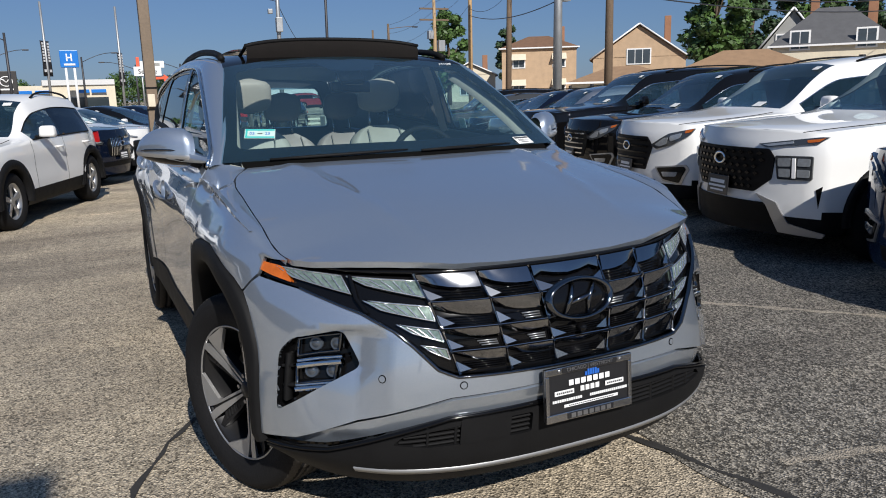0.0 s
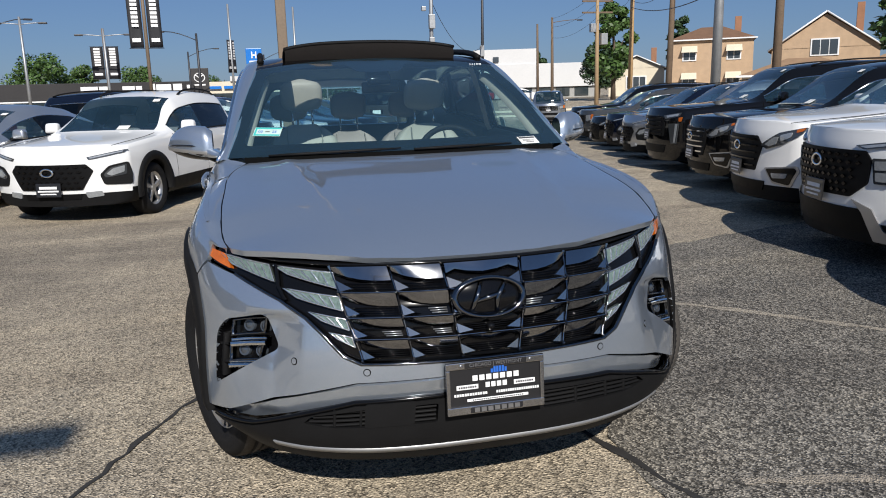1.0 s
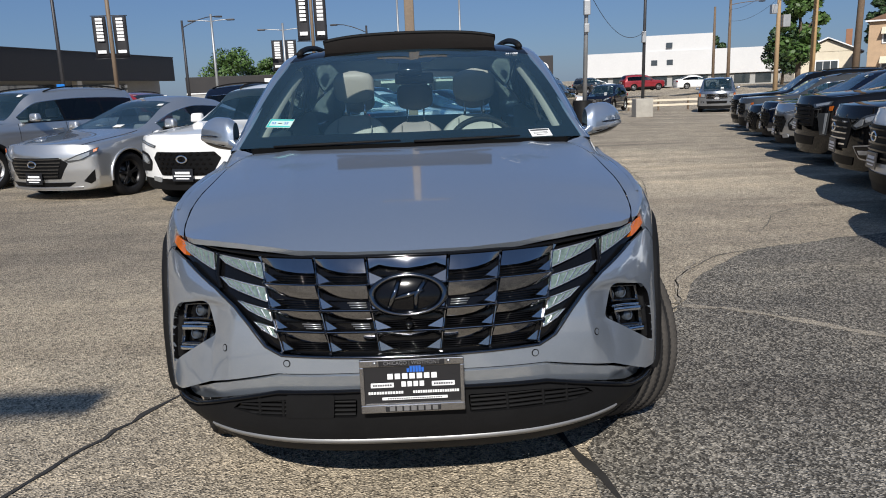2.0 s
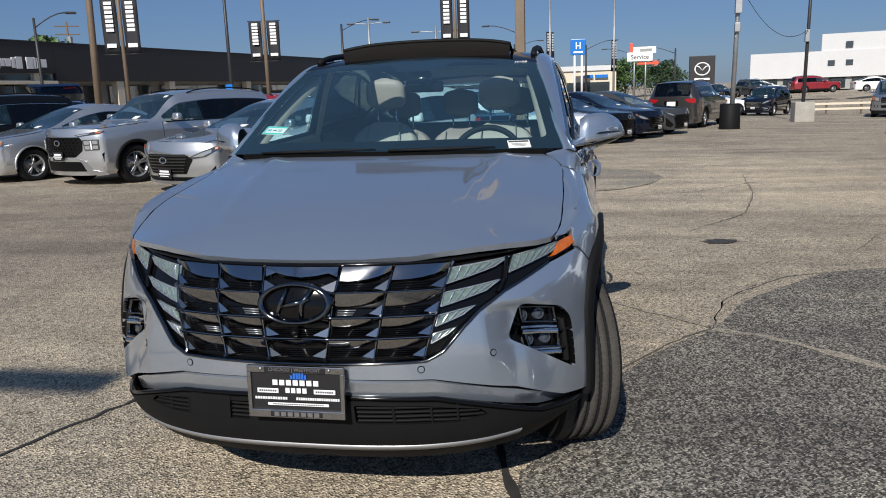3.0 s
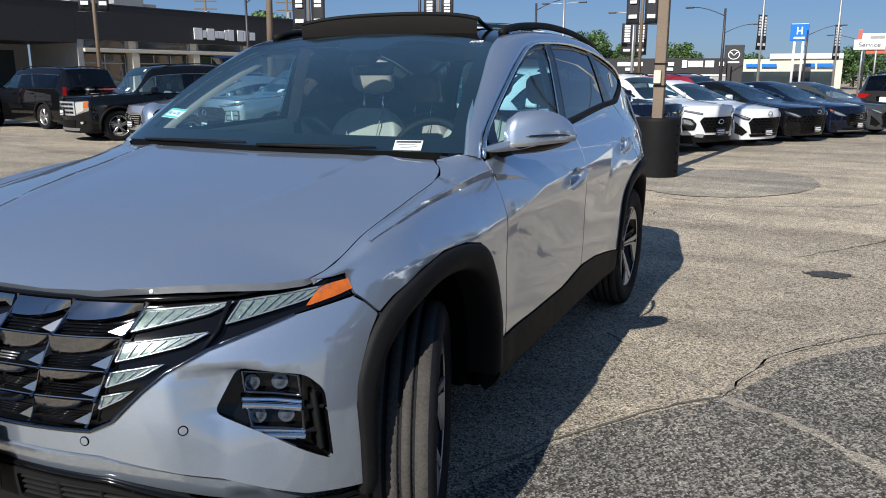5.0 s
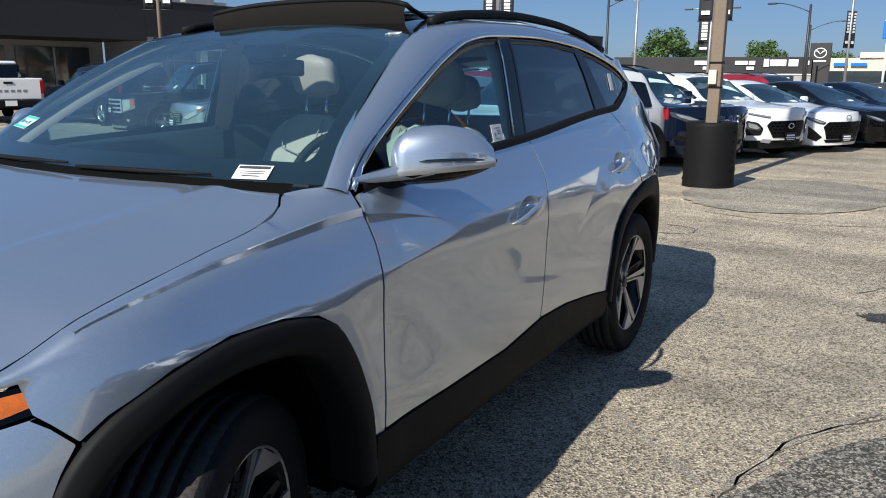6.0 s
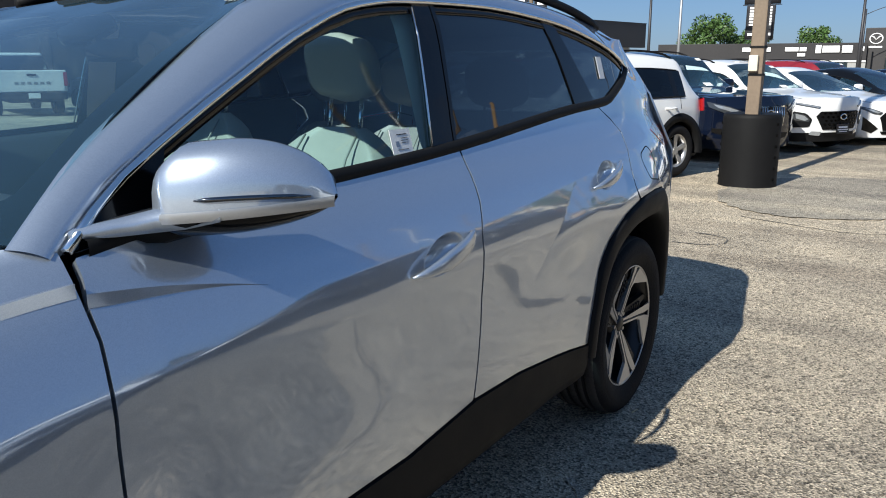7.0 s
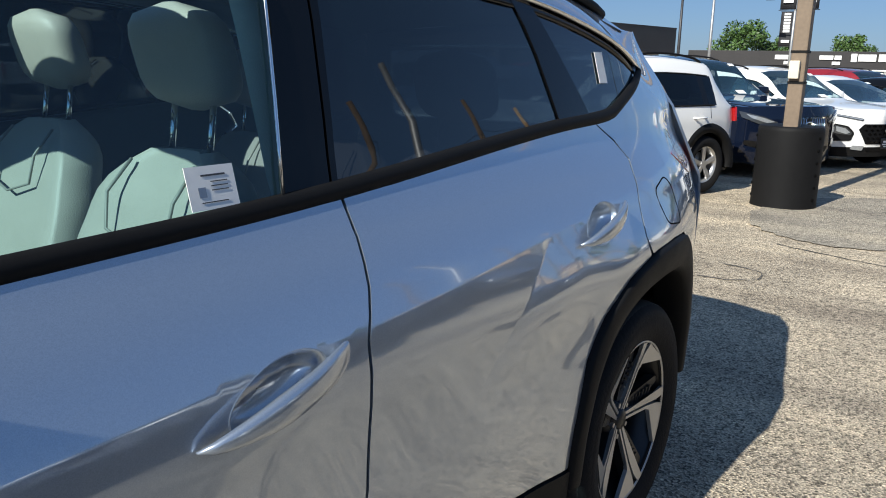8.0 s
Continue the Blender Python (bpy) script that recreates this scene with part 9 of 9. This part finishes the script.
# ---- poles, lamps, banners, wires ----
def drum_post(x, y, r, h, top, w):
    root = tagged(put("drum_bollard", None, m=pose(x, y, gz(x, y))), "black plastic drum round the foot of a post", "bollard")
    v, f = lathe([(0.0, h - 0.03), (r * 0.5, h - 0.005), (r * 0.93, h), (r * 0.985, h - 0.012), (r, h - 0.05), (r, h * 0.5), (r * 1.005, 0.06), (r * 1.02, 0.0)], 40, "z")
    put("shell", mesh_of("shell", v, f, PLASTIC), root)
    for k in range(6):
        for a in (200, 340):
            v, f = lathe([(0.0, 0.012), (0.014, 0.010), (0.018, 0.0)], 10, "z")
            z = h * (0.12 + 0.15 * k)
            put("bolt", mesh_of("bolt", v, f, LINER), root, m=pose(r * math.cos(radians(a)), r * math.sin(radians(a)), z) @ Matrix.Rotation(radians(a), 4, "Z") @ Matrix.Rotation(radians(90), 4, "Y"))
    post = tagged(put("light_post", None, m=pose(x, y, gz(x, y))), "square brown steel light post set in a drum", "post")
    part("shaft", box((w, w, top), (0, 0, top / 2), 0.015), POLE_BROWN, post)
    part("meter_box", box((0.10, 0.06, 0.18), (-0.02, -w / 2 - 0.03, 1.42), 0.01), CREAM, post)
    part("strap", box((w + 0.012, w + 0.012, 0.025), (0, 0, 1.29)), PLASTIC, post)
    part("strap", box((w + 0.012, w + 0.012, 0.025), (0, 0, 1.60)), PLASTIC, post)
    part("lamp_arm", box((1.6, 0.1, 0.1), (0, 0, top - 0.1)), POLE_BROWN, post)


drum_post(-0.13, 9.45, 0.325, 0.85, 8.5, 0.15)
v, f = lathe([(0.0, 0.86), (0.30, 0.87), (0.34, 0.84), (0.345, 0.05), (0.35, 0.0)], 28, "z")
tagged(put("drum_bollard", mesh_of("drum_bollard", v, f, PLASTIC), m=pose(5.8, 25.2, gz(5.8, 25.2))), "black plastic drum bollard round a grey pole", "bollard")


def mast(x, y, h, r, material, lab, arms=(), leanx=0.0, gadgets=(), name="street_lamp", cat="lamp post"):
    """A tapered pole with curved lamp arms given as (reach, rise, heading)."""
    root = tagged(put(name, None, m=pose(x, y, gz(x, y))), lab, cat)
    v, f = tube([(0, 0, 0), (leanx * 0.5, 0, h / 2), (leanx, 0, h)], [r, r * 0.85, r * 0.65], 10)
    put("shaft", mesh_of("shaft", v, f, material), root)
    for reach, rise, hd in arms:
        c, s = math.cos(radians(hd)), math.sin(radians(hd))
        pts = [(leanx + c * reach * t, s * reach * t, h - 0.5 + rise * math.sin(t * math.pi / 2)) for t in (0, 0.25, 0.5, 0.75, 1.0)]
        v, f = tube(pts, 0.035, 6)
        put("lamp_arm", mesh_of("lamp_arm", v, f, material), root)
        part("lamp_head", box((0.55, 0.26, 0.12), (leanx + c * (reach + 0.2), s * (reach + 0.2), h - 0.52 + rise), 0.04, Matrix.Rotation(radians(hd), 3, "Z")), POLE_DARK, root)
    for gx, hz, sx_, sz_ in gadgets:
        part("box", box((sx_, sx_, sz_), (leanx * hz / h + gx, -0.1, hz), 0.02), POLE_GREY, root)
    return root


def banner_pole(x, y, h, z0, z1, w, turn, r=0.075, material=None):
    root = tagged(put("banner_pole", None, m=pose(x, y, gz(x, y), 0, 0, turn)), "tall pole carrying a pair of black banners", "pole")
    v, f = tube([(0, 0, 0), (0, 0, h)], [r, r * 0.8], 10)
    put("shaft", mesh_of("shaft", v, f, material or POLE_BROWN), root)
    for sg in (1, -1):
        rows = []
        for k in range(7):
            t = k / 6
            rows.append([V3((sg * (0.1 + w * j / 4), 0.03 * math.sin(t * 4 + j * 0.8 + sg), z0 + (z1 - z0) * t)) for j in range(5)])
        bn = grid_mesh("banner", rows, BANNER, root, "black banner with a column of white blocks")
        sol = bn.modifiers.new("thickness", "SOLIDIFY")
        sol.thickness = 0.012
        strut("rod", (0, 0, z1 + 0.02), (sg * (w + 0.14), 0, z1 + 0.02), 0.015, 0.015, POLE_DARK, root, 6)
        strut("rod", (0, 0, z0 - 0.02), (sg * (w + 0.14), 0, z0 - 0.02), 0.015, 0.015, POLE_DARK, root, 6)
        hh = (z1 - z0)
        for k, (zf, ww, hf) in enumerate([(0.93 - 0.082 * j, 0.50, 0.058) for j in range(7)] + [(0.15, 0.62, 0.075)]):
            part("banner_print", box((w * ww, 0.01, hh * hf), (sg * (0.1 + w / 2), -0.045, z0 + hh * zf), 0.004), SIGN_WHITE, bn)
    return root


banner_pole(-22.1, 18.9, 7.5, 3.85, 5.7, 0.42, 40)
banner_pole(-15.7, 23.2, 8.0, 3.35, 5.25, 0.55, 14)
banner_pole(-10.0, 22.7, 7.0, 2.85, 4.15, 0.42, 10)
banner_pole(-4.45, 29.5, 9.0, 3.65, 5.55, 0.50, 6)
banner_pole(-10.85, 59.0, 7.2, 3.6, 5.9, 0.85, 4)
banner_pole(-1.9, 60.0, 9.0, 3.9, 6.3, 0.45, 60, 0.10, POLE_GREY)
banner_pole(3.1, 62.0, 9.0, 3.2, 5.6, 0.40, 65, 0.10, POLE_GREY)
mast(-12.25, 16.2, 8.5, 0.105, POLE_BROWN, "brown steel light post behind the parked cars", (), 0.25, name="light_post", cat="post")
mast(-27.5, 34.05, 6.2, 0.10, POLE_DARK, "dark street lamp with a curved arm", ((1.6, 0.8, 38),))
sign_pole = mast(-20.5, 41.9, 10.0, 0.12, POLE_DARK, "dark pole carrying a small blue and white sign", (), name="pole", cat="pole")
part("small_sign", box((0.55, 0.04, 0.34), (-0.1, -0.13, 2.2), 0.008), SIGN_WHITE, sign_pole)
part("small_sign", box((0.45, 0.04, 0.30), (-0.1, -0.13, 2.54), 0.008), SIGN_BLUE, sign_pole)
mast(-17.2, 54.4, 7.2, 0.12, POLE_DARK, "dark street lamp with a curved arm", ((2.4, 0.8, 25),))
mast(-15.2, 54.8, 7.6, 0.12, POLE_GREY, "grey twin-headed lamp post", ((1.2, 0.1, 0), (1.2, 0.1, 180)))
mast(-10.3, 56.0, 6.9, 0.11, POLE_GREY, "grey twin-headed lamp post", ((1.4, 0.1, 0), (1.4, 0.1, 180)))
mast(-4.2, 57.0, 6.6, 0.12, POLE_DARK, "dark street lamp with a curved arm", ((2.4, 0.7, 165),))
mast(-6.5, 80.0, 6.0, 0.12, POLE_DARK, "dark street lamp with a curved arm", ((2.6, 0.8, 10),))
mast(0.9, 80.0, 5.6, 0.12, POLE_DARK, "dark street lamp with a curved arm", ((2.8, 0.9, 5),))
mast(6.0, 84.0, 5.0, 0.12, POLE_DARK, "dark street lamp with a curved arm", ((3.0, 0.8, 170),))
mast(9.6, 78.0, 4.8, 0.12, POLE_DARK, "dark street lamp with a curved arm", ((3.0, 0.8, 170),))
mast(5.85, 25.2, 8.4, 0.085, POLE_GREY, "grey steel pole with cameras and boxes", (), 0.15, ((0.0, 4.1, 0.22, 0.5), (-0.3, 4.55, 0.16, 0.16), (0.0, 3.4, 0.18, 0.3)), "pole", "pole")
mast(10.1, 32.8, 8.5, 0.08, POLE_DARK, "slim dark pole on a concrete foot", (), 0.1, ((-0.05, 3.6, 0.18, 0.5),), "pole", "pole")
tagged(part("concrete_block", box((0.8, 0.8, 0.85), (10.1, 32.8, 0.425 + gz(10.1, 32.8)), 0.04), CONCRETE, None), "square pale concrete block round a slim pole", "block")
mast(15.6, 22.0, 10.5, 0.19, POLE_GREY, "thick pale steel utility pole", (), 0.12, ((0.25, 5.2, 0.3, 0.4),), "utility_pole", "pole")
mast(20.2, 24.8, 11, 0.20, POLE_WOOD, "tall weathered wooden utility pole", (), 0.05, ((0.35, 6.0, 0.35, 0.3),), "utility_pole", "pole")
mast(20.2, 33.3, 11, 0.17, POLE_WOOD, "weathered wooden utility pole", (), 0.25, (), "utility_pole", "pole")
mast(21.0, 39.0, 10.5, 0.15, mat("pale_pole", (0.42, 0.27, 0.13), 0.85, vary=0.2, scale=2), "pale new wooden utility pole", (), 0.1, (), "utility_pole", "pole")
tp = mast(24.6, 51.3, 9.6, 0.17, mat("tan_pole", (0.36, 0.25, 0.14), 0.85, vary=0.2, scale=2), "wooden utility pole with a transformer", (), 0.0, ((0.45, 5.6, 0.5, 0.8), (-0.4, 6.4, 0.4, 0.6)), "utility_pole", "pole")
for zc in (8.3, 7.5):
    part("crossarm", box((2.4, 0.12, 0.12), (0, 0, zc)), POLE_WOOD, tp)
mast(28.5, 70.0, 8.5, 0.17, POLE_WOOD, "distant wooden utility pole", ((3.0, 0.3, 10),), 0.0, (), "utility_pole", "pole")
mast(31.5, 82.0, 8.5, 0.17, POLE_WOOD, "distant wooden utility pole", (), 0.0, (), "utility_pole", "pole")
for x, y in ((-57.0, 78.0), (-64.6, 72.2)):
    far = mast(x, y, 10.6, 0.18, POLE_WOOD, "distant wooden utility pole with crossarms", (), 0.0, ((0.3, 8.6, 0.4, 0.7),), "utility_pole", "pole")
    for zc in (10.1, 9.2):
        part("crossarm", box((2.6, 0.12, 0.12), (0, 0, zc), 0.01, Matrix.Rotation(radians(30), 3, "Z")), POLE_WOOD, far)


def wire(a, b, sag, r=0.012, lab="thin black overhead cable between poles"):
    a, b = V3(a), V3(b)
    pts = [a.lerp(b, t) - V3((0, 0, sag * 4 * t * (1 - t))) for t in np.linspace(0, 1, 17)]
    v, f = tube(pts, r, 4)
    return tagged(put("cable", mesh_of("cable", v, f, POLE_DARK), ), lab, "cable", "overhead cables")


wires = ((20.2, 24.8), (20.3, 33.3), (21.0, 39.0), (24.6, 51.3), (28.5, 70.0))
for (x0, y0), (x1, y1) in zip(wires[:-1], wires[1:]):
    for z, dz in ((6.4, 0.5), (7.4, 0.4), (8.2, 0.3)):
        wire((x0, y0, z), (x1, y1, z - 0.2), dz)
for z0, x1, y1, z1 in ((6.6, 60, 10, 9.0), (6.2, 60, 12, 8.2), (5.4, 55, 30, 6.5), (5.9, 55, 32, 7.3)):
    wire((20.2, 24.8, z0), (x1, y1, z1), 0.8, 0.03)
wire((15.6, 22.0, 5.4), (20.2, 33.3, 6.8), 0.25, 0.02)
wire((15.6, 22.0, 4.6), (21.0, 39.0, 5.8), 0.4, 0.02)
wire((5.95, 25.2, 4.6), (10.2, 32.8, 3.5), 0.9, 0.012)
wire((5.9, 25.2, 4.7), (-6.0, 16.0, 7.5), 0.5, 0.012)


# ---- iron fence behind the row ----
fence = tagged(put("fence", None), "black iron picket fence behind the parked row", "fence")
fa, fb = V3((10.6, 0.5)), V3((18.2, 27.5))
nseg = 12
pk = bm_mesh("picket", box((0.03, 0.03, 1.75), (0, 0, 0.92), 0.004, None, 0.8, 1), POLE_DARK)
for k in range(nseg + 1):
    q = fa.lerp(fb, k / nseg)
    part("post", box((0.09, 0.09, 1.95), (q.x, q.y, 0.975 + gz(q.x, q.y)), 0.01), POLE_DARK, fence)
for z in (0.25, 1.55):
    v, f = tube([(q.x, q.y, z + gz(q.x, q.y)) for q in (fa.lerp(fb, k / nseg) for k in range(nseg + 1))], 0.022, 6)
    put("rail", mesh_of("rail", v, f, POLE_DARK), fence)
for k in range(170):
    q = fa.lerp(fb, k / 169)
    put("picket", pk, fence, m=pose(q.x, q.y, gz(q.x, q.y)))


# unseen tall post added behind the walk; its head shades a strip of the asphalt
shade_post = tagged(put("light_post", None, m=pose(-4.2, -9.25, 0)), "unseen square brown post added so its flat head shades the asphalt", "post")
part("shaft", box((0.15, 0.15, 7.0), (0, 0, 3.5), 0.015), POLE_BROWN, shade_post)
part("lamp_arm", box((1.3, 0.09, 0.09), (0.62, 0, 6.95), 0.01), POLE_BROWN, shade_post)
part("lamp_head", box((0.8, 0.2, 0.12), (1.45, 0, 6.95), 0.03), POLE_DARK, shade_post)


# ---- white pickup seen from behind ----
def pickup(x, y, turn):
    root = tagged(put("pickup_truck", None, m=pose(x, y, gz(x, y), 0, 0, turn)), "white pickup truck with a black rear bumper", "truck", "parked cars on the lot")
    W2, pw = 0.95, PAINTS["white"]
    for sg in (1, -1):
        part("bed_side", box((0.09, 1.75, 0.62), (sg * (W2 - 0.05), -0.95, 1.0), 0.03), pw, root)
        part("tail_lamp", box((0.13, 0.05, 0.40), (sg * (W2 - 0.07), -0.02 + 0.03, 1.05), 0.02), RED_LENS, root)
        part("cab_side", box((0.12, 2.0, 0.72), (sg * (W2 - 0.06), -2.9, 0.92), 0.04), pw, root)
        part("fender", box((0.14, 1.3, 0.62), (sg * (W2 - 0.08), -4.6, 0.88), 0.06), pw, root)
        part("side_window", box((0.03, 1.5, 0.42), (sg * (W2 - 0.13), -2.9, 1.50), 0.02, Matrix.Rotation(radians(-sg * 12), 3, "Y")), TINTED, root)
        for wy in (-1.1, -4.55):
            put_wheel(root, sg * (W2 - 0.12), wy, 0.39, 0.25, 0.24, 6, True, False)
    gate = part("tailgate", box((1.72, 0.07, 0.60), (0, 0.0, 1.0), 0.025), pw, root)
    part("gate_handle", box((0.24, 0.03, 0.06), (0, 0.04, 1.18), 0.01), PLASTIC, gate)
    for k in range(6):
        part("gate_print", box((0.10, 0.012, 0.07), (-0.42 + 0.165 * k, 0.037, 0.95), 0.005), POLE_GREY, gate)
    part("rear_bumper", box((1.75, 0.18, 0.22), (0, 0.08, 0.58), 0.04), PLASTIC, root)
    part("rear_plate", box((0.31, 0.01, 0.15), (0, 0.175, 0.60), 0.003), WHITE_BAR, root)
    part("bed_floor", box((1.66, 1.75, 0.08), (0, -0.95, 0.74), 0.01), PLASTIC, root)
    part("cab_roof", box((1.50, 1.6, 0.10), (0, -2.85, 1.77), 0.045, None, 0.94), pw, root, smooth=True)
    part("rear_window", box((1.40, 0.04, 0.40), (0, -1.93, 1.50), 0.01, Matrix.Rotation(radians(10), 3, "X")), TINTED, root)
    part("cab_back", box((1.70, 0.06, 0.60), (0, -1.86, 1.0), 0.02), pw, root)
    part("windshield", box((1.45, 0.04, 0.62), (0, -3.82, 1.50), 0.01, Matrix.Rotation(radians(-32), 3, "X")), GLASS, root)
    part("hood", box((1.66, 1.25, 0.14), (0, -4.65, 1.16), 0.06), pw, root, smooth=True)
    part("front_grille", box((1.60, 0.10, 0.50), (0, -5.26, 0.86), 0.04), GLOSS_BLACK, root)
    part("underbody", box((1.2, 5.0, 0.16), (0, -2.6, 0.48), 0.03), LINER, root)


pickup(-20.3, 11.9, -108.6)
rail = tagged(put("guard_rail", None), "low cream timber guard rail on posts", "rail")
for k in range(7):
    part("post", box((0.10, 0.10, 0.75), (12.9 + 1.9 * k, 46.0, 0.375 + gz(12.9 + 1.9 * k, 46.0)), 0.01), POLE_WOOD, rail)
for z in (0.34, 0.64):
    part("beam", box((11.6, 0.06, 0.13), (18.6, 45.93, z + gz(16.5, 46.0)), 0.01), CREAM, rail)
